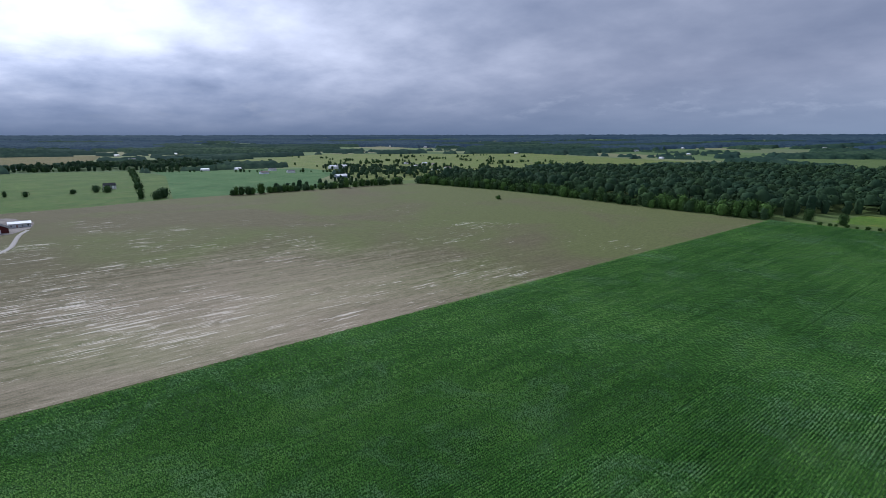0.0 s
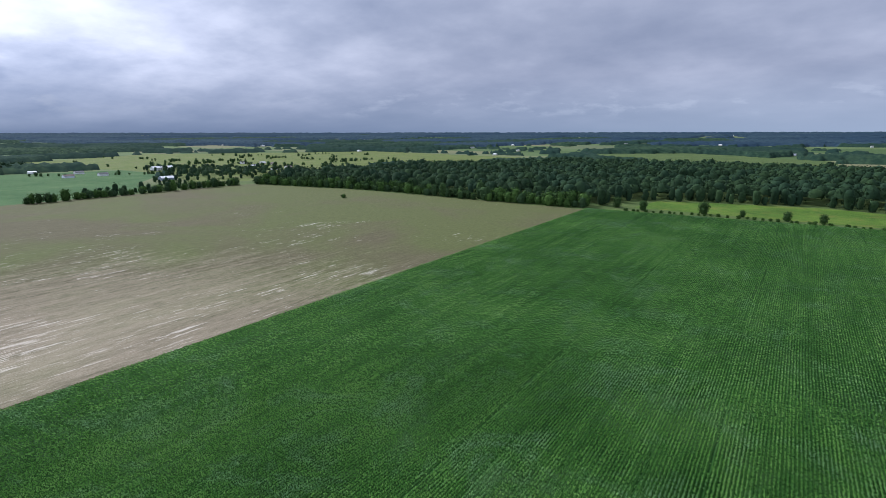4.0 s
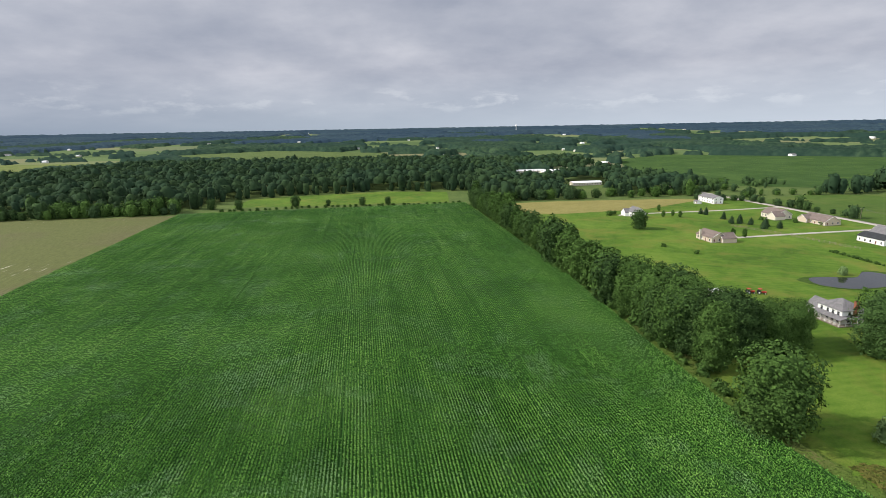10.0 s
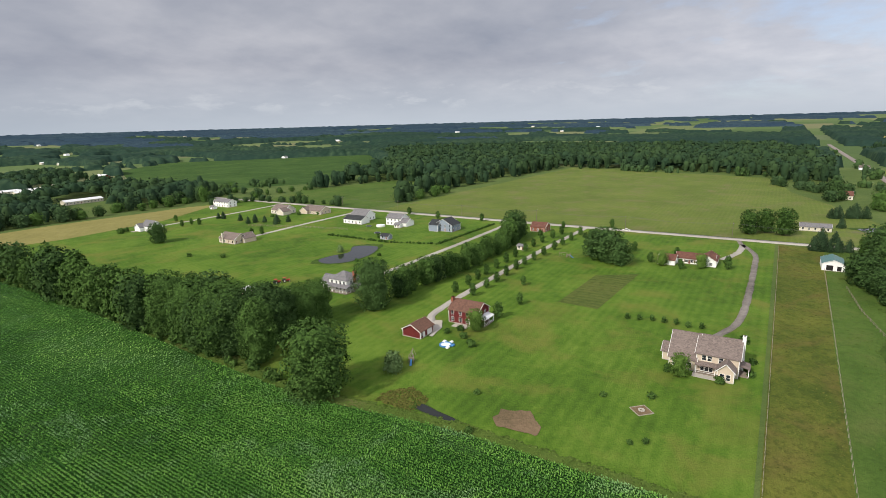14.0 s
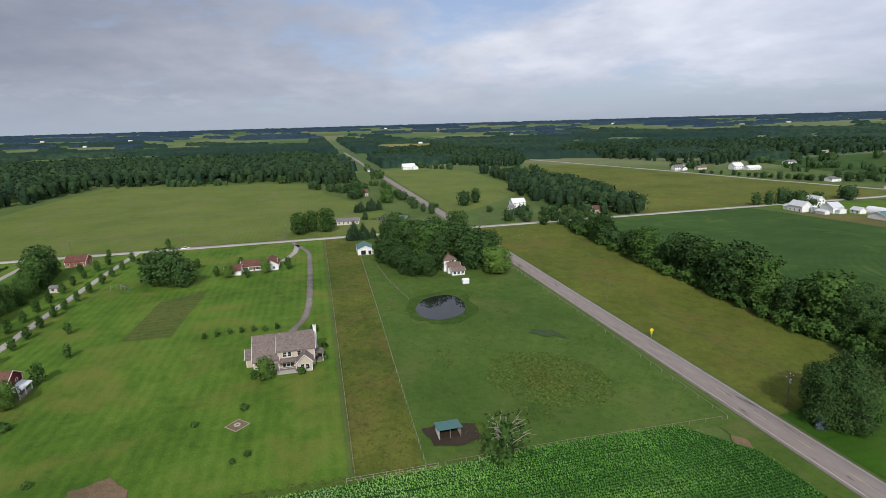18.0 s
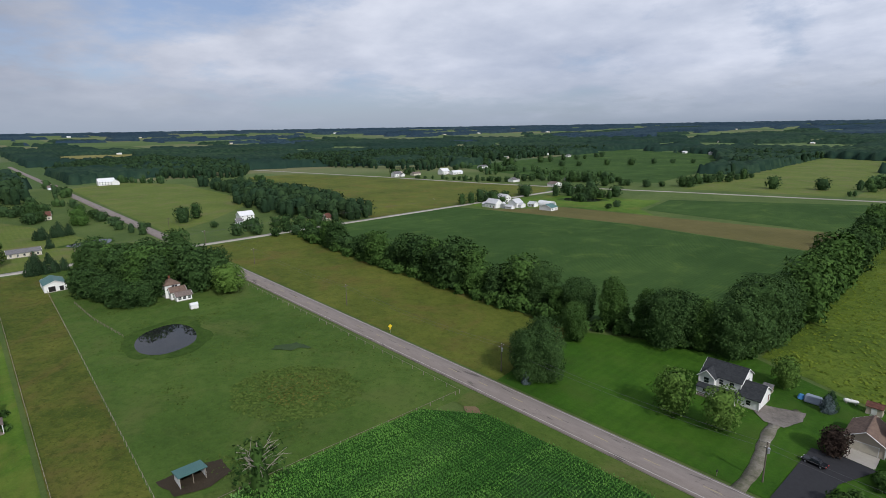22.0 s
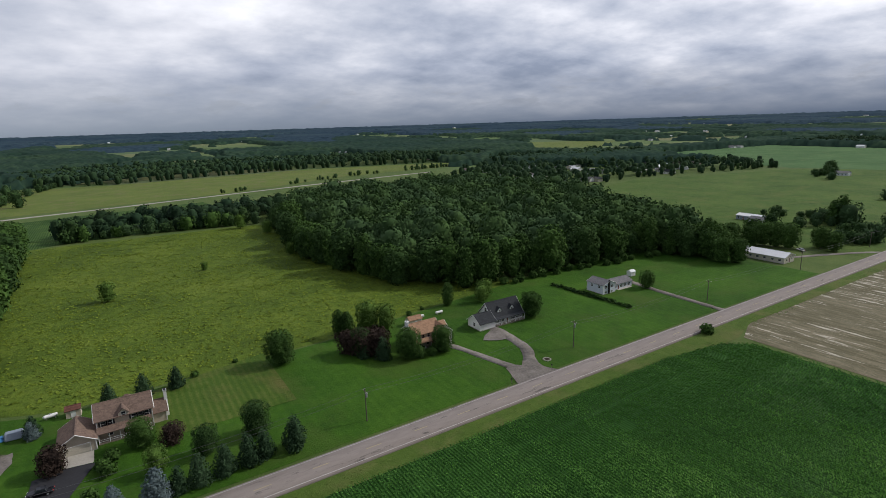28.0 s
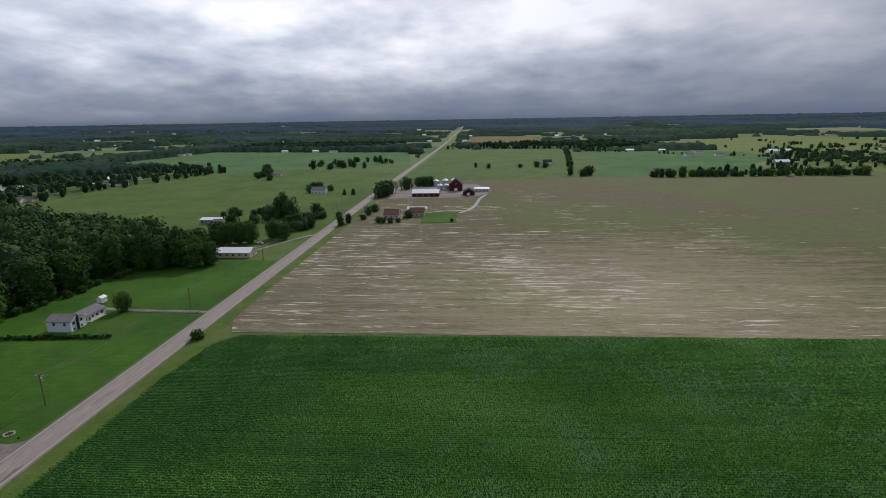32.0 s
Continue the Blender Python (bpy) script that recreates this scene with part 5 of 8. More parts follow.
each("mid", [(355, 93, 0.6), (365, 90, 0.55), (494, 90, 1.25), (501, 87, 1.4), (519, 85, 1.2), (550, 72, 1.2), (574, 62, 1.0), (576, 56, 1.0), (575, 50, 1.0), (377, 82, 0.5), (396, 82, 0.55), (412, 80, 0.55), (389, 142, 1.5), (394, 150, 0.9), (397, 158, 0.9), (410, 127, 0.7), (403, 122, 0.7), (385, 114, 0.65), (345, 115, 0.75), (339, 117, 0.8), (349, 112, 0.7), (529, 168, 0.7), (557, 167, 0.8), (366, 69, 0.42), (364, 65, 0.4), (364, 60, 0.45), (366, 55, 0.4), (384, 50, 0.6), (368, 17, 0.22), (801, 247), (798, 220), (845, 200), (820, 205), (835, 215), (810, 170, 0.8), (825, 190), (544, 151, 0.6), (560, 174, 0.7), (552, 165, 0.6)], 0.95)
each("spruce", [(513, 129, 0.7), (512, 120, 0.8)])
row("mid", [(640, 250), (700, 290), (760, 300), (800, 320)], 13, 0.75, 8)
# scattered oaks beyond the lane
each("mid", [(-180, 640, 1.1), (-140, 660, 1.1), (-100, 668, 0.9), (-80, 690, 1.1), (-66, 480, 1.0), (-327, 475), (-310, 475), (-300, 480), (-347, 340, 0.8), (-345, 350, 0.85), (-345, 362, 0.9), (-347, 374, 0.9), (-340, 392, 0.8), (-348, 432), (-340, 425, 0.8), (-318, 444, 0.85), (-309, 455, 0.8), (-290, 460, 1.0), (-236, 405, 0.55), (-235, 418, 0.55), (-639, 840), (-635, 865, 0.9), (-644, 922), (-634, 954), (-631, 979, 0.8), (-642, 1042), (-643, 1067, 0.9), (-645, 691, 1.2), (-626, 737, 1.1), (-643, 739, 1.2), (-470, 514, 0.6), (-459, 517, 0.6), (-500, 496, 0.6), (-482, 500, 0.6), (-444, 534, 0.9), (-438, 542, 1.0), (-431, 549, 1.0), (-387, 576, 1.0), (-365, 579, 1.0), (-375, 590, 1.1)], 1.05)
row("mid", [(-100, 700), (-90, 820), (-60, 920)], 14, 0.8, 5)
row("mid", [(-340, 560), (-260, 600), (-230, 760)], 14, 0.8, 8)
row("mid", [(-560, 760), (-470, 880), (-400, 1000)], 40, 0.9, 18)
row("mid", [(-590, 476), (-520, 500), (-449, 523)], 11, 0.5, 2)
row("mid", [(-660, 492), (-640, 500), (-640, 530)], 10, 1.0, 6)
row("mid", [(-420, 560), (-380, 590), (-340, 600)], 9, 0.9, 10)

dead = tagged(new("dead_tree"), "half-dead bleached tree with bare crossing branches", "tree")
dead.location = (-92.5, 34.5, 0)
dead.scale = (1.7, 1.7, 1.5)
part("trunk", limb_mesh(9.5, 0.28, 77, DEADWOOD, True), None, dead)
v, q, t = crown_arrays(401, 7.4, 6.4, base=0.08, clumps=16, sprays=300, leaf=0.26, core=(4, 2))
part("crown", mesh_of("crown", v, q, t, LEAF), None, dead, "thin remaining foliage")


# ---- woods ----
def wood(name, poly, step, size, sprays, clumps, leaf, mat, label, seed, holes=(), shape="round"):
    """A whole wood as one thing: crowns set out on a jittered grid."""
    rng = np.random.default_rng(seed)
    pats = []
    for i in range(5):
        pats.append(crown_arrays(900 + seed * 10 + i, 15.0, 12.5, base=0.04, clumps=clumps, sprays=sprays, leaf=leaf, shape=shape, core=(8, 6) if sprays < 100 else (11, 7)))
    for i in range(5):
        pats.append(crown_arrays(950 + seed * 10 + i, 15.0, 17.5, base=0.46, clumps=clumps, sprays=int(sprays * 0.75), leaf=leaf, shape="dome", core=(8, 4) if sprays < 100 else (12, 5)))
    xs = [p[0] for p in poly]
    ys = [p[1] for p in poly]
    X, Y = np.meshgrid(np.arange(min(xs), max(xs), step), np.arange(min(ys), max(ys), step * 0.87))
    X = X + (np.arange(X.shape[0]) % 2)[:, None] * step / 2
    x = (X + rng.uniform(-0.35, 0.35, X.shape) * step).ravel()
    y = (Y + rng.uniform(-0.35, 0.35, Y.shape) * step).ravel()
    keep = inside(poly, x, y)
    for hx, hy, hr in holes:
        keep &= np.hypot(x - hx, y - hy) > hr
    x, y = x[keep], y[keep]
    rim = np.full(len(x), 1e9)
    for (x0, y0), (x1, y1) in zip(poly, poly[1:] + poly[:1]):
        k = np.clip(((x - x0) * (x1 - x0) + (y - y0) * (y1 - y0)) / ((x1 - x0) ** 2 + (y1 - y0) ** 2), 0, 1)
        rim = np.minimum(rim, np.hypot(x - x0 - k * (x1 - x0), y - y0 - k * (y1 - y0)))
    pick = rng.integers(0, 5, len(x)) + 5 * (rim > 1.3 * step)
    V, Q, T3, off = [], [], [], 0
    for i in range(10):
        m = pick == i
        if not m.any():
            continue
        v, q, t = pats[i]
        px, py = x[m], y[m]
        s = size * (rng.uniform(0.78, 1.16, len(px)) if i > 4 else rng.uniform(0.55, 1.08, len(px)))
        a = rng.uniform(0, 6.28, len(px))
        ca, sa = np.cos(a), np.sin(a)
        vx = (v[None, :, 0] * ca[:, None] - v[None, :, 1] * sa[:, None]) * s[:, None] + px[:, None]
        vy = (v[None, :, 0] * sa[:, None] + v[None, :, 1] * ca[:, None]) * s[:, None] + py[:, None]
        vz = v[None, :, 2] * (s * rng.uniform(0.85, 1.2, len(px)))[:, None] + lift(px, py)[:, None]
        n, k = len(px), len(v)
        V.append(np.stack([vx, vy, vz], -1).reshape(-1, 3))
        o = (np.arange(n) * k + off)[:, None, None]
        Q.append((q[None] + o).reshape(-1, 4))
        T3.append((t[None] + o).reshape(-1, 3))
        off += n * k
    me = mesh_of(name, np.concatenate(V), np.concatenate(Q), np.concatenate(T3), mat, smooth=True)
    return tagged(new(name, me), label, "woods", kind="stuff")


def belts():
    """The hedgerow trees that stand far off, as one thing for each hue."""
    for key, mat, label in (("mid", WOOD_LEAF, "dark broadleaf trees in distant hedgerows"), ("midpale", LEAF, "lighter broadleaf trees in distant hedgerows"), ("far", WOOD_LEAF, "scattered trees and thickets far off")):
        rng = np.random.default_rng(len(key))
        pats = [crown_arrays(700 + i, (14.0, 11.0, 9.0, 12.5, 10.0)[i], (10.5, 13.0, 9.5, 13.5, 11.5)[i], base=0.03, clumps=10 if key == "far" else 22, sprays=36 if key == "far" else 230, leaf=1.1 if key == "far" else 0.72, core=(7, 4) if key == "far" else (9, 6)) for i in range(5)]
        V, Q, T3, off = [], [], [], 0
        for x, y, s, k in BELTS:
            if k != key:
                continue
            v, q, t = pats[rng.integers(0, 5)]
            a = rng.uniform(0, 6.28)
            ca, sa = math.cos(a), math.sin(a)
            w = np.stack([(v[:, 0] * ca - v[:, 1] * sa) * s + x, (v[:, 0] * sa + v[:, 1] * ca) * s + y, v[:, 2] * s * rng.uniform(0.9, 1.1) + lift(x, y)], -1)
            V.append(w)
            Q.append(q + off)
            T3.append(t + off)
            off += len(v)
        tagged(new("hedgerow_trees", mesh_of("hedgerow_trees", np.concatenate(V), np.concatenate(Q), np.concatenate(T3), mat, smooth=True)), label, "trees", kind="stuff")


def scatter(poly, n, size, seed, key="far"):
    """Loose trees over a stretch of land."""
    r = random.Random(seed)
    xs, ys = [p[0] for p in poly], [p[1] for p in poly]
    got = 0
    while got < n:
        x, y = r.uniform(min(xs), max(xs)), r.uniform(min(ys), max(ys))
        if inside(poly, [x], [y])[0]:
            for _ in range(r.choice((1, 1, 2, 3, 5))):
                plant(key, x + r.uniform(-9, 9), y + r.uniform(-9, 9), size * r.uniform(0.6, 1.15))
                got += 1


scatter([(410, 420), (520, 425), (760, 370), (810, 420), (720, 640), (500, 700), (380, 560)], 240, 0.62, 1)
scatter([(300, 110), (320, 180), (420, 200), (400, 110)], 26, 0.5, 2, "mid")
scatter([(700, -560), (930, -520), (1110, -530), (1500, -420), (1700, -850), (1250, -1400), (640, -1000), (760, -800)], 130, 0.62, 3)
scatter([(820, 240), (900, 120), (960, 180), (880, 300)], 22, 0.8, 4)
scatter([(-700, 600), (-350, 560), (-330, 640), (-640, 720)], 70, 0.85, 5)
scatter([(-360, 330), (-340, 330), (-250, 470), (-330, 500)], 14, 0.9, 6, "mid")
scatter([(-1200, -60), (-720, 20), (-560, 80), (-560, 100), (-1200, 80)], 60, 0.9, 7)
scatter([(-480, -560), (-380, -460), (-300, -470), (-330, -560)], 40, 0.75, 8)
for hx0, hy0, hx1, hy1, hstep, hsize in ((800, -140, 1240, -205, 16, 0.7), (930, -508, 1170, -232, 14, 0.7), (700, -560, 1180, -640, 15, 0.7), (760, -780, 1500, -760, 16, 0.75),
                                         (640, -1010, 1500, -1010, 17, 0.8), (1110, -520, 1320, -1300, 22, 0.7), (900, -520, 960, -1100, 20, 0.65), (1320, 80, 1300, -180, 16, 0.8),
                                         (1000, 110, 1290, 130, 24, 0.7), (840, 600, 970, 690, 12, 0.8), (-880, 170, -780, 228, 9, 0.9), (-800, 330, -640, 300, 12, 0.7),
                                         (-260, 590, -275, 1240, 15, 0.85), (-110, 620, -112, 910, 13, 0.85), (-690, 665, -560, 640, 11, 0.9), (520, 770, 300, 742, 12, 0.7), (300, 742, 110, 655, 15, 0.6),
                                         (-770, -260, -720, -10, 12, 0.9), (170, -1205, -80, -1240, 14, 0.8)):
    hlen = math.hypot(hx1 - hx0, hy1 - hy0)
    for i in range(int(hlen / hstep * 1.9)):
        t = rnd.random()
        if math.sin(t * hlen * 0.045 + hx0) > -0.45:
            plant("far", hx0 + (hx1 - hx0) * t + rnd.uniform(-4, 4), hy0 + (hy1 - hy0) * t + rnd.uniform(-4, 4), hsize * rnd.uniform(0.45, 1.1))
belts()

WOODS = [
    ([(92, 300), (104, 215), (140, 190), (176, 186), (234, 180), (262, 160), (285, 175), (300, 205), (360, 370), (330, 470), (200, 490), (140, 470), (100, 415)], 10.8, 1.2, 330, 18, 0.66, WOOD_LEAF, "dense broadleaf wood behind the road houses", ()),
    ([(168, -506), (282, -504), (405, -517), (486, -517), (637, -492), (690, -580), (640, -800), (520, -1000), (400, -1150), (170, -1120), (-60, -1100), (-180, -1080), (-180, -880), (-100, -592), (-21, -612), (67, -598), (124, -584), (150, -530)], 14.0, 1.14, 30, 12, 1.1, FOREST_LEAF, "wide broadleaf wood along the fields", ((330, -640, 26), (520, -720, 40), (100, -800, 50), (-60, -760, 30))),
    ([(-105, -600), (-125, -490), (-200, -505), (-320, -500), (-395, -560), (-360, -680), (-420, -900), (-400, -1040), (-180, -1040), (-170, -840)], 11.8, 0.98, 36, 12, 1.05, FOREST_LEAF, "mixed wood round the long sheds", ((-262, -800, 38), (-262, -610, 32), (-252, -580, 30), (-238, -548, 28), (-226, -520, 22), (-235, -715, 40), (-218, -672, 30), (-310, -760, 30), (-402, -868, 60), (-330, -850, 34), (-330, -640, 22), (-255, -755, 40), (-250, -715, 34), (-395, -815, 50), (-375, -775, 36))),
    ([(-384, -296), (-560, -298), (-792, -278), (-730, -8), (-640, 14), (-700, 60), (-1000, 60), (-1250, 0), (-1300, -480), (-1150, -830), (-1050, -850), (-870, -672), (-660, -532), (-500, -482), (-415, -462), (-475, -448), (-536, -418), (-552, -370), (-420, -318)], 15.2, 1.26, 30, 12, 1.15, FOREST_LEAF, "large dark wood behind the hay field", ((-430, -420, 40), (-900, -200, 40))),
    ([(-760, 232), (-639, 262), (-553, 277), (-464, 276), (-350, 246), (-353, 206), (-420, 190), (-513, 196), (-600, 228)], 9.4, 0.86, 56, 14, 0.95, FOREST_LEAF, "strip of wood along the lane", ()),
    ([(-40, 436), (100, 424), (150, 470), (120, 500), (-30, 476)], 9.4, 0.86, 56, 14, 0.95, FOREST_LEAF, "belt of trees behind the meadow", ()),
    ([(390, 400), (520, 418), (760, 360), (830, 420), (700, 640), (480, 700), (360, 560)], 16.8, 0.8, 18, 10, 1.3, FOREST_LEAF, "loose trees among scattered homes", ((560, 520, 50), (660, 480, 40))),
    ([(640, -180), (700, -420), (770, -400), (670, -390)], 13.4, 0.7, 18, 10, 1.3, FOREST_LEAF, "trees at the pasture edge", ()),
    ([(-1290, 130), (-880, 240), (-800, 320), (-1000, 420), (-1500, 380)], 13.4, 1.0, 18, 10, 1.3, FOREST_LEAF, "woodland along the straight road", ()),
    ([(-1050, 470), (-660, 580), (-720, 700), (-790, 1340), (-1150, 1100), (-1250, 640)], 15.7, 1.0, 18, 10, 1.3, FOREST_LEAF, "woodland behind the far farmsteads", ((-820, 640, 60),)),
    ([(-300, 1260), (-470, 1290), (-340, 920), (-270, 760), (-262, 1250)], 14.6, 0.9, 18, 10, 1.3, FOREST_LEAF, "wood between the northern fields", ()),
    ([(-150, 1190), (-100, 930), (20, 900), (310, 940), (560, 860), (700, 900), (600, 1100), (100, 1250)], 14.6, 1.0, 18, 10, 1.3, FOREST_LEAF, "broad wood behind the stubble field", ()),
    ([(540, 720), (700, 660), (830, 620), (960, 700), (900, 860), (650, 850)], 16.8, 0.9, 18, 10, 1.3, FOREST_LEAF, "wood behind the scattered homes", ()),
    ([(780, -400), (930, -520), (1080, -540), (1000, -660), (800, -700), (700, -560)], 19.0, 0.7, 18, 10, 1.3, FOREST_LEAF, "scattered trees and thickets in the pastures", ()),
    ([(1245, 230), (1330, 640), (1500, 600), (1520, 190)], 13.4, 1.0, 18, 10, 1.3, FOREST_LEAF, "dark block of wood beyond the crops", ()),
    ([(1160, -240), (1260, -210), (1330, 40), (1400, -60), (1500, -380), (1250, -420)], 15.7, 0.95, 18, 10, 1.3, FOREST_LEAF, "dark wood beyond the east fields", ()),
]
for i, (w_poly, w_step, w_size, w_sprays, w_clumps, w_leaf, w_mat, w_label, w_holes) in enumerate(WOODS):
    wood("woods", w_poly, w_step, w_size, w_sprays, w_clumps, w_leaf, w_mat, w_label, i + 1, w_holes)


def far_woods():
    """The distant woods up to the skyline: crowns side by side in squared parcels, with clearings and hedges."""
    nr, na = 146, 1800
    rad = 780.0 * (4940.0 / 780.0) ** (np.linspace(0, 1, nr))
    ang = np.linspace(0, 2 * np.pi, na, endpoint=False)
    R, A = np.meshgrid(rad, ang, indexing="ij")
    rng = np.random.default_rng(3)
    A = A + rng.uniform(-0.3, 0.3, A.shape) * 2 * np.pi / na
    x, y = R * np.cos(A), R * np.sin(A)
    waves = [(rng.uniform(0, 2 * np.pi), rng.uniform(500, 1500), rng.uniform(0, 6.28)) for k in range(9)]

    def swell(px, py, shrink=1.0):
        return sum(np.sin((px * math.cos(a) + py * math.sin(a)) * 2 * np.pi / (l * shrink) + f) for a, l, f in waves)

    def domes(px, py, pitch):
        """Height on a carpet of round crowns, 0 in the gaps and 1 on the tops, with a size for each crown."""
        gx, gy = np.floor(px / pitch), np.floor(py / pitch)
        best, high = np.full(px.shape, 9.0), np.zeros(px.shape)
        for dx in (-1, 0, 1):
            for dy in (-1, 0, 1):
                cx, cy = gx + dx, gy + dy
                h1 = np.modf(np.abs(np.sin(cx * 127.1 + cy * 311.7) * 4375.5))[0]
                h2 = np.modf(np.abs(np.sin(cx * 269.5 + cy * 183.3) * 4375.5))[0]
                d = np.hypot(px / pitch - cx - h1, py / pitch - cy - h2)
                high = np.where(d < best, 0.55 + 0.45 * np.modf(h1 * 7 + h2 * 5)[0], high)
                best = np.minimum(best, d)
        return np.clip(1 - 1.3 * best ** 2, 0, 1) * high

    cx, cy = (np.floor(x / 290) + 0.5) * 290, (np.floor(y / 380) + 0.5) * 380
    w = 0.75 * swell(cx, cy) + 0.45 * swell(x, y, 0.22)
    east = np.clip((x * 0.86 - y * 0.51) / R, 0, 1) ** 2
    west = np.clip((-x * 0.95 + y * 0.3) / R, 0, 1) ** 2
    far = np.clip((R - 2100) / 700, 0, 1)
    tall = w > -0.40 + 1.6 * east * (1 - far) - 0.6 * far + 3.0 * west * far - 0.6 * np.clip((R - 3300) / 900, 0, 1) - 6.0 * (R > 4750)
    hedge = ((np.abs(x - cx) > 136) | (np.abs(y - cy) > 180)) & (swell(x, y, 0.1) > -1.0) & (R < 2300)
    tall |= hedge
    tall &= R > 940 + 110 * np.sin(A * 5 + 1) + 160 * east
    for f_name, f_poly, f_mat, f_label, f_layer in FIELDS:
        if max(math.hypot(*p) for p in f_poly) > 900:
            tall &= ~inside(f_poly, x, y)
    tall &= ~((np.abs(y - 92) < 24) & (R < 3400))
    base = lift(x, y)
    tops = np.where(R < 1700, domes(x, y, 13.0), np.where(R < 2800, domes(x, y, 19.0), domes(x, y, 30.0)))
    z = np.where(tall, base + np.where(hedge, 5.5, 8.5) + 6.5 * tops + 1.2 * np.sin(w * 4) + rng.normal(0, 0.7, x.shape), base - 0.6)
    v = np.stack([x, y, z], -1).reshape(-1, 3)
    i, j = np.meshgrid(np.arange(nr - 1), np.arange(na), indexing="ij")
    k = (j + 1) % na
    some = tall[:-1][i, j] | tall[1:][i, j] | tall[:-1][i, k] | tall[1:][i, k]
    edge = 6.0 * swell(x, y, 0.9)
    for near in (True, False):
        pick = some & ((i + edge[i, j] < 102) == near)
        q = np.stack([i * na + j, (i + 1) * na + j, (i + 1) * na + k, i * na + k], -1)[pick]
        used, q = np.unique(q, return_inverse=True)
        # the farther part carries the haze tint in its base colour
        mat, label = (MID_WOOD, "green woods beyond the fields") if near else (FAR_HAZE_LEAF, "dark woods tinted blue for haze, out to the horizon")
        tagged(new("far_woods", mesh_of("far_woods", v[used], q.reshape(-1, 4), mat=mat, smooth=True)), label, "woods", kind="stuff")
    # homes and barns stand at the far side of the clearings
    free = [(ii, jj) for ii in range(24, 140) for jj in range(0, na, 3) if not tall[ii - 8 if ii > 40 else ii - 12:ii, jj].any() and tall[ii + 1, jj] and 1000 < R[ii, jj] < 4300]
    pick = random.Random(8)
    return [(float(x[c]), float(y[c])) for c in pick.sample(free, min(len(free), 120))]


CLEARINGS = far_woods()
# ---- buildings ----
def thing(name, label, category, x, y, rz=0.0, group="", z=0.0):
    root = tagged(new(name), label, category, group)
    root.matrix_basis = pose(x, y, z + float(lift(x, y)), 0, 0, rz)
    return root


def gable_wall(x0, y0, x1, y1, h, rh, axis):
    """A closed wall block with gable ends; the ridge runs along axis."""
    bm = B()
    if axis == "x":
        prof = [(y0, 0), (y1, 0), (y1, h), ((y0 + y1) / 2, h + rh), (y0, h)]
        ends = [[bm.verts.new((x, a, b)) for a, b in prof] for x in (x0, x1)]
    else:
        prof = [(x0, 0), (x1, 0), (x1, h), ((x0 + x1) / 2, h + rh), (x0, h)]
        ends = [[bm.verts.new((a, y, b)) for a, b in prof] for y in (y0, y1)]
    bm.faces.new(ends[0])
    bm.faces.new(ends[1][::-1])
    n = 5
    for i in range(n):
        bm.faces.new((ends[0][i], ends[1][i], ends[1][(i + 1) % n], ends[0][(i + 1) % n]))
    bmesh.ops.recalc_face_normals(bm, faces=bm.faces[:])
    return bm


def gable_roof(x0, y0, x1, y1, h, rh, axis, over=0.45, thick=0.18):
    """Two roof slabs with eaves and a ridge cap."""
    bm = B()
    half = ((y1 - y0) if axis == "x" else (x1 - x0)) / 2
    k = rh / half
    mid = (y0 + y1) / 2 if axis == "x" else (x0 + x1) / 2
    lo, hi = (x0 - over, x1 + over) if axis == "x" else (y0 - over, y1 + over)
    for s in (-1, 1):
        e, z_e = mid + s * (half + over), h - over * k
        prof = [(mid, h + rh + 0.02), (e, z_e + 0.02), (e, z_e + thick), (mid, h + rh + thick * 1.25)]
        rings = []
        for c in (lo, hi):
            rings.append([bm.verts.new((c, a, b) if axis == "x" else (a, c, b)) for a, b in prof])
        bm.faces.new(rings[0])
        bm.faces.new(rings[1][::-1])
        for i in range(4):
            bm.faces.new((rings[0][i], rings[1][i], rings[1][(i + 1) % 4], rings[0][(i + 1) % 4]))
    top = h + rh + thick * 1.2
    if axis == "x":
        box(bm, lo, mid - 0.14, top - 0.06, hi, mid + 0.14, top + 0.03)
    else:
        box(bm, mid - 0.14, lo, top - 0.06, mid + 0.14, hi, top + 0.03)
    bmesh.ops.recalc_face_normals(bm, faces=bm.faces[:])
    return bm


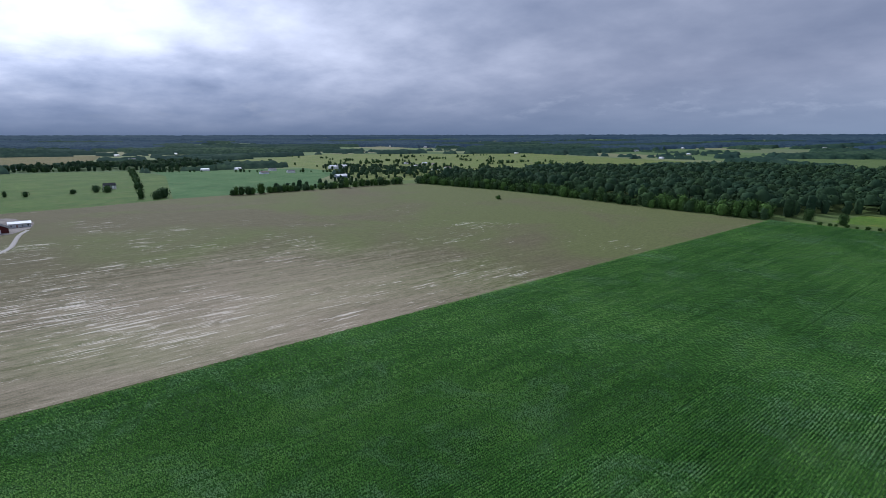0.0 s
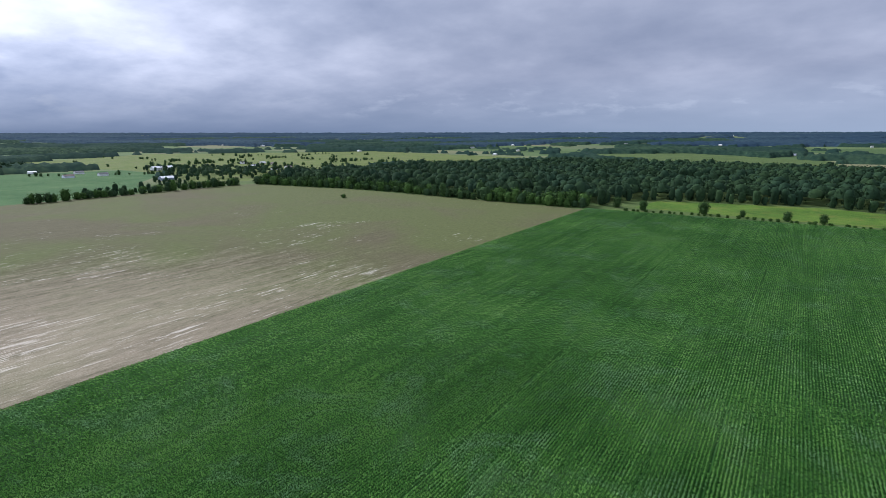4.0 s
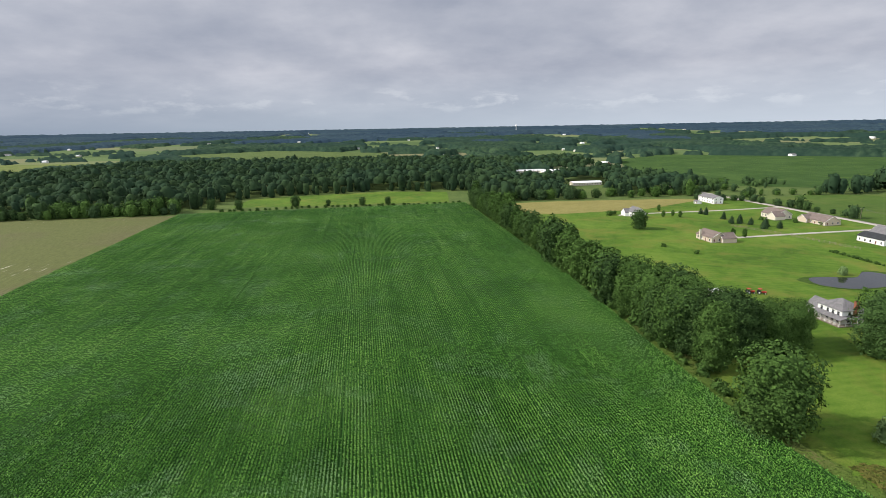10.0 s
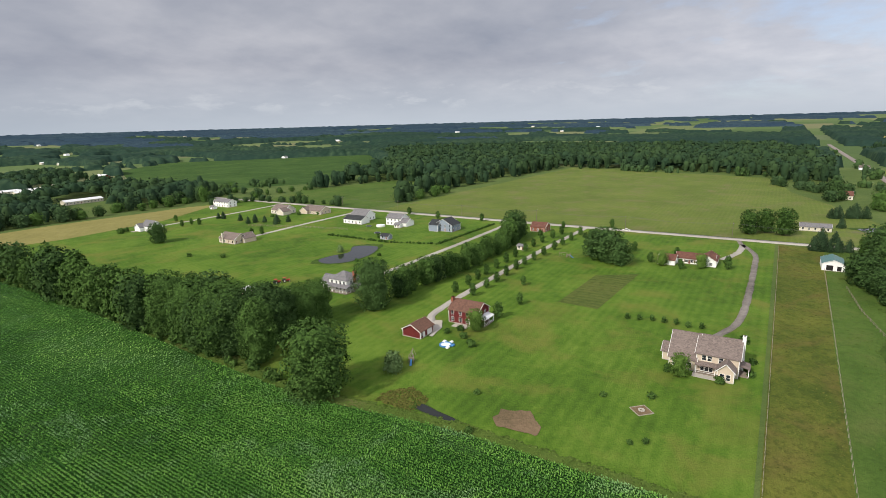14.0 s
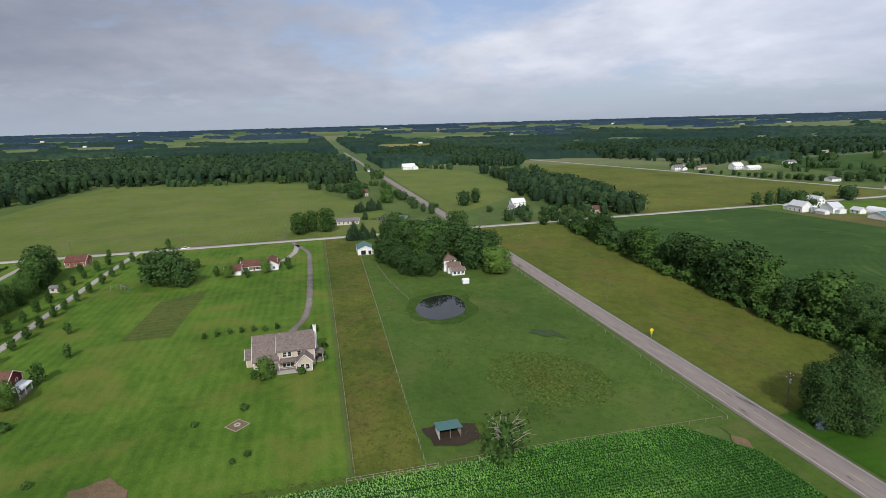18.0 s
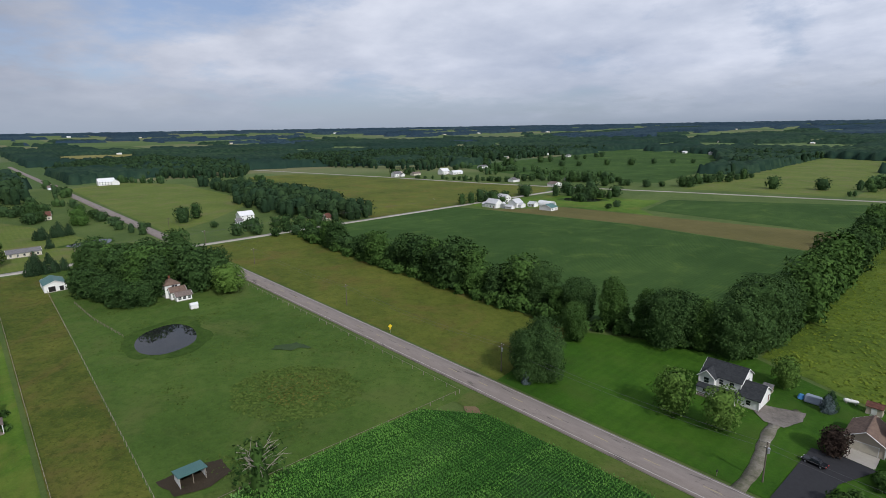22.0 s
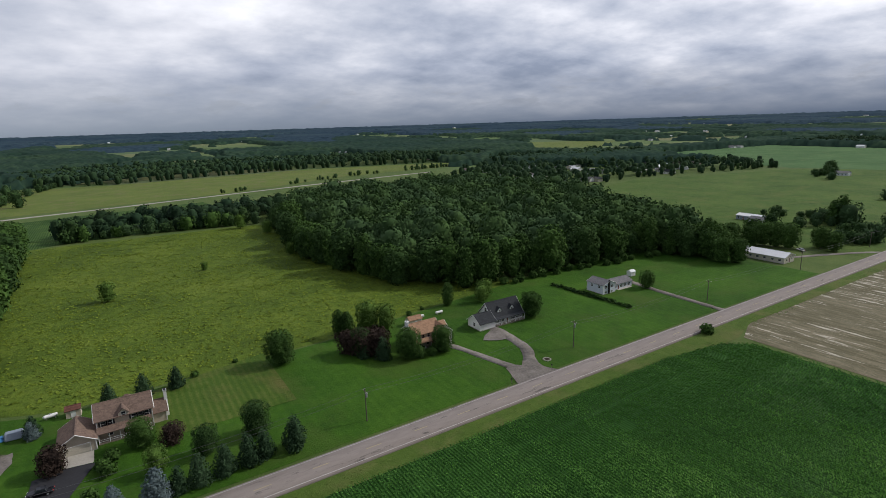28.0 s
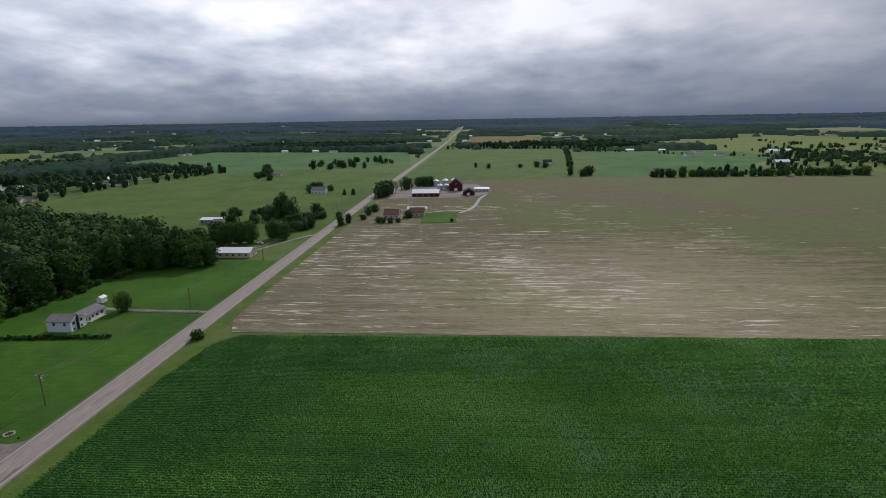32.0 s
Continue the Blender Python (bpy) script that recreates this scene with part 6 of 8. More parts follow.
def hip_roof(x0, y0, x1, y1, h, rh, over=0.45):
    bm = B()
    w, d = x1 - x0, y1 - y0
    i = min(w, d) / 2
    if w >= d:
        r0, r1 = (x0 + i, (y0 + y1) / 2), (x1 - i, (y0 + y1) / 2)
    else:
        r0, r1 = ((x0 + x1) / 2, y0 + i), ((x0 + x1) / 2, y1 - i)
    if (r1[0] - r0[0]) + (r1[1] - r0[1]) < 0.4:
        r1 = (r1[0] + (0.4 if w >= d else 0), r1[1] + (0 if w >= d else 0.4))
    a = [bm.verts.new(p) for p in ((x0 - over, y0 - over, h - 0.05), (x1 + over, y0 - over, h - 0.05), (x1 + over, y1 + over, h - 0.05), (x0 - over, y1 + over, h - 0.05))]
    b = [bm.verts.new((v.co.x, v.co.y, h + 0.12)) for v in a]
    p, q = bm.verts.new((*r0, h + rh)), bm.verts.new((*r1, h + rh))
    bm.faces.new(a[::-1])
    for k in range(4):
        bm.faces.new((a[k], a[(k + 1) % 4], b[(k + 1) % 4], b[k]))
    if w >= d:
        for f in ((b[0], b[1], q, p), (b[1], b[2], q), (b[2], b[3], p, q), (b[3], b[0], p)):
            bm.faces.new(f)
    else:
        for f in ((b[0], b[1], p), (b[1], b[2], q, p), (b[2], b[3], q), (b[3], b[0], p, q)):
            bm.faces.new(f)
    bmesh.ops.recalc_face_normals(bm, faces=bm.faces[:])
    return bm


FACES = {"y-": 0, "x+": 90, "y+": 180, "x-": 270}
WIN = {}


def on_wall(face, u, plane, z):
    """The pose of something set on a wall: u runs along the world axis of that wall."""
    x, y = (u, plane) if face[0] == "y" else (plane, u)
    return pose(x, y, z, 0, 0, FACES[face])


def window(root, face, u, plane, z, w=1.0, h=1.3, shutters=None):
    """A sash window: proud frame, mullions and a glass pane."""
    key = (w, h)
    if key not in WIN:
        bm = B()
        t = 0.09
        for a in ((-w / 2 - t, -0.05, -t, w / 2 + t, 0.06, 0), (-w / 2 - t, -0.05, h, w / 2 + t, 0.06, h + t), (-w / 2 - t, -0.05, 0, -w / 2, 0.06, h), (w / 2, -0.05, 0, w / 2 + t, 0.06, h), (-w / 2, -0.035, h / 2 - 0.03, w / 2, 0.03, h / 2 + 0.03)):
            box(bm, *a)
        fr = bpy.data.meshes.new("window")
        bm.to_mesh(fr)
        bm.free()
        fr.materials.append(TRIM)
        bm = box(B(), -w / 2, -0.012, 0, w / 2, 0.02, h)
        gl = bpy.data.meshes.new("pane")
        bm.to_mesh(gl)
        bm.free()
        gl.materials.append(GLASS)
        WIN[key] = (fr, gl)
    fr, gl = WIN[key]
    o = part("window", fr, None, root, at=on_wall(face, u, plane, z))
    part("pane", gl, None, o)
    if shutters:
        for s in (-1, 1):
            part("shutter", box(B(), s * (w / 2 + 0.3) - 0.18, -0.05, -0.05, s * (w / 2 + 0.3) + 0.18, 0.02, h + 0.05), shutters, o)


def door(root, face, u, plane, w=0.95, h=2.05, mat=None, name="door"):
    o = part(name, box(B(), -w / 2, -0.05, 0.1, w / 2, 0.03, 0.1 + h), mat or DOOR, root, at=on_wall(face, u, plane, 0))
    bm = B()
    for a in ((-w / 2 - 0.1, -0.07, 0.1, -w / 2, 0.03, h + 0.2), (w / 2, -0.07, 0.1, w / 2 + 0.1, 0.03, h + 0.2), (-w / 2, -0.07, 0.1 + h, w / 2, 0.03, h + 0.2)):
        box(bm, *a)
    part("door_frame", bm, TRIM, o)
    return o


def garage_door(root, face, u, plane, w=4.8, h=2.2, mat=None):
    bm = B()
    for i in range(4):
        box(bm, -w / 2, -0.05, 0.06 + i * h / 4, w / 2, 0.02, 0.06 + (i + 1) * h / 4 - 0.02, 0.01)
    o = part("garage_door", bm, mat or TRIM, root, at=on_wall(face, u, plane, 0))
    bm = B()
    for a in ((-w / 2 - 0.14, -0.07, 0.06, -w / 2, 0.03, h + 0.2), (w / 2, -0.07, 0.06, w / 2 + 0.14, 0.03, h + 0.2), (-w / 2, -0.07, 0.07 + h, w / 2, 0.03, h + 0.2)):
        box(bm, *a)
    part("door_frame", bm, TRIM, o)


def block(root, x0, y0, x1, y1, h, rh, axis, wall, roof, trim=True, over=0.45, hip=False):
    """One wing: footing, wall, roof, corner boards and gutters."""
    if hip:
        part("wall", box(B(), x0, y0, 0, x1, y1, h), wall, root)
        part("roof", hip_roof(x0, y0, x1, y1, h, rh, over), roof, root)
    else:
        part("wall", gable_wall(x0, y0, x1, y1, h, rh, axis), wall, root)
        part("roof", gable_roof(x0, y0, x1, y1, h, rh, axis, over), roof, root)
    part("footing", box(B(), x0 - 0.06, y0 - 0.06, -0.1, x1 + 0.06, y1 + 0.06, 0.3), CONCRETE, root)
    if trim:
        for x in (x0, x1):
            for y in (y0, y1):
                part("corner_board", box(B(), x - 0.09, y - 0.09, 0.3, x + 0.09, y + 0.09, h), TRIM, root)
        if not hip:
            k = rh / (((y1 - y0) if axis == "x" else (x1 - x0)) / 2)
            if axis == "x":
                for x in (x0 - over - 0.03, x1 + over + 0.03):
                    for s, y in ((-1, y0 - over), (1, y1 + over)):
                        part("barge_board", rod(B(), (x, y, h - over * k + 0.08), (x, (y0 + y1) / 2, h + rh + 0.12), 0.10, 0.10, 4), TRIM, root)
            else:
                for y in (y0 - over - 0.03, y1 + over + 0.03):
                    for s, x in ((-1, x0 - over), (1, x1 + over)):
                        part("barge_board", rod(B(), (x, y, h - over * k + 0.08), ((x0 + x1) / 2, y, h + rh + 0.12), 0.10, 0.10, 4), TRIM, root)


def chimney(root, x, y, h, w=0.9, d=0.7, mat=None):
    bm = box(B(), x - w / 2, y - d / 2, 0, x + w / 2, y + d / 2, h)
    box(bm, x - w / 2 - 0.08, y - d / 2 - 0.08, h - 0.2, x + w / 2 + 0.08, y + d / 2 + 0.08, h)
    o = part("chimney", bm, mat or BRICK, root)
    part("flue", rod(B(), (x, y, h), (x, y, h + 0.35), 0.16, 0.14, 8), DARK, o)


def porch(root, x0, y0, x1, y1, h, roof, side, posts=4, rise=0.7):
    """A lean-to porch roof on posts, open towards side."""
    bm = B()
    hi = {"y-": lambda x, y: y > (y0 + y1) / 2, "y+": lambda x, y: y < (y0 + y1) / 2, "x+": lambda x, y: x < (x0 + x1) / 2, "x-": lambda x, y: x > (x0 + x1) / 2}[side]
    box(bm, x0 - 0.2, y0 - 0.2, h, x1 + 0.2, y1 + 0.2, h + 0.16)
    for v in bm.verts:
        if hi(v.co.x, v.co.y):
            v.co.z += rise
    part("porch_roof", bm, roof, root)
    part("porch_floor", box(B(), x0, y0, 0, x1, y1, 0.35), TIMBER, root)
    for i in range(posts):
        t = i / (posts - 1)
        if side[0] == "y":
            x, y = x0 + 0.1 + (x1 - x0 - 0.2) * t, (y0 + 0.1 if side == "y-" else y1 - 0.1)
        else:
            x, y = (x1 - 0.1 if side == "x+" else x0 + 0.1), y0 + 0.1 + (y1 - y0 - 0.2) * t
        part("porch_post", box(B(), x - 0.08, y - 0.08, 0.35, x + 0.08, y + 0.08, h + 0.03), TRIM, root)
    bm = B()
    for z in (0.75, 1.2):
        if side[0] == "y":
            y = y0 + 0.1 if side == "y-" else y1 - 0.1
            box(bm, x0, y - 0.03, z, x1, y + 0.03, z + 0.06)
        else:
            x = x1 - 0.1 if side == "x+" else x0 + 0.1
            box(bm, x - 0.03, y0, z, x + 0.03, y1, z + 0.06)
    part("porch_rail", bm, TRIM, root)


def dormer(root, x, y, z, w, d, h, rh, wall, roof, face="y-"):
    """A small gabled dormer; its window looks to face."""
    if face[0] == "y":
        y1 = y + d if face == "y-" else y - d
        o = part("dormer", gable_wall(x - w / 2, min(y, y1), x + w / 2, max(y, y1), h, rh, "y"), wall, root, at=pose(0, 0, z))
        part("dormer_roof", gable_roof(x - w / 2, min(y, y1), x + w / 2, max(y, y1), h, rh, "y", 0.2, 0.12), roof, o)
        window(root, face, x, y, z + 0.35, 0.8, 1.1)
    else:
        x1 = x - d if face == "x+" else x + d
        o = part("dormer", gable_wall(min(x, x1), y - w / 2, max(x, x1), y + w / 2, h, rh, "x"), wall, root, at=pose(0, 0, z))
        part("dormer_roof", gable_roof(min(x, x1), y - w / 2, max(x, x1), y + w / 2, h, rh, "x", 0.2, 0.12), roof, o)
        window(root, face, y, x, z + 0.35, 0.8, 1.1)


# white two-storey house with a garage wing
o = thing("house", "white two-storey house with charcoal roof and garage wing", "house", -44, 141)
block(o, -6, -3, 3.5, 5, 5.6, 2.5, "x", WHITE, ROOF_GREY)
block(o, -6.2, -4.6, -2.4, -1, 5.4, 1.6, "y", WHITE, ROOF_GREY)
block(o, 3.5, -4.2, 8.3, 4, 3.0, 2.4, "x", WHITE, ROOF_GREY)
porch(o, -6, -6.2, 3.5, -4.6, 2.6, ROOF_GREY, "y-", 5)
for u in (-1.2, 1.4):
    window(o, "y-", u, -3, 3.6)
    window(o, "y-", u, -3, 1.0)
window(o, "y-", -4.3, -4.6, 3.6, 1.2, 1.4)
window(o, "y-", -4.3, -4.6, 1.0, 1.2, 1.4)
for u in (-0.5, 2.5):
    window(o, "x+", u, 3.5, 3.7)
window(o, "y-", 5.9, -4.2, 1.0, 1.0, 1.2)
door(o, "y-", -0.6, -3.0)
door(o, "x+", 2.9, 8.3, 0.9)
garage_door(o, "x+", -0.5, 8.3, 4.6)

# tan house with brown roof, porch and double garage
o = thing("house", "tan two-storey house with brown roof, porch and double garage", "house", -8.5, 139)
block(o, -2, -1, 9.5, 7, 5.2, 2.4, "x", TANWALL, ROOF_BROWN)
block(o, -9.5, -4.5, -2.4, 4.5, 2.9, 2.1, "y", TANWALL, ROOF_BROWN)
block(o, 9.5, 0, 12.5, 6, 3.0, 1.8, "x", TANWALL, ROOF_BROWN)
block(o, 2.3, 7, 6.5, 11, 3.2, 2.6, "y", TANWALL, ROOF_BROWN, hip=True)
porch(o, -2, -3.2, 9.0, -1, 2.7, ROOF_BROWN, "y-", 6)
dormer(o, 3.6, -1.3, 4.6, 2.2, 3.0, 1.2, 1.1, TANWALL, ROOF_BROWN)
for u in (-0.7, 0.7, 5.6, 7.0, 8.3):
    window(o, "y-", u, -1, 3.4, 0.95, 1.3, ROOF_GREY)
for u in (0.4, 6.2, 7.6):
    window(o, "y-", u, -1, 0.9, 0.95, 1.4)
door(o, "y-", 3.6, -1)
garage_door(o, "y-", -6.0, -4.5, 4.9, 2.2, OFFWHITE)
window(o, "x+", 3.0, 12.5, 1.0)
chimney(o, 12.9, 3.0, 7.0, 0.7, 1.4, TRIM)

# house with rust roof and white chimney
o = thing("house", "two-storey house with rust-coloured roof and tall white chimney", "house", 81, 141)
block(o, -5.5, -2, 4, 6, 5.0, 2.4, "x", TANWALL, ROOF_ORANGE)
block(o, 1.5, -4.5, 6.5, 2, 4.9, 2.0, "y", OFFWHITE, ROOF_ORANGE)
block(o, 4, 2, 9, 7, 3.0, 1.8, "x", TANWALL, ROOF_ORANGE)
porch(o, -5.5, -4.0, 1.5, -2, 2.6, ROOF_ORANGE, "y-", 4)
for u in (-4.2, -2.6, -0.6):
    window(o, "y-", u, -2, 3.4, 0.95, 1.3)
for u in (-3.8, -1.0):
    window(o, "y-", u, -2, 0.9, 0.95, 1.4)
for z in (0.9, 3.3):
    window(o, "y-", 4.0, -4.5, z, 2.0, 1.4)
window(o, "x-", 0.5, -5.5, 3.4)
door(o, "y-", 0.7, -2)
chimney(o, -5.9, 2.6, 8.4, 0.9, 1.5, TRIM)

# white cape house with dormers
o = thing("house", "white cape house with dark roof, two dormers and attached garage", "house", 112, 143.5)
block(o, -4.5, -3, 9, 5, 3.0, 4.4, "x", WHITE, ROOF_GREY)
block(o, -11, -4.5, -4.5, 2.5, 2.7, 2.4, "x", WHITE, ROOF_GREY)
porch(o, -3.8, -4.6, 9, -3, 2.5, ROOF_GREY, "y-", 7, 0.4)
for u in (-0.6, 5.0):
    dormer(o, u, -2.0, 3.5, 1.7, 3.0, 1.4, 1.0, WHITE, ROOF_GREY)
for u in (-2.6, -0.4, 4.2, 6.4, 8.0):
    window(o, "y-", u, -3, 0.9, 0.95, 1.4, ROOF_GREY)
door(o, "y-", 2.0, -3)
garage_door(o, "y-", -7.2, -4.5, 4.9)
window(o, "x-", -1.0, -11, 1.0)
window(o, "x-", 1.0, -4.5, 4.4)

# split-level house
o = thing("house", "pale blue split-level house with grey roof", "house", 174, 145)
o.scale = (0.86, 0.86, 0.84)
block(o, -11, -5, -2.5, 5, 4.8, 1.7, "y", PALEBLUE, ROOF_MID)
block(o, -2.5, -3.5, 11.5, 4.5, 3.0, 1.6, "x", PALEBLUE, ROOF_MID)
for u in (-9.2, -5.0):
    window(o, "y-", u, -5, 3.0, 1.5, 1.2)
    window(o, "y-", u, -5, 0.6, 1.2, 0.9)
for u in (-0.6, 3.6, 6.4, 9.4):
    window(o, "y-", u, -3.5, 1.0, 1.4, 1.2)
for u in (-2.5, 2.0):
    window(o, "x-", u, -11, 3.0, 1.1, 1.2)
door(o, "y-", 1.6, -3.5)
chimney(o, -7.2, -5.25, 6.6, 0.9, 0.5, DARK)
part("step", box(B(), 0.4, -5, 0, 10, -3.5, 0.25), CONCRETE, o)

# long shed with a white roof
o = thing("long_shed", "long cream shed with a bright white metal roof", "shed", 272, 130.5)
block(o, -4.8, -10, 4.8, 10, 3.0, 1.7, "y", OFFWHITE, ROOF_WHITE, trim=False)
for u in (-8, -4.5, -1, 2.5, 6):
    window(o, "x-", u, -4.8, 1.2, 1.3, 0.9)
for u in (-2.6, 2.2):
    window(o, "y-", u, -10, 1.2, 1.0, 0.9)
door(o, "y-", 0, -10)

# big beige house
o = thing("house", "large beige brick house with taupe roofs and a pale chimney", "house", -160, -12)
block(o, -7, -2.5, 6, 8, 5.6, 3.2, "y", BEIGE, ROOF_TAUPE)
block(o, -7, -9.5, 6.6, -2.6, 3.5, 5.3, "y", BEIGE, ROOF_TAUPE)
block(o, -3.5, -12, 2.5, -9, 2.9, 1.8, "y", BEIGE, ROOF_TAUPE)
block(o, 6, 3.2, 10, 7.2, 3.4, 2.0, "x", BEIGE, ROOF_TAUPE)
for u in (-0.6, 0.8, 3.6):
    window(o, "x+", u, 6, 3.7, 1.0, 1.4)
for u in (-0.9, 0.2, 1.3):
    window(o, "x+", u, 6, 0.5, 0.95, 2.0)
for u in (4.4, 5.9):
    window(o, "x+", u, 10, 0.8, 0.95, 1.6)
for u in (-8.0, -6.2, -4.2):
    window(o, "x+", u, 6.6, 0.9, 1.1, 1.5)
porch(o, 6, -2.4, 7.9, 2.6, 2.7, ROOF_TAUPE, "x+", 2, 0.5)
for u in (-3.0, 1.0):
    window(o, "y+", u, 8, 3.6)
    window(o, "y+", u, 8, 0.9)
window(o, "y+", 8.0, 7.2, 0.8, 1.2, 1.6)
chimney(o, -0.5, 8.5, 10.2, 1.5, 0.9, TRIM)
part("patio", box(B(), 6.7, -3.0, 0.05, 10.2, 3.0, 0.22), CONCRETE, o)
porch(o, 0.5, 8, 4.5, 10.5, 2.6, ROOF_TAUPE, "y+", 3)

# red house and its garage
o = thing("house", "barn-red two-storey house with brown roof and white trim", "house", -158, -90)
block(o, -4.5, -6, 4.5, 5.5, 5.0, 2.6, "y", REDWALL, ROOF_RUST)
for u in (-4.5, -1.2, 1.6, 4.2):
    window(o, "x+", u, 4.5, 3.3)
for u in (-4.5, -1.2, 1.6, 4.2):
    window(o, "x+", u, 4.5, 0.8, 1.1, 1.5)
for u in (-1.6, 1.6):
    window(o, "y+", u, 5.5, 3.4)
porch(o, -3.5, 5.5, 3.5, 8, 2.5, ROOF_WHITE, "y+", 3)
chimney(o, 1.0, -6.3, 8.6, 1.4, 0.8)
door(o, "x+", 3.0, 4.5, mat=TRIM)
part("patio", box(B(), 4.5, -3, 0.05, 8.0, 3.0, 0.2), CONCRETE, o)
o = thing("garage", "red wooden garage with brown roof and white trim", "garage", -139, -99.5)
block(o, -4, -3.6, 4, 3.6, 2.7, 1.9, "x", REDWALL, ROOF_RUST)
garage_door(o, "y+", -1.6, 3.6, 2.6)
door(o, "y+", 1.8, 3.6, mat=TRIM)
window(o, "y+", 3.1, 3.6, 1.0, 0.8, 1.0)
field("garage_apron", [(-152, -101), (-146, -100), (-143, -95.5), (-138.5, -95), (-138.5, -93.4), (-147, -95), (-153, -98.5)], CONCRETE, "pale concrete apron between house and garage", 6, "driveway", wobble=0.3)

# white ranch with red roof
o = thing("house", "white ranch house with dull red roof and garage", "house", -279, -33)
block(o, -5, -6, 4, 11, 2.8, 1.9, "y", WHITE, ROOF_RED)
block(o, 2, -13, 10.5, -5.5, 2.7, 1.9, "y", WHITE, ROOF_RED)
block(o, -7, 5, 6, 12, 3.0, 2.1, "x", WHITE, ROOF_RED)
for u in (-4.0, -1.2, 1.4, 3.6):
    window(o, "x+", u, 4, 0.9, 1.2, 1.2, ROOF_RED)
for u in (6.8, 9.8):
    window(o, "x+", u, 6, 0.9, 1.2, 1.2)
window(o, "x+", -9.4, 10.5, 1.0)
door(o, "x+", 0.2, 4)

# old farmhouse at the grove
o = thing("house", "old white farmhouse with stacked brown roofs", "house", -239, 61)
block(o, -9, -3, -2, 3, 5.8, 2.2, "x", WHITE, ROOF_BROWN, hip=True)
block(o, -2, -2, 2, 4, 3.6, 1.5, "y", WHITE, ROOF_BROWN)
block(o, 2.1, -1, 6, 5, 2.4, 1.2, "y", WHITE, ROOF_TAUPE)
for u in (0.2, 1.4):
    window(o, "x+", u, -2, 4.1, 1.0, 1.4)
for u in (0.2, 2.1, 4.0):
    window(o, "x+", u, 6, 0.8, 1.2, 1.1)
window(o, "x+", -0.8, 2, 1.0)
for u in (-7, -4):
    window(o, "y+", u, 3, 3.8)
chimney(o, -6, 0, 9.0, 0.7, 0.7)
o = thing("pump_house", "small white pump house in the grass", "shed", -219.5, 62.5)
block(o, -1.1, -1.4, 1.1, 1.4, 1.7, 0.6, "y", WHITE, ROOF_WHITE, trim=False, over=0.15)
door(o, "x+", 0, 1.1, 0.7, 1.4, TRIM)
o = thing("barn", "white barn with a teal roof and open doors", "barn", -296, 25)
block(o, -6.5, -4.2, 6.5, 4.2, 3.4, 1.7, "x", WHITE, ROOF_TEAL, over=0.3)
# dark panels on the wall, painted for the shade inside open doors
door(o, "x+", -1.3, 6.5, 2.6, 2.6, DARK, "open_door")
door(o, "x+", 2.3, 6.5, 1.6, 2.3, DARK, "open_door")


def run_in_shed():
    o = thing("run_in_shed", "small open horse shed with teal metal roof", "shed", -106.5, 25.5)
    o.scale = (0.8, 0.8, 0.92)
    part("back_wall", box(B(), -2.6, -3.2, 0, -2.5, 3.2, 2.2), GREYBLUE, o)
    for y in (-3.2, 3.1):
        bm = box(B(), -2.6, y, 0, 2.4, y + 0.1, 2.2)
        for v in bm.verts:
            if v.co.z > 1 and v.co.x > 0:
                v.co.z = 2.9
        part("side_wall", bm, WHITE, o, "whitewashed side wall")
    for y in (-3.1, 0, 3.1):
        part("post", box(B(), 2.25, y - 0.08, 0, 2.41, y + 0.08, 2.85), TIMBER, o)
    bm = box(B(), -3.0, -3.6, 2.25, 2.9, 3.6, 2.37)
    for v in bm.verts:
        if v.co.x > 0:
            v.co.z += 0.78
    part("roof", bm, ROOF_TEAL, o)


run_in_shed()


def plain_house(name, label, x, y, w, d, h, rh, axis, wall, roof, faces, rz=0, wing=None, category="house"):
    """A smaller or farther building with one wing at most."""
    o = thing(name, label, category, x, y, rz)
    block(o, -w / 2, -d / 2, w / 2, d / 2, h, rh, axis, wall, roof, trim=math.hypot(x, y) < 560, over=0.4)
    for f in faces:
        ln = w if f[0] == "y" else d
        plane = {"y-": -d / 2, "y+": d / 2, "x-": -w / 2, "x+": w / 2}[f]
        n = max(2, int(ln / 3.2))
        for k in range(n):
            u = -ln / 2 + ln * (k + 0.5) / n
            window(o, f, u, plane, 0.9, 1.0, 1.3)
            if h > 4.5:
                window(o, f, u, plane, 3.5, 1.0, 1.2)
        door(o, f, ln / n * 0.5 if n % 2 == 0 else ln / n, plane)
    if wing:
        wx, wy, ww, wd, wh, wr, wa = wing
        block(o, wx - ww / 2, wy - wd / 2, wx + ww / 2, wy + wd / 2, wh, wr, wa, wall, roof, over=0.35)
    return o


V2 = ("x+", "y+")
plain_house("house", "white house with dark roof among shrubs", -207, -382, 9, 12, 4.0, 3.4, "y", WHITE, ROOF_MID, V2, wing=(4, -6, 7, 7, 3.0, 2.6, "x"))
plain_house("house", "beige ranch house with taupe roof and chimney", -208, -291, 10, 15, 3.0, 3.0, "y", BEIGE, ROOF_TAUPE, V2, wing=(-5, 6, 9, 8, 2.8, 2.6, "x"))
chimney(thing("house_chimney_stack", "pale freestanding chimney stack of the ranch house", "chimney", -202.5, -294), 0, 0, 6.5, 1.0, 0.8, OFFWHITE)
plain_house("house", "white two-storey house at the wood", -308, -437, 9, 22, 4.9, 2.2, "y", WHITE, ROOF_MID, V2)
plain_house("shed", "small white garden shed", -292, -432, 4, 5, 2.2, 1.0, "y", WHITE, ROOF_MID, ("x+",), category="shed")
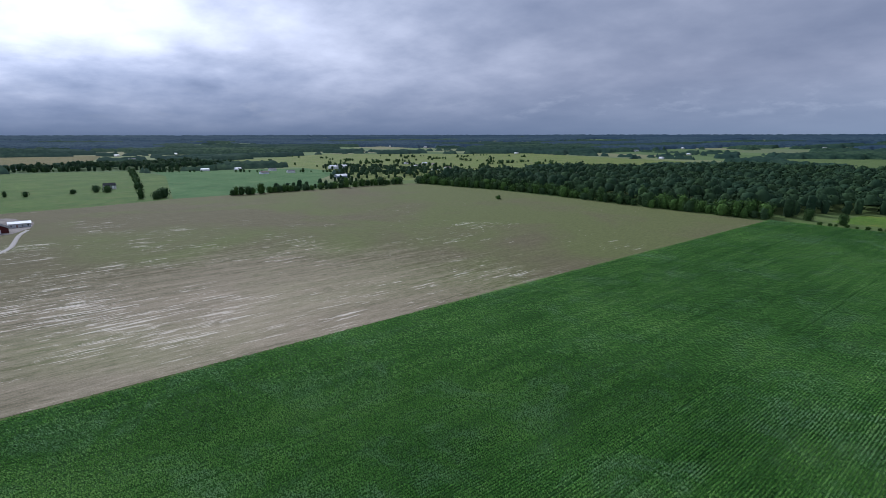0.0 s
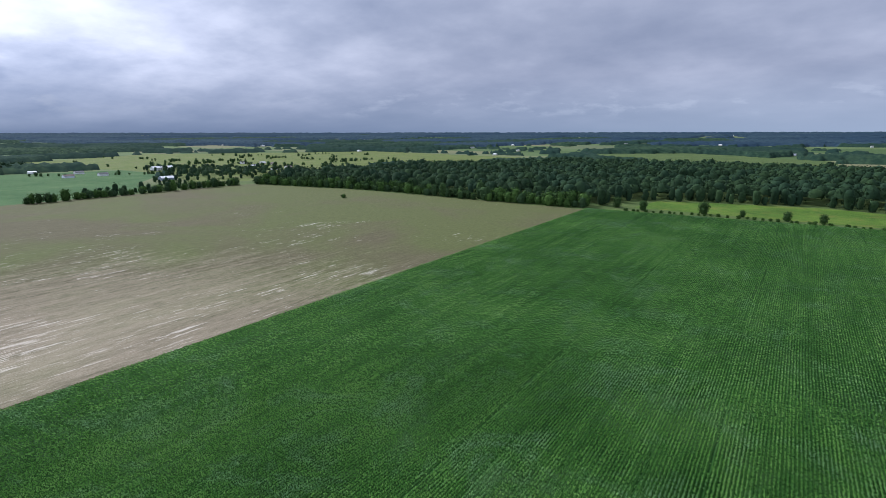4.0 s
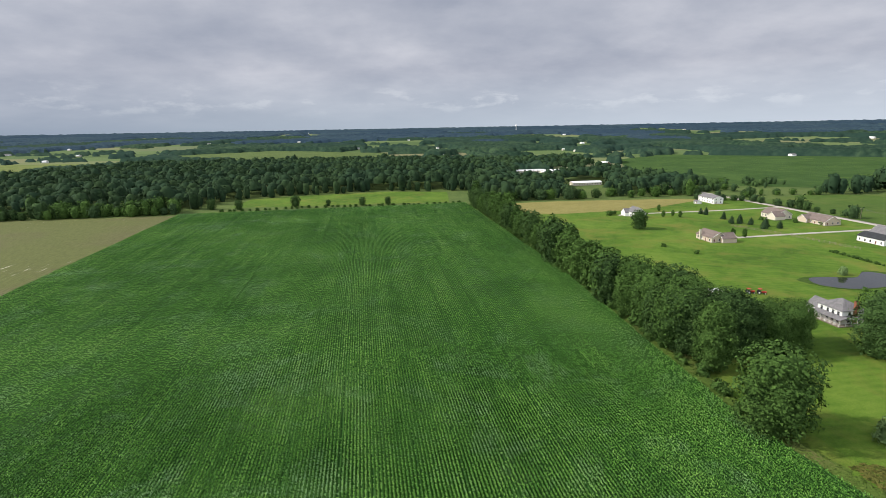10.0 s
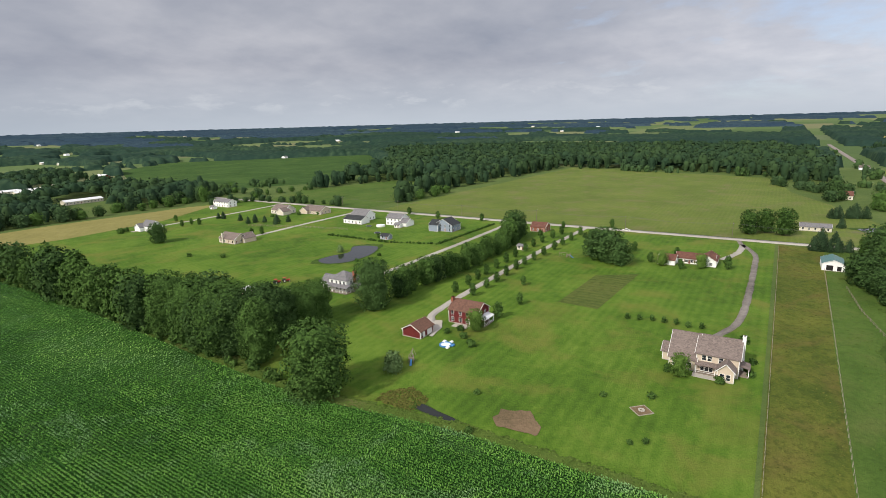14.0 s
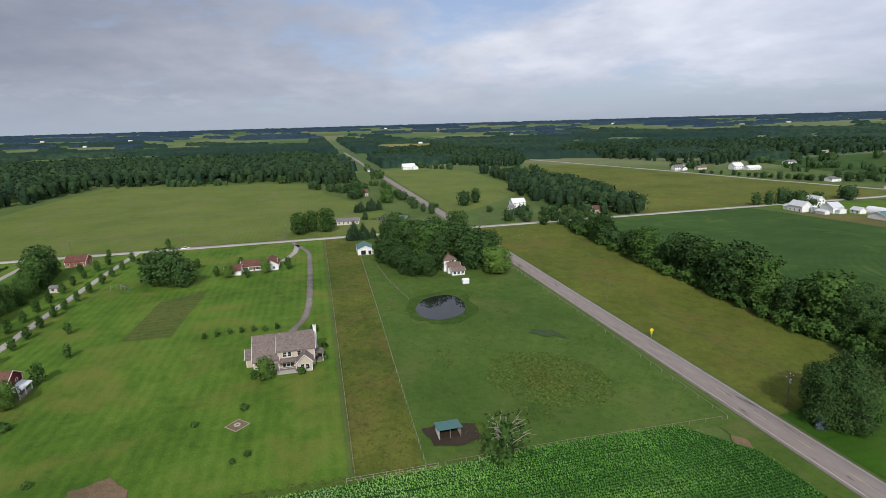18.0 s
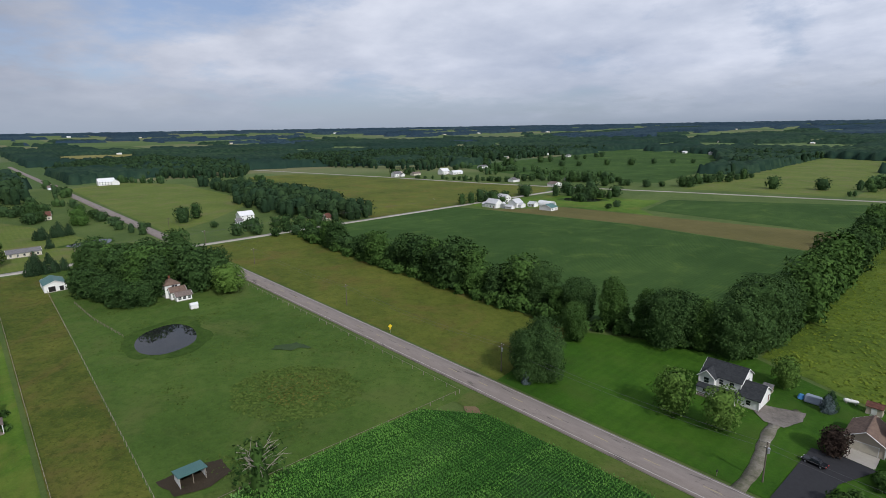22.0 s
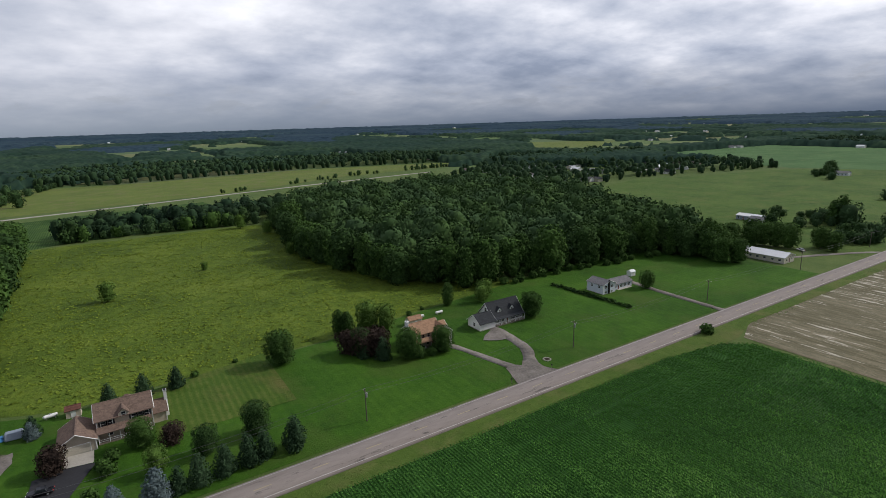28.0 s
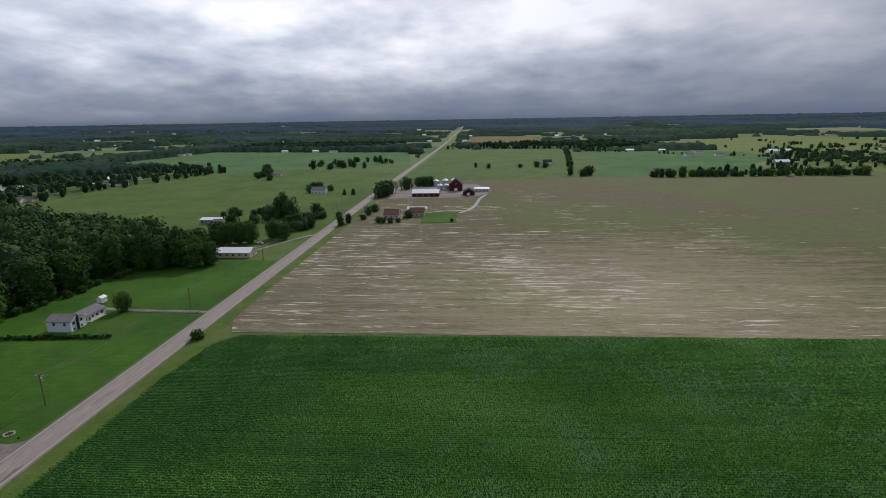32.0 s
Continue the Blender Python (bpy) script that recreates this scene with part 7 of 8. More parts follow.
plain_house("house", "white house with broad taupe roof", -303, -352, 12, 16, 3.4, 3.6, "y", OFFWHITE, ROOF_TAUPE, V2, wing=(6, 7, 8, 8, 3.0, 2.8, "x"))
plain_house("house", "low brown brick house with taupe roof", -315, -325, 12, 20, 2.9, 3.2, "y", BEIGE, ROOF_TAUPE, V2, wing=(4, -7, 9, 8, 2.8, 2.6, "x"))
plain_house("house", "grey-roofed house behind a white garage", -306, -267, 11, 15, 4.4, 3.4, "y", WHITE, ROOF_MID, V2)
plain_house("garage", "long white garage with grey roof", -293, -262, 9, 17, 3.4, 2.2, "y", WHITE, ROOF_GREY, ("x+",), category="garage")
plain_house("house", "white two-storey house with pool deck", -301, -230, 10, 13, 5.2, 2.8, "y", WHITE, ROOF_MID, V2, wing=(2, 9, 9, 7, 3.0, 2.4, "y"))
plain_house("shed", "small white garden shed", -291, -222, 3.5, 4.5, 2.2, 1.2, "y", WHITE, ROOF_MID, ("x+",), category="shed")
plain_house("house", "grey-blue house with dark gabled roof", -298, -186, 11, 14, 4.6, 3.6, "x", GREYBLUE, ROOF_GREY, V2, wing=(3, -6, 10, 7, 4.6, 2.6, "y"))
plain_house("shed", "grey garden shed with dark roof", -257, -206, 4, 6, 2.4, 1.2, "y", GREYBLUE, ROOF_GREY, ("x+",), category="shed")
plain_house("house", "orange brick house behind the belt of trees", -322, -129, 9, 10, 3.2, 2.4, "y", BRICK, ROOF_RED, V2)
plain_house("shed", "pale grey hut by the trees", -268, -118, 3.5, 4.5, 2.3, 0.8, "y", OFFWHITE, ROOF_MID, ("x+",), category="shed")
o = thing("house", "white farmhouse with wrap-around porch and grey hipped roof", "house", -166, -158)
block(o, -5, -5, 4, 5, 5.2, 3.0, "y", WHITE, ROOF_MID, hip=True)
block(o, -4, -11, 3, -5, 3.0, 2.4, "y", WHITE, ROOF_MID)
porch(o, 4, -5, 6.6, 7, 2.6, ROOF_MID, "x+", 7)
porch(o, -5, 5, 4, 7, 2.6, ROOF_MID, "y+", 5)
for u in (-3.4, -0.8, 1.4, 3.6):
    window(o, "x+", u, 4, 3.4)
    window(o, "x+", u, 4, 0.9)
for u in (-3, 1):
    window(o, "y+", u, 5, 3.4)
    window(o, "y+", u, 5, 0.9)
chimney(o, -1, 5.3, 8.6, 1.3, 0.9)
garage_door(o, "x+", -8, 3, 4.6)
o = thing("hut", "small hut with a flat white roof", "shed", -141, -190)
part("wall", box(B(), -2.2, -3.6, 0, 2.2, 3.6, 2.4), TANWALL, o)
part("roof", box(B(), -2.8, -4.2, 2.4, 2.8, 4.2, 2.58, 0.03), ROOF_WHITE, o)
door(o, "x+", 0, 2.2)
plain_house("house", "low grey house at the crossroads", -392, 22, 9, 16, 2.7, 1.6, "y", OFFWHITE, ROOF_MID, V2)
plain_house("house", "tan house among trees beyond the crossroads", -548, 46, 10, 14, 3.6, 3.0, "y", OFFWHITE, ROOF_RED, V2)
plain_house("house", "white gabled house on the pale field", -850, 150, 12, 20, 5, 4.5, "y", WHITE, ROOF_WHITE, V2, wing=(4, 10, 10, 9, 4, 3.2, "x"))
plain_house("house", "white house behind the lane trees", -416, 165, 9, 11, 4.6, 2.8, "y", WHITE, ROOF_WHITE, V2)
plain_house("shed", "narrow white tower-like shed", -386, 148, 4, 4, 5.5, 1.6, "y", PALEBLUE, ROOF_MID, ("x+", "y-"), category="shed")
plain_house("house", "brown cottage hidden in trees", -366, 212, 8, 10, 3, 2.6, "y", BEIGE, ROOF_RED, ("x+", "y-"))

# white farm in the soy fields
VF = ("y-", "x+")
plain_house("barn", "large white barn with grey roof", -314, 347, 12, 9, 4.4, 3.2, "x", WHITE, ROOF_PALE, ("y-",), wing=(-8, -1, 5, 6, 2.6, 1.4, "x"), category="barn")
plain_house("house", "white farmhouse with grey roofs", -330, 378, 11, 8, 4.8, 2.8, "x", WHITE, ROOF_PALE, ("x+",))
plain_house("barn", "white gabled barn with lean-to", -301, 361, 10, 9, 4.4, 3.0, "y", WHITE, ROOF_PALE, ("x+",), wing=(6, 1, 4, 6, 2.8, 1.4, "x"), category="barn")
plain_house("shed", "low white shed with pink-grey roof", -298, 350, 7, 4.5, 2.2, 1.2, "x", WHITE, ROOF_PALE, (), category="shed")
plain_house("barn", "white machine shed with teal roof", -269, 366, 12, 9, 3.0, 2.2, "y", WHITE, ROOF_TEAL, ("x+",), category="barn")
plain_house("shed", "small white gabled shed", -291, 373, 7, 6, 2.8, 1.8, "x", WHITE, ROOF_PALE, ("y-",), category="shed")


def arch_barn(x, y, w, d, label):
    o = thing("arch_barn", label, "barn", x, y)
    bm = B()
    n = 14
    rings = []
    for xx in (-w / 2, w / 2):
        rings.append([bm.verts.new((xx, math.cos(math.pi * i / n) * d / 2, math.sin(math.pi * i / n) * d * 0.48)) for i in range(n + 1)])
    for i in range(n):
        bm.faces.new((rings[0][i], rings[1][i], rings[1][i + 1], rings[0][i + 1]))
    bm.faces.new(rings[0])
    bm.faces.new(rings[1])
    bmesh.ops.recalc_face_normals(bm, faces=bm.faces[:])
    part("shell", bm, ROOF_WHITE, o)
    part("door", box(B(), w / 2, -2.2, 0, w / 2 + 0.06, 2.2, 3.4), STEEL, o)


arch_barn(-286, 386, 15, 9, "white arched machine barn")


def grain_bin(x, y, r, h, label, group=""):
    o = thing("grain_bin", label, "silo", x, y, group=group)
    bm = rod(B(), (0, 0, 0), (0, 0, h), r, r, 20)
    part("drum", bm, STEEL, o)
    bm = rod(B(), (0, 0, h), (0, 0, h + r * 0.55), r * 1.04, r * 0.12, 20)
    part("roof", bm, ROOF_WHITE, o, "pale conical cap")
    part("hatch", rod(B(), (0, 0, h + r * 0.5), (0, 0, h + r * 0.55 + 0.5), 0.35, 0.35, 8), STEEL, o)
    bm = B()
    for k in (-0.2, 0.2):
        rod(bm, (-r - 0.08, k, 0), (-r - 0.08, k, h), 0.03, 0.03, 4)
    part("ladder", bm, STEEL, o)


grain_bin(-305, 350, 2.0, 4.2, "short white feed bin beside the barn")
for gx, gy, gr, gh in ((541, 36.5, 2.9, 5.2), (542, 30, 2.9, 5.2), (542, 23.5, 2.9, 5.2), (578, 33, 3.6, 6.2), (578, 24, 3.6, 6.2), (575, 43, 3.4, 6.0)):
    grain_bin(gx, gy, gr, gh, "galvanised grain bin with a pale conical roof", "grain bins of the farm")
o = thing("barn", "long dark red barn with a bright white roof", "barn", 500, 47)
block(o, -7, -12.5, 7, 12.5, 3.6, 2.6, "y", DARKRED, ROOF_WHITE, trim=False)
for u in (-8, -3, 3, 8):
    window(o, "x-", u, -7, 1.2, 1.2, 1.0)
# dark panel standing in for the shaded inside of the barn
door(o, "x-", 0.2, -7, 3.0, 2.8, DARK, "open_door")
o = thing("barn", "tall dark red gabled barn", "barn", 540, 20)
block(o, -8, -6.5, 8, 6.5, 6.8, 5.6, "x", DARKRED, ROOF_GREY, trim=False)
window(o, "x-", 0, -8, 7.0, 1.0, 1.2)
door(o, "x-", 0, -8, 3.0, 3.0, TRIM, "barn_door")
o = thing("barn", "lower dark red barn with sheds", "barn", 505, 7)
block(o, -6, -6, 6, 5, 3.6, 2.8, "x", DARKRED, ROOF_GREY, trim=False)
door(o, "x-", 0, -6, 2.6, 2.6, TRIM, "barn_door")
plain_house("shed", "open machine shed with white roof", 528, -6, 8, 14, 3.2, 1.2, "y", STEEL, ROOF_WHITE, ("x-",), category="shed")
plain_house("house", "brown farmhouse behind dark shrubs", 385, 62, 10, 11, 3.4, 3.0, "y", TANWALL, ROOF_RUST, ("x-", "y-"))
plain_house("house", "tan farmhouse with a red-brown roof", 393, 44, 9, 11, 3.4, 2.8, "y", BEIGE, ROOF_RUST, ("x-", "y-"))
plain_house("shed", "low shed with pale roof", 412, 46, 6, 15, 2.6, 1.2, "y", OFFWHITE, ROOF_WHITE, ("x-",), category="shed")
plain_house("shed", "pale hut beside the road", 412, 86, 4, 6, 2.4, 1.2, "y", OFFWHITE, ROOF_MID, ("x-",), category="shed")
plain_house("house", "grey-blue house beyond the pasture", 527, 158, 10, 14, 3.4, 3.0, "y", PALEBLUE, ROOF_MID, ("x-", "y-"))
plain_house("house", "low pale house in the far pasture", 704, 270, 9, 18, 3, 2, "y", PALEBLUE, ROOF_MID, ("x-", "y-"))
plain_house("shed", "open-sided shed with a white slatted roof", 368, 190, 8, 16, 3, 1.0, "y", GREYBLUE, ROOF_WHITE, ("x-", "y-"), category="shed")
plain_house("house", "bluish bungalow among trees", 356, 178, 8, 11, 3.0, 2.0, "y", PALEBLUE, ROOF_MID, ("x-", "y-"))
plain_house("house", "white house on the far pasture", 833, -110, 9, 14, 5, 3, "y", WHITE, ROOF_GREY, ("x-", "y-"))
plain_house("barn", "white-roofed barn in the pasture", 800, -440, 12, 20, 4, 2.5, "y", GREYBLUE, ROOF_WHITE, ("x-",), category="barn")
plain_house("barn", "white dairy barn far off", 1030, -560, 14, 40, 5, 3, "y", WHITE, ROOF_WHITE, ("x-",), category="barn")
for hx, hy, hw, hd in ((-252, -800, 46, 12), (-290, -790, 40, 11), (-262, -608, 36, 11), (-275, -770, 30, 10)):
    plain_house("long_shed", "long low shed with a white roof in the wood", hx, hy, hw, hd, 3.2, 1.6, "x", OFFWHITE, ROOF_WHITE, ("y+",), category="shed")
plain_house("barn", "red barn with a pale roof by the soy field", -408, -868, 14, 24, 5, 4, "y", REDWALL, ROOF_WHITE, ("x+", "y+"), category="barn")
rh_ = random.Random(31)
for k in range(110):
    a = rh_.uniform(0, 6.283)
    q = rh_.uniform(620, 1350)
    hx, hy = math.cos(a) * q, math.sin(a) * q
    spots = ((480, 520), (600, 480), (560, 600), (520, 560), (640, 560), (-380, 545), (900, -700), (720, -880), (1000, -420), (700, 500), (1050, -760))
    if k >= 46:
        hx, hy = rh_.uniform(430, 780), rh_.uniform(430, 660)
    elif k < 33:
        hx, hy = spots[k % 11][0] + rh_.uniform(-70, 70), spots[k % 11][1] + rh_.uniform(-50, 50)
    plain_house("far_house", "small pale house far off among trees", hx, hy, rh_.uniform(8, 11), rh_.uniform(10, 16), 3.2, 2.2, rh_.choice("xy"), rh_.choice([WHITE, OFFWHITE, PALEBLUE]), rh_.choice([ROOF_MID, ROOF_GREY, ROOF_WHITE, ROOF_TAUPE]), ("x+", "x-", "y-", "y+")[k % 4:k % 4 + 1])


plain_house("house", "white farmhouse among trees on the far lane", -628, 480, 9, 13, 4.6, 2.8, "y", WHITE, ROOF_MID, ("x+", "y-"), wing=(5, 6, 7, 7, 3, 2, "x"))
plain_house("shed", "grey-roofed shed beside the far lane", -622, 512, 8, 14, 3.0, 2.0, "y", OFFWHITE, ROOF_TAUPE, ("y-",), category="shed")
plain_house("barn", "tall white barn on the far lane", -599, 548, 11, 14, 5.5, 3.6, "y", WHITE, ROOF_WHITE, ("x+",), category="barn")
plain_house("barn", "low white barn with a long roof", -586, 562, 9, 20, 3.2, 2.4, "y", WHITE, ROOF_WHITE, ("x+",), category="barn")


# ---- homesteads in the far clearings ----
for k, (hx, hy) in enumerate(CLEARINGS):
    big = 0.9 + max(0.0, math.hypot(hx, hy) - 1000) / 6000
    plain_house("far_house" if k % 3 else "far_barn", "small white house at a distant wood's edge" if k % 3 else "long white barn far off at a wood's edge", hx, hy,
                rh_.uniform(8, 11) * big, rh_.uniform(11, 16) * big * (1 if k % 3 else 1.3), 3.6 * big, 2.0 * big, "y" if abs(hx) > abs(hy) else "x", rh_.choice([WHITE, WHITE, OFFWHITE]),
                rh_.choice([ROOF_WHITE, ROOF_WHITE, ROOF_MID]), (), category="house" if k % 3 else "barn")
# ---- poles, wires, fences, small things ----
def utility_pole(x, y, h=9.0, along="x", transformer=False):
    o = thing("utility_pole", "weathered wooden utility pole with crossarm", "pole", x, y, 0 if along == "x" else 90, "power line")
    part("pole", rod(B(), (0, 0, -0.3), (0, 0, h), 0.17, 0.11, 8), POLE_WOOD, o)
    part("crossarm", box(B(), -0.06, -1.1, h - 0.75, 0.06, 1.1, h - 0.6), POLE_WOOD, o)
    for y in (-1.0, 0.0, 1.0):
        part("insulator", rod(B(), (0, y, h - 0.62 if y else h), (0, y, (h - 0.62 if y else h) + 0.22), 0.06, 0.04, 6), TRIM, o)
    if transformer:
        part("transformer", rod(B(), (0.32, 0, h - 2.3), (0.32, 0, h - 1.2), 0.28, 0.28, 10), STEEL, o, "grey transformer can")


POLES = [(-420, 109.5), (-345, 110), (-272, 110.5), (-178, 108.5), (-95, 108.5), (-26, 108.5), (45, 109.5), (117, 111), (190, 111.5), (262, 111), (335, 110.5), (427, 110), (500, 109)]
for i, (x, y) in enumerate(POLES):
    utility_pole(x, y, 9.0 if i % 2 else 8.6, "x", i in (4, 5, 6, 7))
CROSS = [(-352, y) for y in (-330, -268, -206, -144, -82, -20, 42, 170, 240, 310)]
for x, y in CROSS:
    utility_pole(x, y, 8.6, "y")


def wires(pts, h, along):
    v, q, r = [], [], 0.028
    for s in (-1.0, 1.0):
        for (x0, y0), (x1, y1) in zip(pts, pts[1:]):
            for k in range(12):
                seg = []
                for t in (k / 12, (k + 1) / 12):
                    sag = -1.5 * 4 * t * (1 - t)
                    p = (x0 + (x1 - x0) * t + (s if along == "y" else 0), y0 + (y1 - y0) * t + (s if along == "x" else 0), h + sag)
                    a = (0, r, 0) if along == "x" else (r, 0, 0)
                    seg += [(p[0] - a[0], p[1] - a[1], p[2]), (p[0], p[1], p[2] + r * 1.6), (p[0] + a[0], p[1] + a[1], p[2])]
                b = len(v)
                v += seg
                q += [(b, b + 1, b + 4, b + 3), (b + 1, b + 2, b + 5, b + 4), (b + 2, b, b + 3, b + 5)]
    tagged(new("power_cable", mesh_of("power_cable", v, q, mat=WIRE)), "sagging power cables between wooden poles", "cable")


wires(POLES, 8.2, "x")
wires(CROSS, 8.0, "y")


def fence(pts, step, h, label, rails=2, mat=None, thick=0.07):
    """Posts and rails along a line."""
    o = thing("fence", label, "fence", *pts[0])
    bx, by = pts[0]
    mat = mat or TIMBER
    post = bpy.data.meshes.new("post")
    bm = box(B(), -thick, -thick, -0.1, thick, thick, h, 0.015)
    bm.to_mesh(post)
    bm.free()
    post.materials.append(mat)
    for (x0, y0), (x1, y1) in zip(pts, pts[1:]):
        d = math.hypot(x1 - x0, y1 - y0)
        n = max(1, round(d / step))
        a = math.degrees(math.atan2(y1 - y0, x1 - x0))
        for i in range(n + 1):
            t = i / n
            part("post", post, None, o, at=pose(x0 + (x1 - x0) * t - bx, y0 + (y1 - y0) * t - by, 0, rnd.uniform(-2, 2), rnd.uniform(-2, 2), a))
        for k in range(rails):
            z = h * (0.92 - 0.42 * k)
            part("rail", box(B(), 0, -0.02, z - 0.04, d, 0.02, z + 0.04), mat, o, at=pose(x0 - bx, y0 - by, 0, 0, 0, a))


PALE_WOOD = paint("bleached fence wood", (0.30, 0.265, 0.21), 0.9, 0.35, 4.0)
fence([(-96, 3.3), (-335, 3.8)], 3.0, 1.3, "long bleached post and rail fence beside the paddock", 1, PALE_WOOD, 0.05)
fence([(-96, 18), (-147, 19), (-206, 20.3), (-303, 22)], 3.0, 1.3, "bleached post and rail paddock fence", 1, PALE_WOOD, 0.05)
fence([(-95.4, 1.5), (-95.2, 20.5)], 2.6, 1.3, "short wooden fence at the paddock end", 3, PALE_WOOD)
fence([(-95.5, 22), (-95.5, 50), (-94, 89)], 4.5, 1.2, "wire fence posts at the maize edge", 1, TIMBER)
fence([(-94, 90.5), (-160, 91.5), (-235, 91.5)], 5.0, 1.2, "wooden pasture fence along the road", 1, PALE_WOOD)
fence([(-205, 34), (-232, 30), (-262, 28)], 3.5, 1.2, "old rail fence behind the pond", 2, TIMBER)
fence([(-250, -330), (-262, -290), (-270, -250)], 3.5, 1.3, "dark board fence round a back garden", 3, TIMBER)
row("bush", [(-250, -250), (-249, -200), (-258, -168), (-330, -166)], 2.3, 0.6, 0.25, "clipped hedge round a garden")


def car(x, y, rz, paintwork, label):
    """A parked saloon: lower body, cabin, glass, wheels with rims, lamps."""
    o = thing("car", label, "car", x, y, rz, z=0.2)
    bm = box(B(), -2.3, -0.88, 0.28, 2.3, 0.88, 0.85, 0.16)
    part("body", bm, paintwork, o)
    bm = box(B(), -1.35, -0.76, 0.84, 0.95, 0.76, 1.42, 0.1)
    for v in bm.verts:
        if v.co.z > 1.2:
            v.co.x = v.co.x * 0.72 - 0.1
            v.co.y *= 0.86
    part("cabin", bm, GLASS, o, "dark tinted glass")
    part("roof", box(B(), -1.05, -0.64, 1.40, 0.55, 0.64, 1.46, 0.02), paintwork, o)
    for sx in (-1.4, 1.4):
        for sy in (-0.86, 0.86):
            w = part("wheel", rod(B(), (sx, sy - 0.1, 0.32), (sx, sy + 0.1, 0.32), 0.32, 0.32, 14), RUBBER, o)
            part("rim", rod(B(), (sx, sy - 0.12, 0.32), (sx, sy + 0.12, 0.32), 0.19, 0.19, 10), STEEL, w)
    for sy in (-0.6, 0.6):
        part("headlight", box(B(), 2.24, sy - 0.2, 0.6, 2.33, sy + 0.2, 0.74), TRIM, o)
        part("tail_light", box(B(), -2.33, sy - 0.2, 0.62, -2.24, sy + 0.2, 0.76), RED, o)


car(-20.5, 122.3, 172, BLACK, "black saloon car parked on the asphalt drive")
car(-343, -79, 90, TRIM, "white saloon car on the gravel road")
car(-231, -141.5, 175, BLACK, "dark car on the tree-lined drive")


def tractor(x, y, rz, label):
    """A small farm tractor: hood, cab, big rear and small front wheels."""
    o = thing("tractor", label, "tractor", x, y, rz)
    part("hood", box(B(), 0.1, -0.45, 0.7, 1.9, 0.45, 1.35, 0.12), RED, o)
    part("chassis", box(B(), -1.2, -0.35, 0.5, 1.7, 0.35, 0.75, 0.04), RUBBER, o)
    part("seat", box(B(), -0.8, -0.3, 1.1, -0.3, 0.3, 1.5, 0.08), BLACK, o)
    part("canopy", box(B(), -1.3, -0.75, 2.2, 0.2, 0.75, 2.3, 0.04), RED, o)
    for px in (-1.2, 0.1):
        for py in (-0.65, 0.65):
            part("post", rod(B(), (px, py, 0.9), (px, py, 2.2), 0.035, 0.035, 6), RUBBER, o)
    for wx, r, wy in ((-0.8, 0.75, 0.8), (1.4, 0.45, 0.65)):
        for sy in (-1, 1):
            w = part("wheel", rod(B(), (wx, sy * wy - 0.18, r), (wx, sy * wy + 0.18, r), r, r, 16), RUBBER, o)
            part("rim", rod(B(), (wx, sy * wy - 0.2, r), (wx, sy * wy + 0.2, r), r * 0.5, r * 0.5, 10), TRIM, w)


tractor(-161, -190, 150, "red farm tractor parked on the gravel drive")
tractor(-157, -191.5, 170, "red farm tractor with a canopy beside the drive")
car(300, 128, 60, TRIM, "white car parked behind the long shed")


def tank(x, y, rz):
    o = thing("propane_tank", "white propane tank on short legs", "tank", x, y, rz)
    bm = rod(B(), (-1.3, 0, 0.85), (1.3, 0, 0.85), 0.48, 0.48, 14)
    rod(bm, (-1.6, 0, 0.85), (-1.3, 0, 0.85), 0.2, 0.48, 14)
    rod(bm, (1.3, 0, 0.85), (1.6, 0, 0.85), 0.48, 0.2, 14)
    part("vessel", bm, TRIM, o)
    for k in (-0.9, 0.9):
        part("leg", box(B(), k - 0.1, -0.3, 0, k + 0.1, 0.3, 0.5), CONCRETE, o)
    part("valve_dome", rod(B(), (0, 0, 1.3), (0, 0, 1.5), 0.18, 0.14, 8), STEEL, o)


for p in ((-21, 157.5, 10), (91, 163, 0), (99, 162.5, 0), (-288, -66, 40)):
    tank(*p)


def hut(x, y, w, d, h, wall, roof, label, axis="x"):
    o = thing("garden_shed", label, "shed", x, y)
    block(o, -w / 2, -d / 2, w / 2, d / 2, h, d * 0.25, axis, wall, roof, trim=False, over=0.2)
    door(o, "y-", 0, -d / 2, 0.9, 1.7, TRIM)


hut(-16, 156, 3.2, 2.6, 2.1, TANWALL, ROOF_RED, "small tan garden shed with red roof")
hut(86, 159, 5.0, 3.4, 2.3, OFFWHITE, ROOF_ORANGE, "garden shed with rust-coloured roof")
hut(196, 152, 3.0, 2.4, 2.1, WHITE, ROOF_WHITE, "small white garden shed")
hut(-37.5, 150, 2.0, 2.0, 1.6, TIMBER, ROOF_MID, "little wooden playhouse behind the house")

o = thing("tarpaulin_heap", "covered heap under blue and grey tarpaulins", "cover", -28.5, 152)
for tn, tm, a in (("blue_cover", BLUE, (-2.6, -1.2, -1.2, 1.0, 1.2)), ("grey_cover", GREYBLUE, (-1.1, -1.6, 2.6, 1.6, 1.7))):
    bm = box(B(), a[0], a[1], 0, a[2], a[3], a[4], 0.3)
    for v in bm.verts:
        if v.co.z > 0.6:
            v.co.y *= 0.6
    part(tn, bm, tm, o)


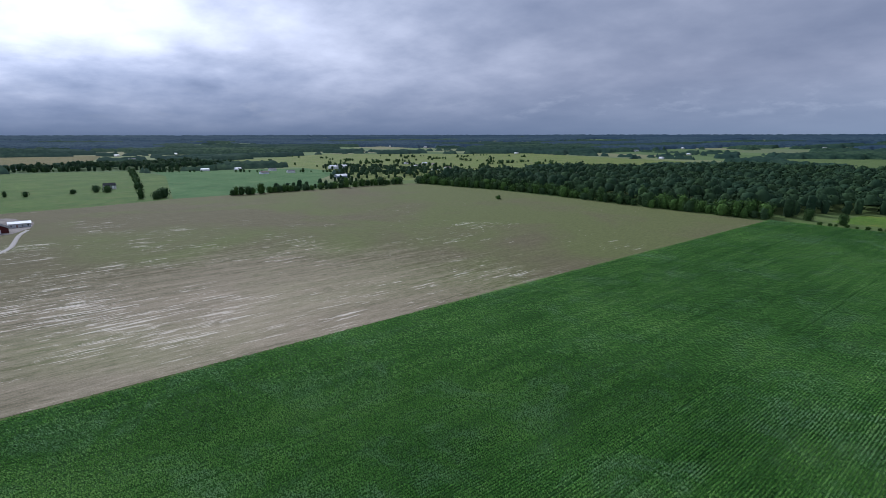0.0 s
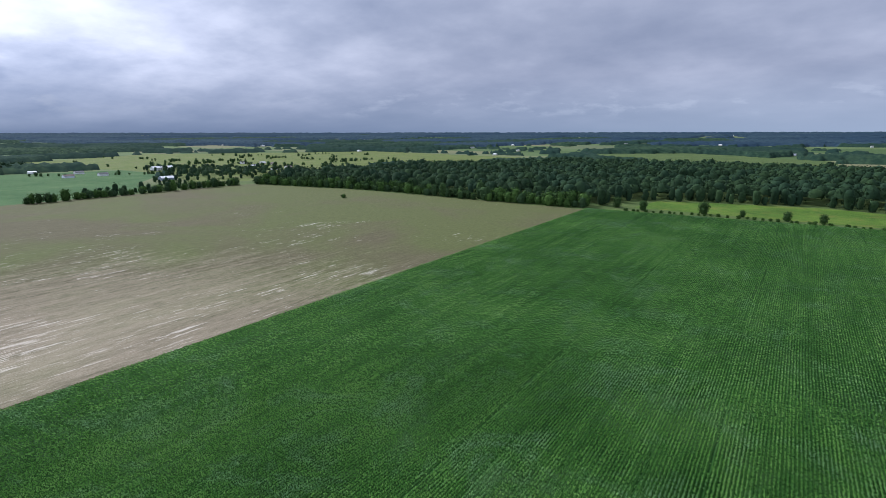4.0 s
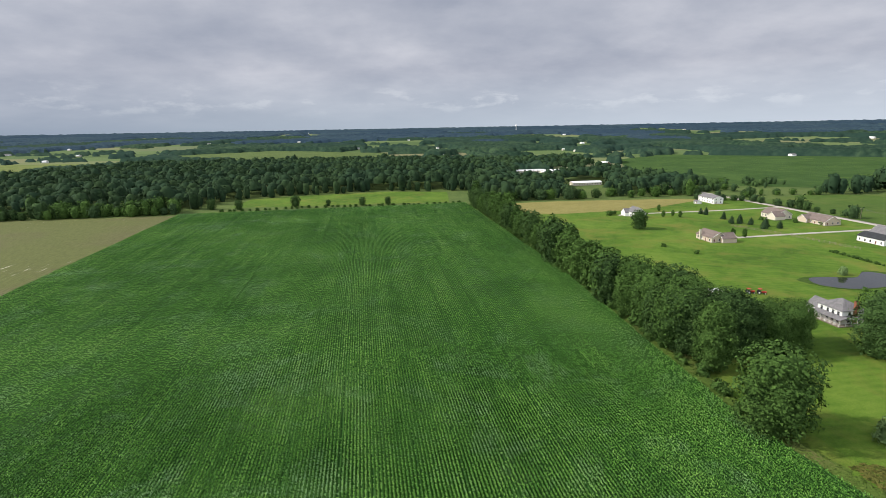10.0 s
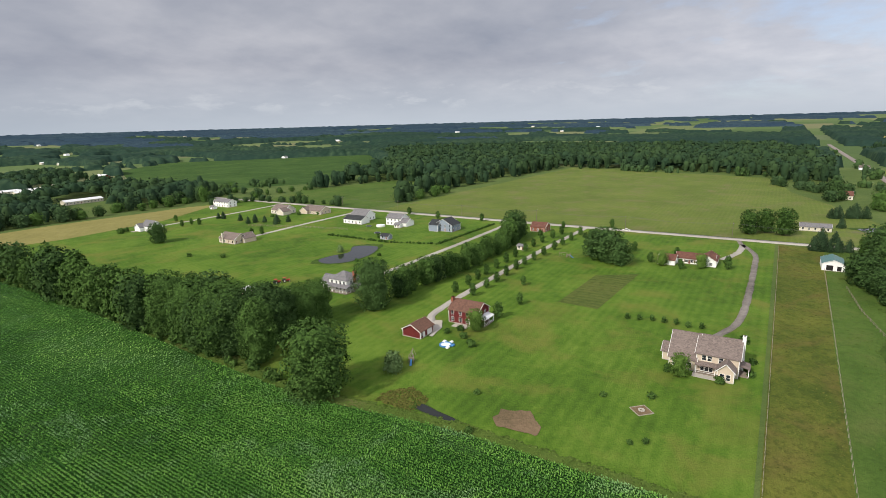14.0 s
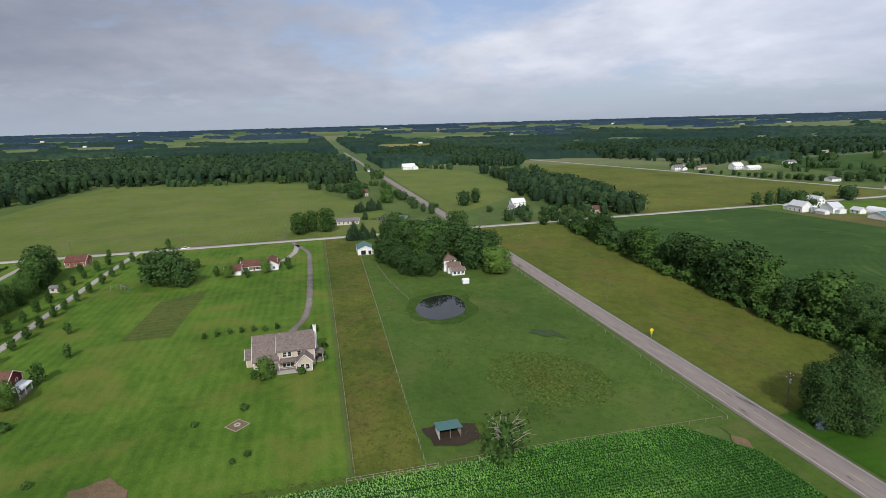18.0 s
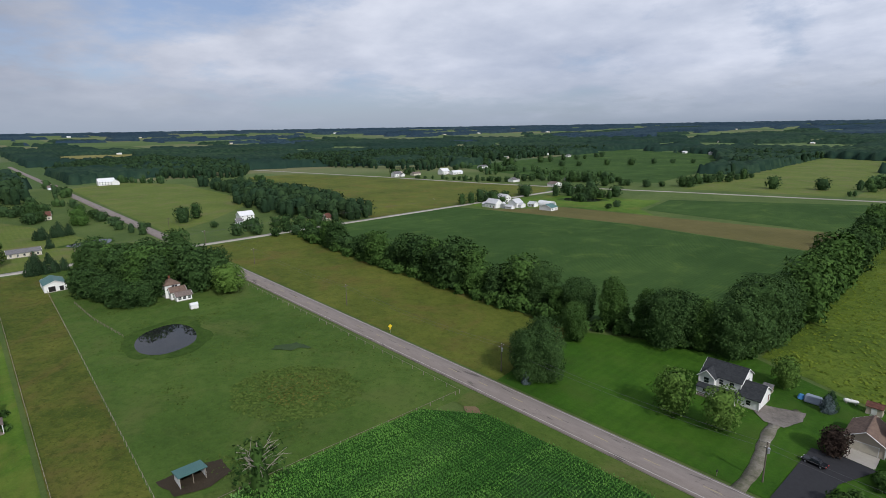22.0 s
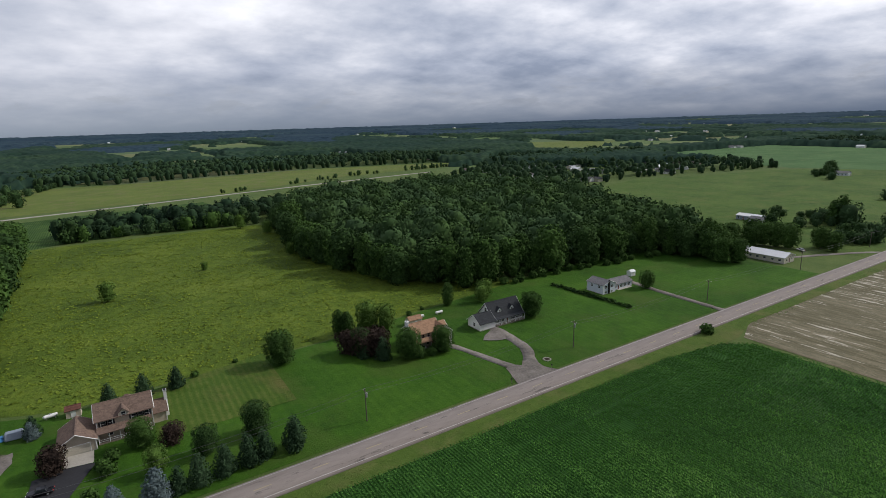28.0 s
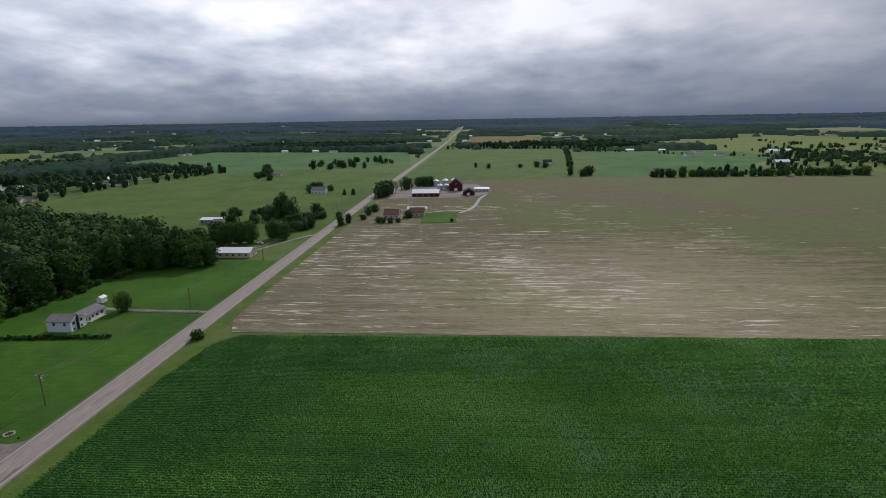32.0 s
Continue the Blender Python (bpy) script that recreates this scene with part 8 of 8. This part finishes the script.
def swing_set(x, y, rz, mat, label):
    o = thing("swing_set", label, "playset", x, y, rz)
    for sx in (-2, 2):
        for sy in (-1, 1):
            part("leg", rod(B(), (sx, sy, 0), (sx, 0, 2.4), 0.07, 0.07, 6), mat, o)
    part("beam", rod(B(), (-2.2, 0, 2.4), (2.2, 0, 2.4), 0.08, 0.08, 6), mat, o)
    for k in (-1, 0.2):
        s = part("swing", box(B(), k - 0.25, -0.1, 0.5, k + 0.25, 0.1, 0.55), RUBBER, o)
        bm = rod(B(), (k - 0.22, 0, 0.52), (k - 0.22, 0, 2.4), 0.015, 0.015, 4)
        rod(bm, (k + 0.22, 0, 0.52), (k + 0.22, 0, 2.4), 0.015, 0.015, 4)
        part("chain", bm, STEEL, s)
    part("platform", box(B(), 2.2, -0.8, 1.3, 3.8, 0.8, 1.42), mat, o)
    for px in (2.3, 3.7):
        for py in (-0.7, 0.7):
            part("post", box(B(), px - 0.06, py - 0.06, 0, px + 0.06, py + 0.06, 2.5), mat, o)
    bm = box(B(), 3.7, -0.35, 0, 5.6, 0.35, 0.08)
    for v in bm.verts:
        if v.co.x < 4.5:
            v.co.z += 1.3
    part("slide", bm, SIGN_YELLOW if mat is RED else BLUE, o)


swing_set(-122, -90, 30, TIMBER, "wooden swing set with slide on the lawn")
swing_set(-52, 149, 80, RED, "red swing set behind the white house")
swing_set(-262, -92, 90, TIMBER, "small swing set in the far lawn")

o = thing("paddling_pool", "blue and white inflatable pool with slides on the lawn", "pool", -135, -86)
bm = B()
for i in range(16):
    a0, a1 = i * math.pi / 8, (i + 1) * math.pi / 8
    rod(bm, (math.cos(a0) * 1.9, math.sin(a0) * 1.9, 0.3), (math.cos(a1) * 1.9, math.sin(a1) * 1.9, 0.3), 0.3, 0.3, 6)
part("ring", bm, BLUE, o)
part("water", rod(B(), (0, 0, 0.1), (0, 0, 0.35), 1.75, 1.75, 16), PALEBLUE, o)
for dx, dy, mm in ((-1.8, -1.6, TRIM), (-2.6, 0.6, TRIM), (1.6, 1.8, TRIM), (-0.6, 2.4, BLUE)):
    part("float", box(B(), dx - 0.8, dy - 0.5, 0, dx + 0.8, dy + 0.5, 0.7, 0.2), mm, o)


def trampoline(x, y):
    o = thing("trampoline", "round black trampoline on a steel frame", "trampoline", x, y)
    part("mat", rod(B(), (0, 0, 0.85), (0, 0, 0.88), 1.7, 1.7, 20), RUBBER, o)
    bm = B()
    for i in range(16):
        a0, a1 = i * math.pi / 8, (i + 1) * math.pi / 8
        rod(bm, (math.cos(a0) * 2, math.sin(a0) * 2, 0.88), (math.cos(a1) * 2, math.sin(a1) * 2, 0.88), 0.1, 0.1, 5)
    part("rim", bm, GREYBLUE, o)
    for i in range(6):
        a = i * math.pi / 3
        part("leg", rod(B(), (math.cos(a) * 2, math.sin(a) * 2, 0), (math.cos(a) * 2, math.sin(a) * 2, 0.88), 0.04, 0.04, 5), STEEL, o)


trampoline(-268, -222)
trampoline(-284, -243)

o = thing("pool", "round above-ground pool with a pale wall", "pool", -289, -236)
part("wall", rod(B(), (0, 0, 0), (0, 0, 1.3), 3.2, 3.2, 24), TRIM, o)
part("water", rod(B(), (0, 0, 1.3), (0, 0, 1.32), 3.05, 3.05, 24), PALEBLUE, o)

o = thing("fire_pit", "square gravel fire pit framed with timbers", "fire pit", -124.5, -22.8, 45)
part("gravel", box(B(), -2, -2, 0.02, 2, 2, 0.17), DIRT, o)
for a in ((-2.1, -2.1, 2.1, -1.9), (-2.1, 1.9, 2.1, 2.1), (-2.1, -1.9, -1.9, 1.9), (1.9, -1.9, 2.1, 1.9)):
    part("edging", box(B(), a[0], a[1], 0, a[2], a[3], 0.26, 0.02), PALE_WOOD, o)
for i in range(10):
    a = i * 0.628
    part("stone", box(B(), math.cos(a) * 0.6 - 0.17, math.sin(a) * 0.6 - 0.17, 0.15, math.cos(a) * 0.6 + 0.17, math.sin(a) * 0.6 + 0.17, 0.5, 0.04), CONCRETE, o)

o = thing("road_sign", "yellow diamond warning sign on a thin post", "sign", -142, 103.4, 68)
part("post", box(B(), -0.04, 0.01, 0, 0.04, 0.07, 2.6), STEEL, o)
bm = box(B(), -0.55, -0.02, -0.55, 0.55, 0.01, 0.55)
part("plate", bm, SIGN_YELLOW, o, "yellow plate", pose(0, 0, 2.5, 0, 45, 0))
part("side_plate", box(B(), -0.3, -0.02, 1.25, 0.3, 0.01, 1.65), SIGN_YELLOW, o)


def mailbox(x, y):
    o = thing("mailbox", "dark mailbox on a wooden post by the road", "mailbox", x, y)
    part("post", box(B(), -0.06, -0.06, 0, 0.06, 0.06, 1.1), TIMBER, o)
    bm = box(B(), -0.13, -0.3, 1.1, 0.13, 0.3, 1.4, 0.06)
    part("box", bm, DARK, o)


for x in (-33, -13, 86, 101, 181):
    mailbox(x, 104)

o = thing("flower_ring", "round stone flower ring in the lawn", "flower bed", 104, 109.2)
for i in range(12):
    a = i * 0.5236
    part("stone", box(B(), math.cos(a) * 1.1 - 0.2, math.sin(a) * 1.1 - 0.2, 0, math.cos(a) * 1.1 + 0.2, math.sin(a) * 1.1 + 0.2, 0.35, 0.05), CONCRETE, o)
part("soil", rod(B(), (0, 0, 0.02), (0, 0, 0.2), 1.0, 1.0, 12), MUD, o)

o = thing("hedge", "long low dark clipped hedge across the lawn", "hedge", 158, 143)
v, q, t = [], [], 0
rr = np.random.default_rng(8)
n = 900
c = np.stack([rr.normal(0, 0.5, n) + np.linspace(-1, 1.5, n), rr.uniform(-20, 20, n), rr.uniform(0.1, 1.2, n)], -1)
c[:, 0] += 1.0 - c[:, 1] * 0.07 - np.linspace(-1, 1.5, n)
e = rr.normal(size=(n, 3)) * 0.28
g = rr.normal(size=(n, 3)) * 0.28
part("foliage", mesh_of("foliage", np.stack([c - e, c - g, c + e, c + g], 1).reshape(-1, 3), np.arange(n * 4).reshape(-1, 4), None, LEAF_DARK), None, o)

o = thing("water_tower", "pale water tower on the far skyline", "tower", -1050, -3650)
part("stem", rod(B(), (0, 0, 0), (0, 0, 38), 2.5, 2.0, 12), TRIM, o)
bm = B()
bmesh.ops.create_uvsphere(bm, u_segments=16, v_segments=10, radius=8, matrix=Matrix.Translation((0, 0, 42)) @ Matrix.Diagonal((1, 1, 0.8, 1)))
part("bowl", bm, TRIM, o)


# ---- weeds and tufts ----
def tufts(name, poly, n, size, mat, label, seed, patchy=0.0, z=0.1):
    """Loose clumps of leaves over a rough field, gathered in patches."""
    rng = np.random.default_rng(seed)
    xs, ys = [p[0] for p in poly], [p[1] for p in poly]
    x, y = rng.uniform(min(xs), max(xs), n * 3), rng.uniform(min(ys), max(ys), n * 3)
    if patchy:
        hubs = rng.integers(0, n * 3, max(4, n // 30))
        own = hubs[rng.integers(0, len(hubs), n * 3)]
        near = rng.random(n * 3) < patchy
        x = np.where(near, x[own] + rng.normal(0, 2.2, n * 3), x)
        y = np.where(near, y[own] + rng.normal(0, 2.2, n * 3), y)
    keep = inside(poly, x, y) & (np.hypot((x + 192) / 18, (y - 45) / 13) > 1) & (np.hypot(x + 158, y - 66) > 6)
    x, y = x[keep][:n], y[keep][:n]
    m = len(x)
    b = 3
    a = rng.uniform(0, 6.28, (m, b))
    s = size * rng.uniform(0.5, 1.3, (m, 1)) * rng.uniform(0.8, 1.2, (m, b))
    c = np.stack([x[:, None] + np.cos(a) * s * 0.35, y[:, None] + np.sin(a) * s * 0.35, z + s * 0.24], -1)
    e = np.stack([-np.sin(a) * s * 0.5, np.cos(a) * s * 0.5, np.zeros_like(s)], -1)
    g = np.stack([np.cos(a) * s * 0.4, np.sin(a) * s * 0.4, -s * 0.16], -1)
    v = np.stack([c - e + g, c + e + g, c + e * 0.6 - g, c - e * 0.6 - g], 2).reshape(-1, 3)
    tagged(new(name, mesh_of(name, v, np.arange(len(v)).reshape(-1, 4), None, mat)), label, "weeds", kind="stuff")


WEED_LEAF = leafage("meadow weeds", (0.072, 0.118, 0.012), (0.165, 0.215, 0.028))
WEED_DARK = leafage("pasture weeds", (0.042, 0.076, 0.013), (0.095, 0.138, 0.030))
WEED_DRY = leafage("dry seed heads", (0.075, 0.092, 0.018), (0.140, 0.142, 0.034))
tufts("meadow_weeds", [(-44, 176), (-19, 163), (54, 167), (106, 175), (140, 180), (122, 250), (108, 370), (90, 410), (-48, 416)], 14000, 0.6, WEED_LEAF, "tussocks of tall yellow-green weeds in the meadow", 1, 0.3)
tufts("pasture_weeds", [(-97, 22), (-206, 24), (-330, 28), (-330, 90), (-97, 90)], 2800, 0.42, WEED_DARK, "scattered weed clumps in the horse pasture", 2, 0.75)
tufts("pasture_weeds", [(-110, 56), (-116, 47), (-128, 42), (-141, 47), (-145, 56), (-141, 67), (-128, 76), (-114, 74), (-108, 66)], 2600, 0.5, WEED_DARK, "dense patch of tall pasture weeds", 3, 0.55)
tufts("pasture_weeds", [(-117, 56), (-128, 49), (-138, 54), (-137, 64), (-127, 69), (-118, 66)], 450, 0.42, WEED_DRY, "browning docks among the pasture weeds", 10, 0.4)
tufts("paddock_grass", [(-96, 3.6), (-335, 4.2), (-335, 23), (-206, 19.8), (-103, 17.5), (-96, 17)], 1500, 0.28, WEED_DRY, "tall seeding grass in the paddock strip", 4, 0.1)
tufts("hay_grass", [(-336, 104.5), (-336, 165), (-300, 158), (-130, 150), (-97, 148), (-88, 120), (-86, 104.5)], 2000, 0.28, WEED_DRY, "tall seeding grass beside the road", 5, 0.1)
tufts("margin_weeds", [(-86, -102), (-93, -60), (-94, 10), (-97.5, 10), (-98, -60), (-93, -97)], 1800, 0.6, WEED_DARK, "green weeds at the maize edge", 6)
tufts("margin_weeds", [(-93, -480), (-94, -240), (-89, -148), (-87, -102), (-91, -100), (-97, -150), (-100, -240), (-100, -480)], 2200, 0.7, WEED_DARK, "weeds below the tree row", 7)
tufts("verge_grass", [(-92, 87.5), (-92, 93), (418, 93), (418, 89.5), (165, 87)], 1500, 0.3, WEED_DARK, "tufted grass on the road verge", 8, 0.1)
tufts("marsh_weeds", [(-96, -84), (-101, -84), (-107, -79), (-103, -71), (-96, -72)], 700, 0.5, leafage("rusty weeds", (0.048, 0.070, 0.014), (0.130, 0.120, 0.032)), "reddish marsh weeds at the wet hollow", 9)
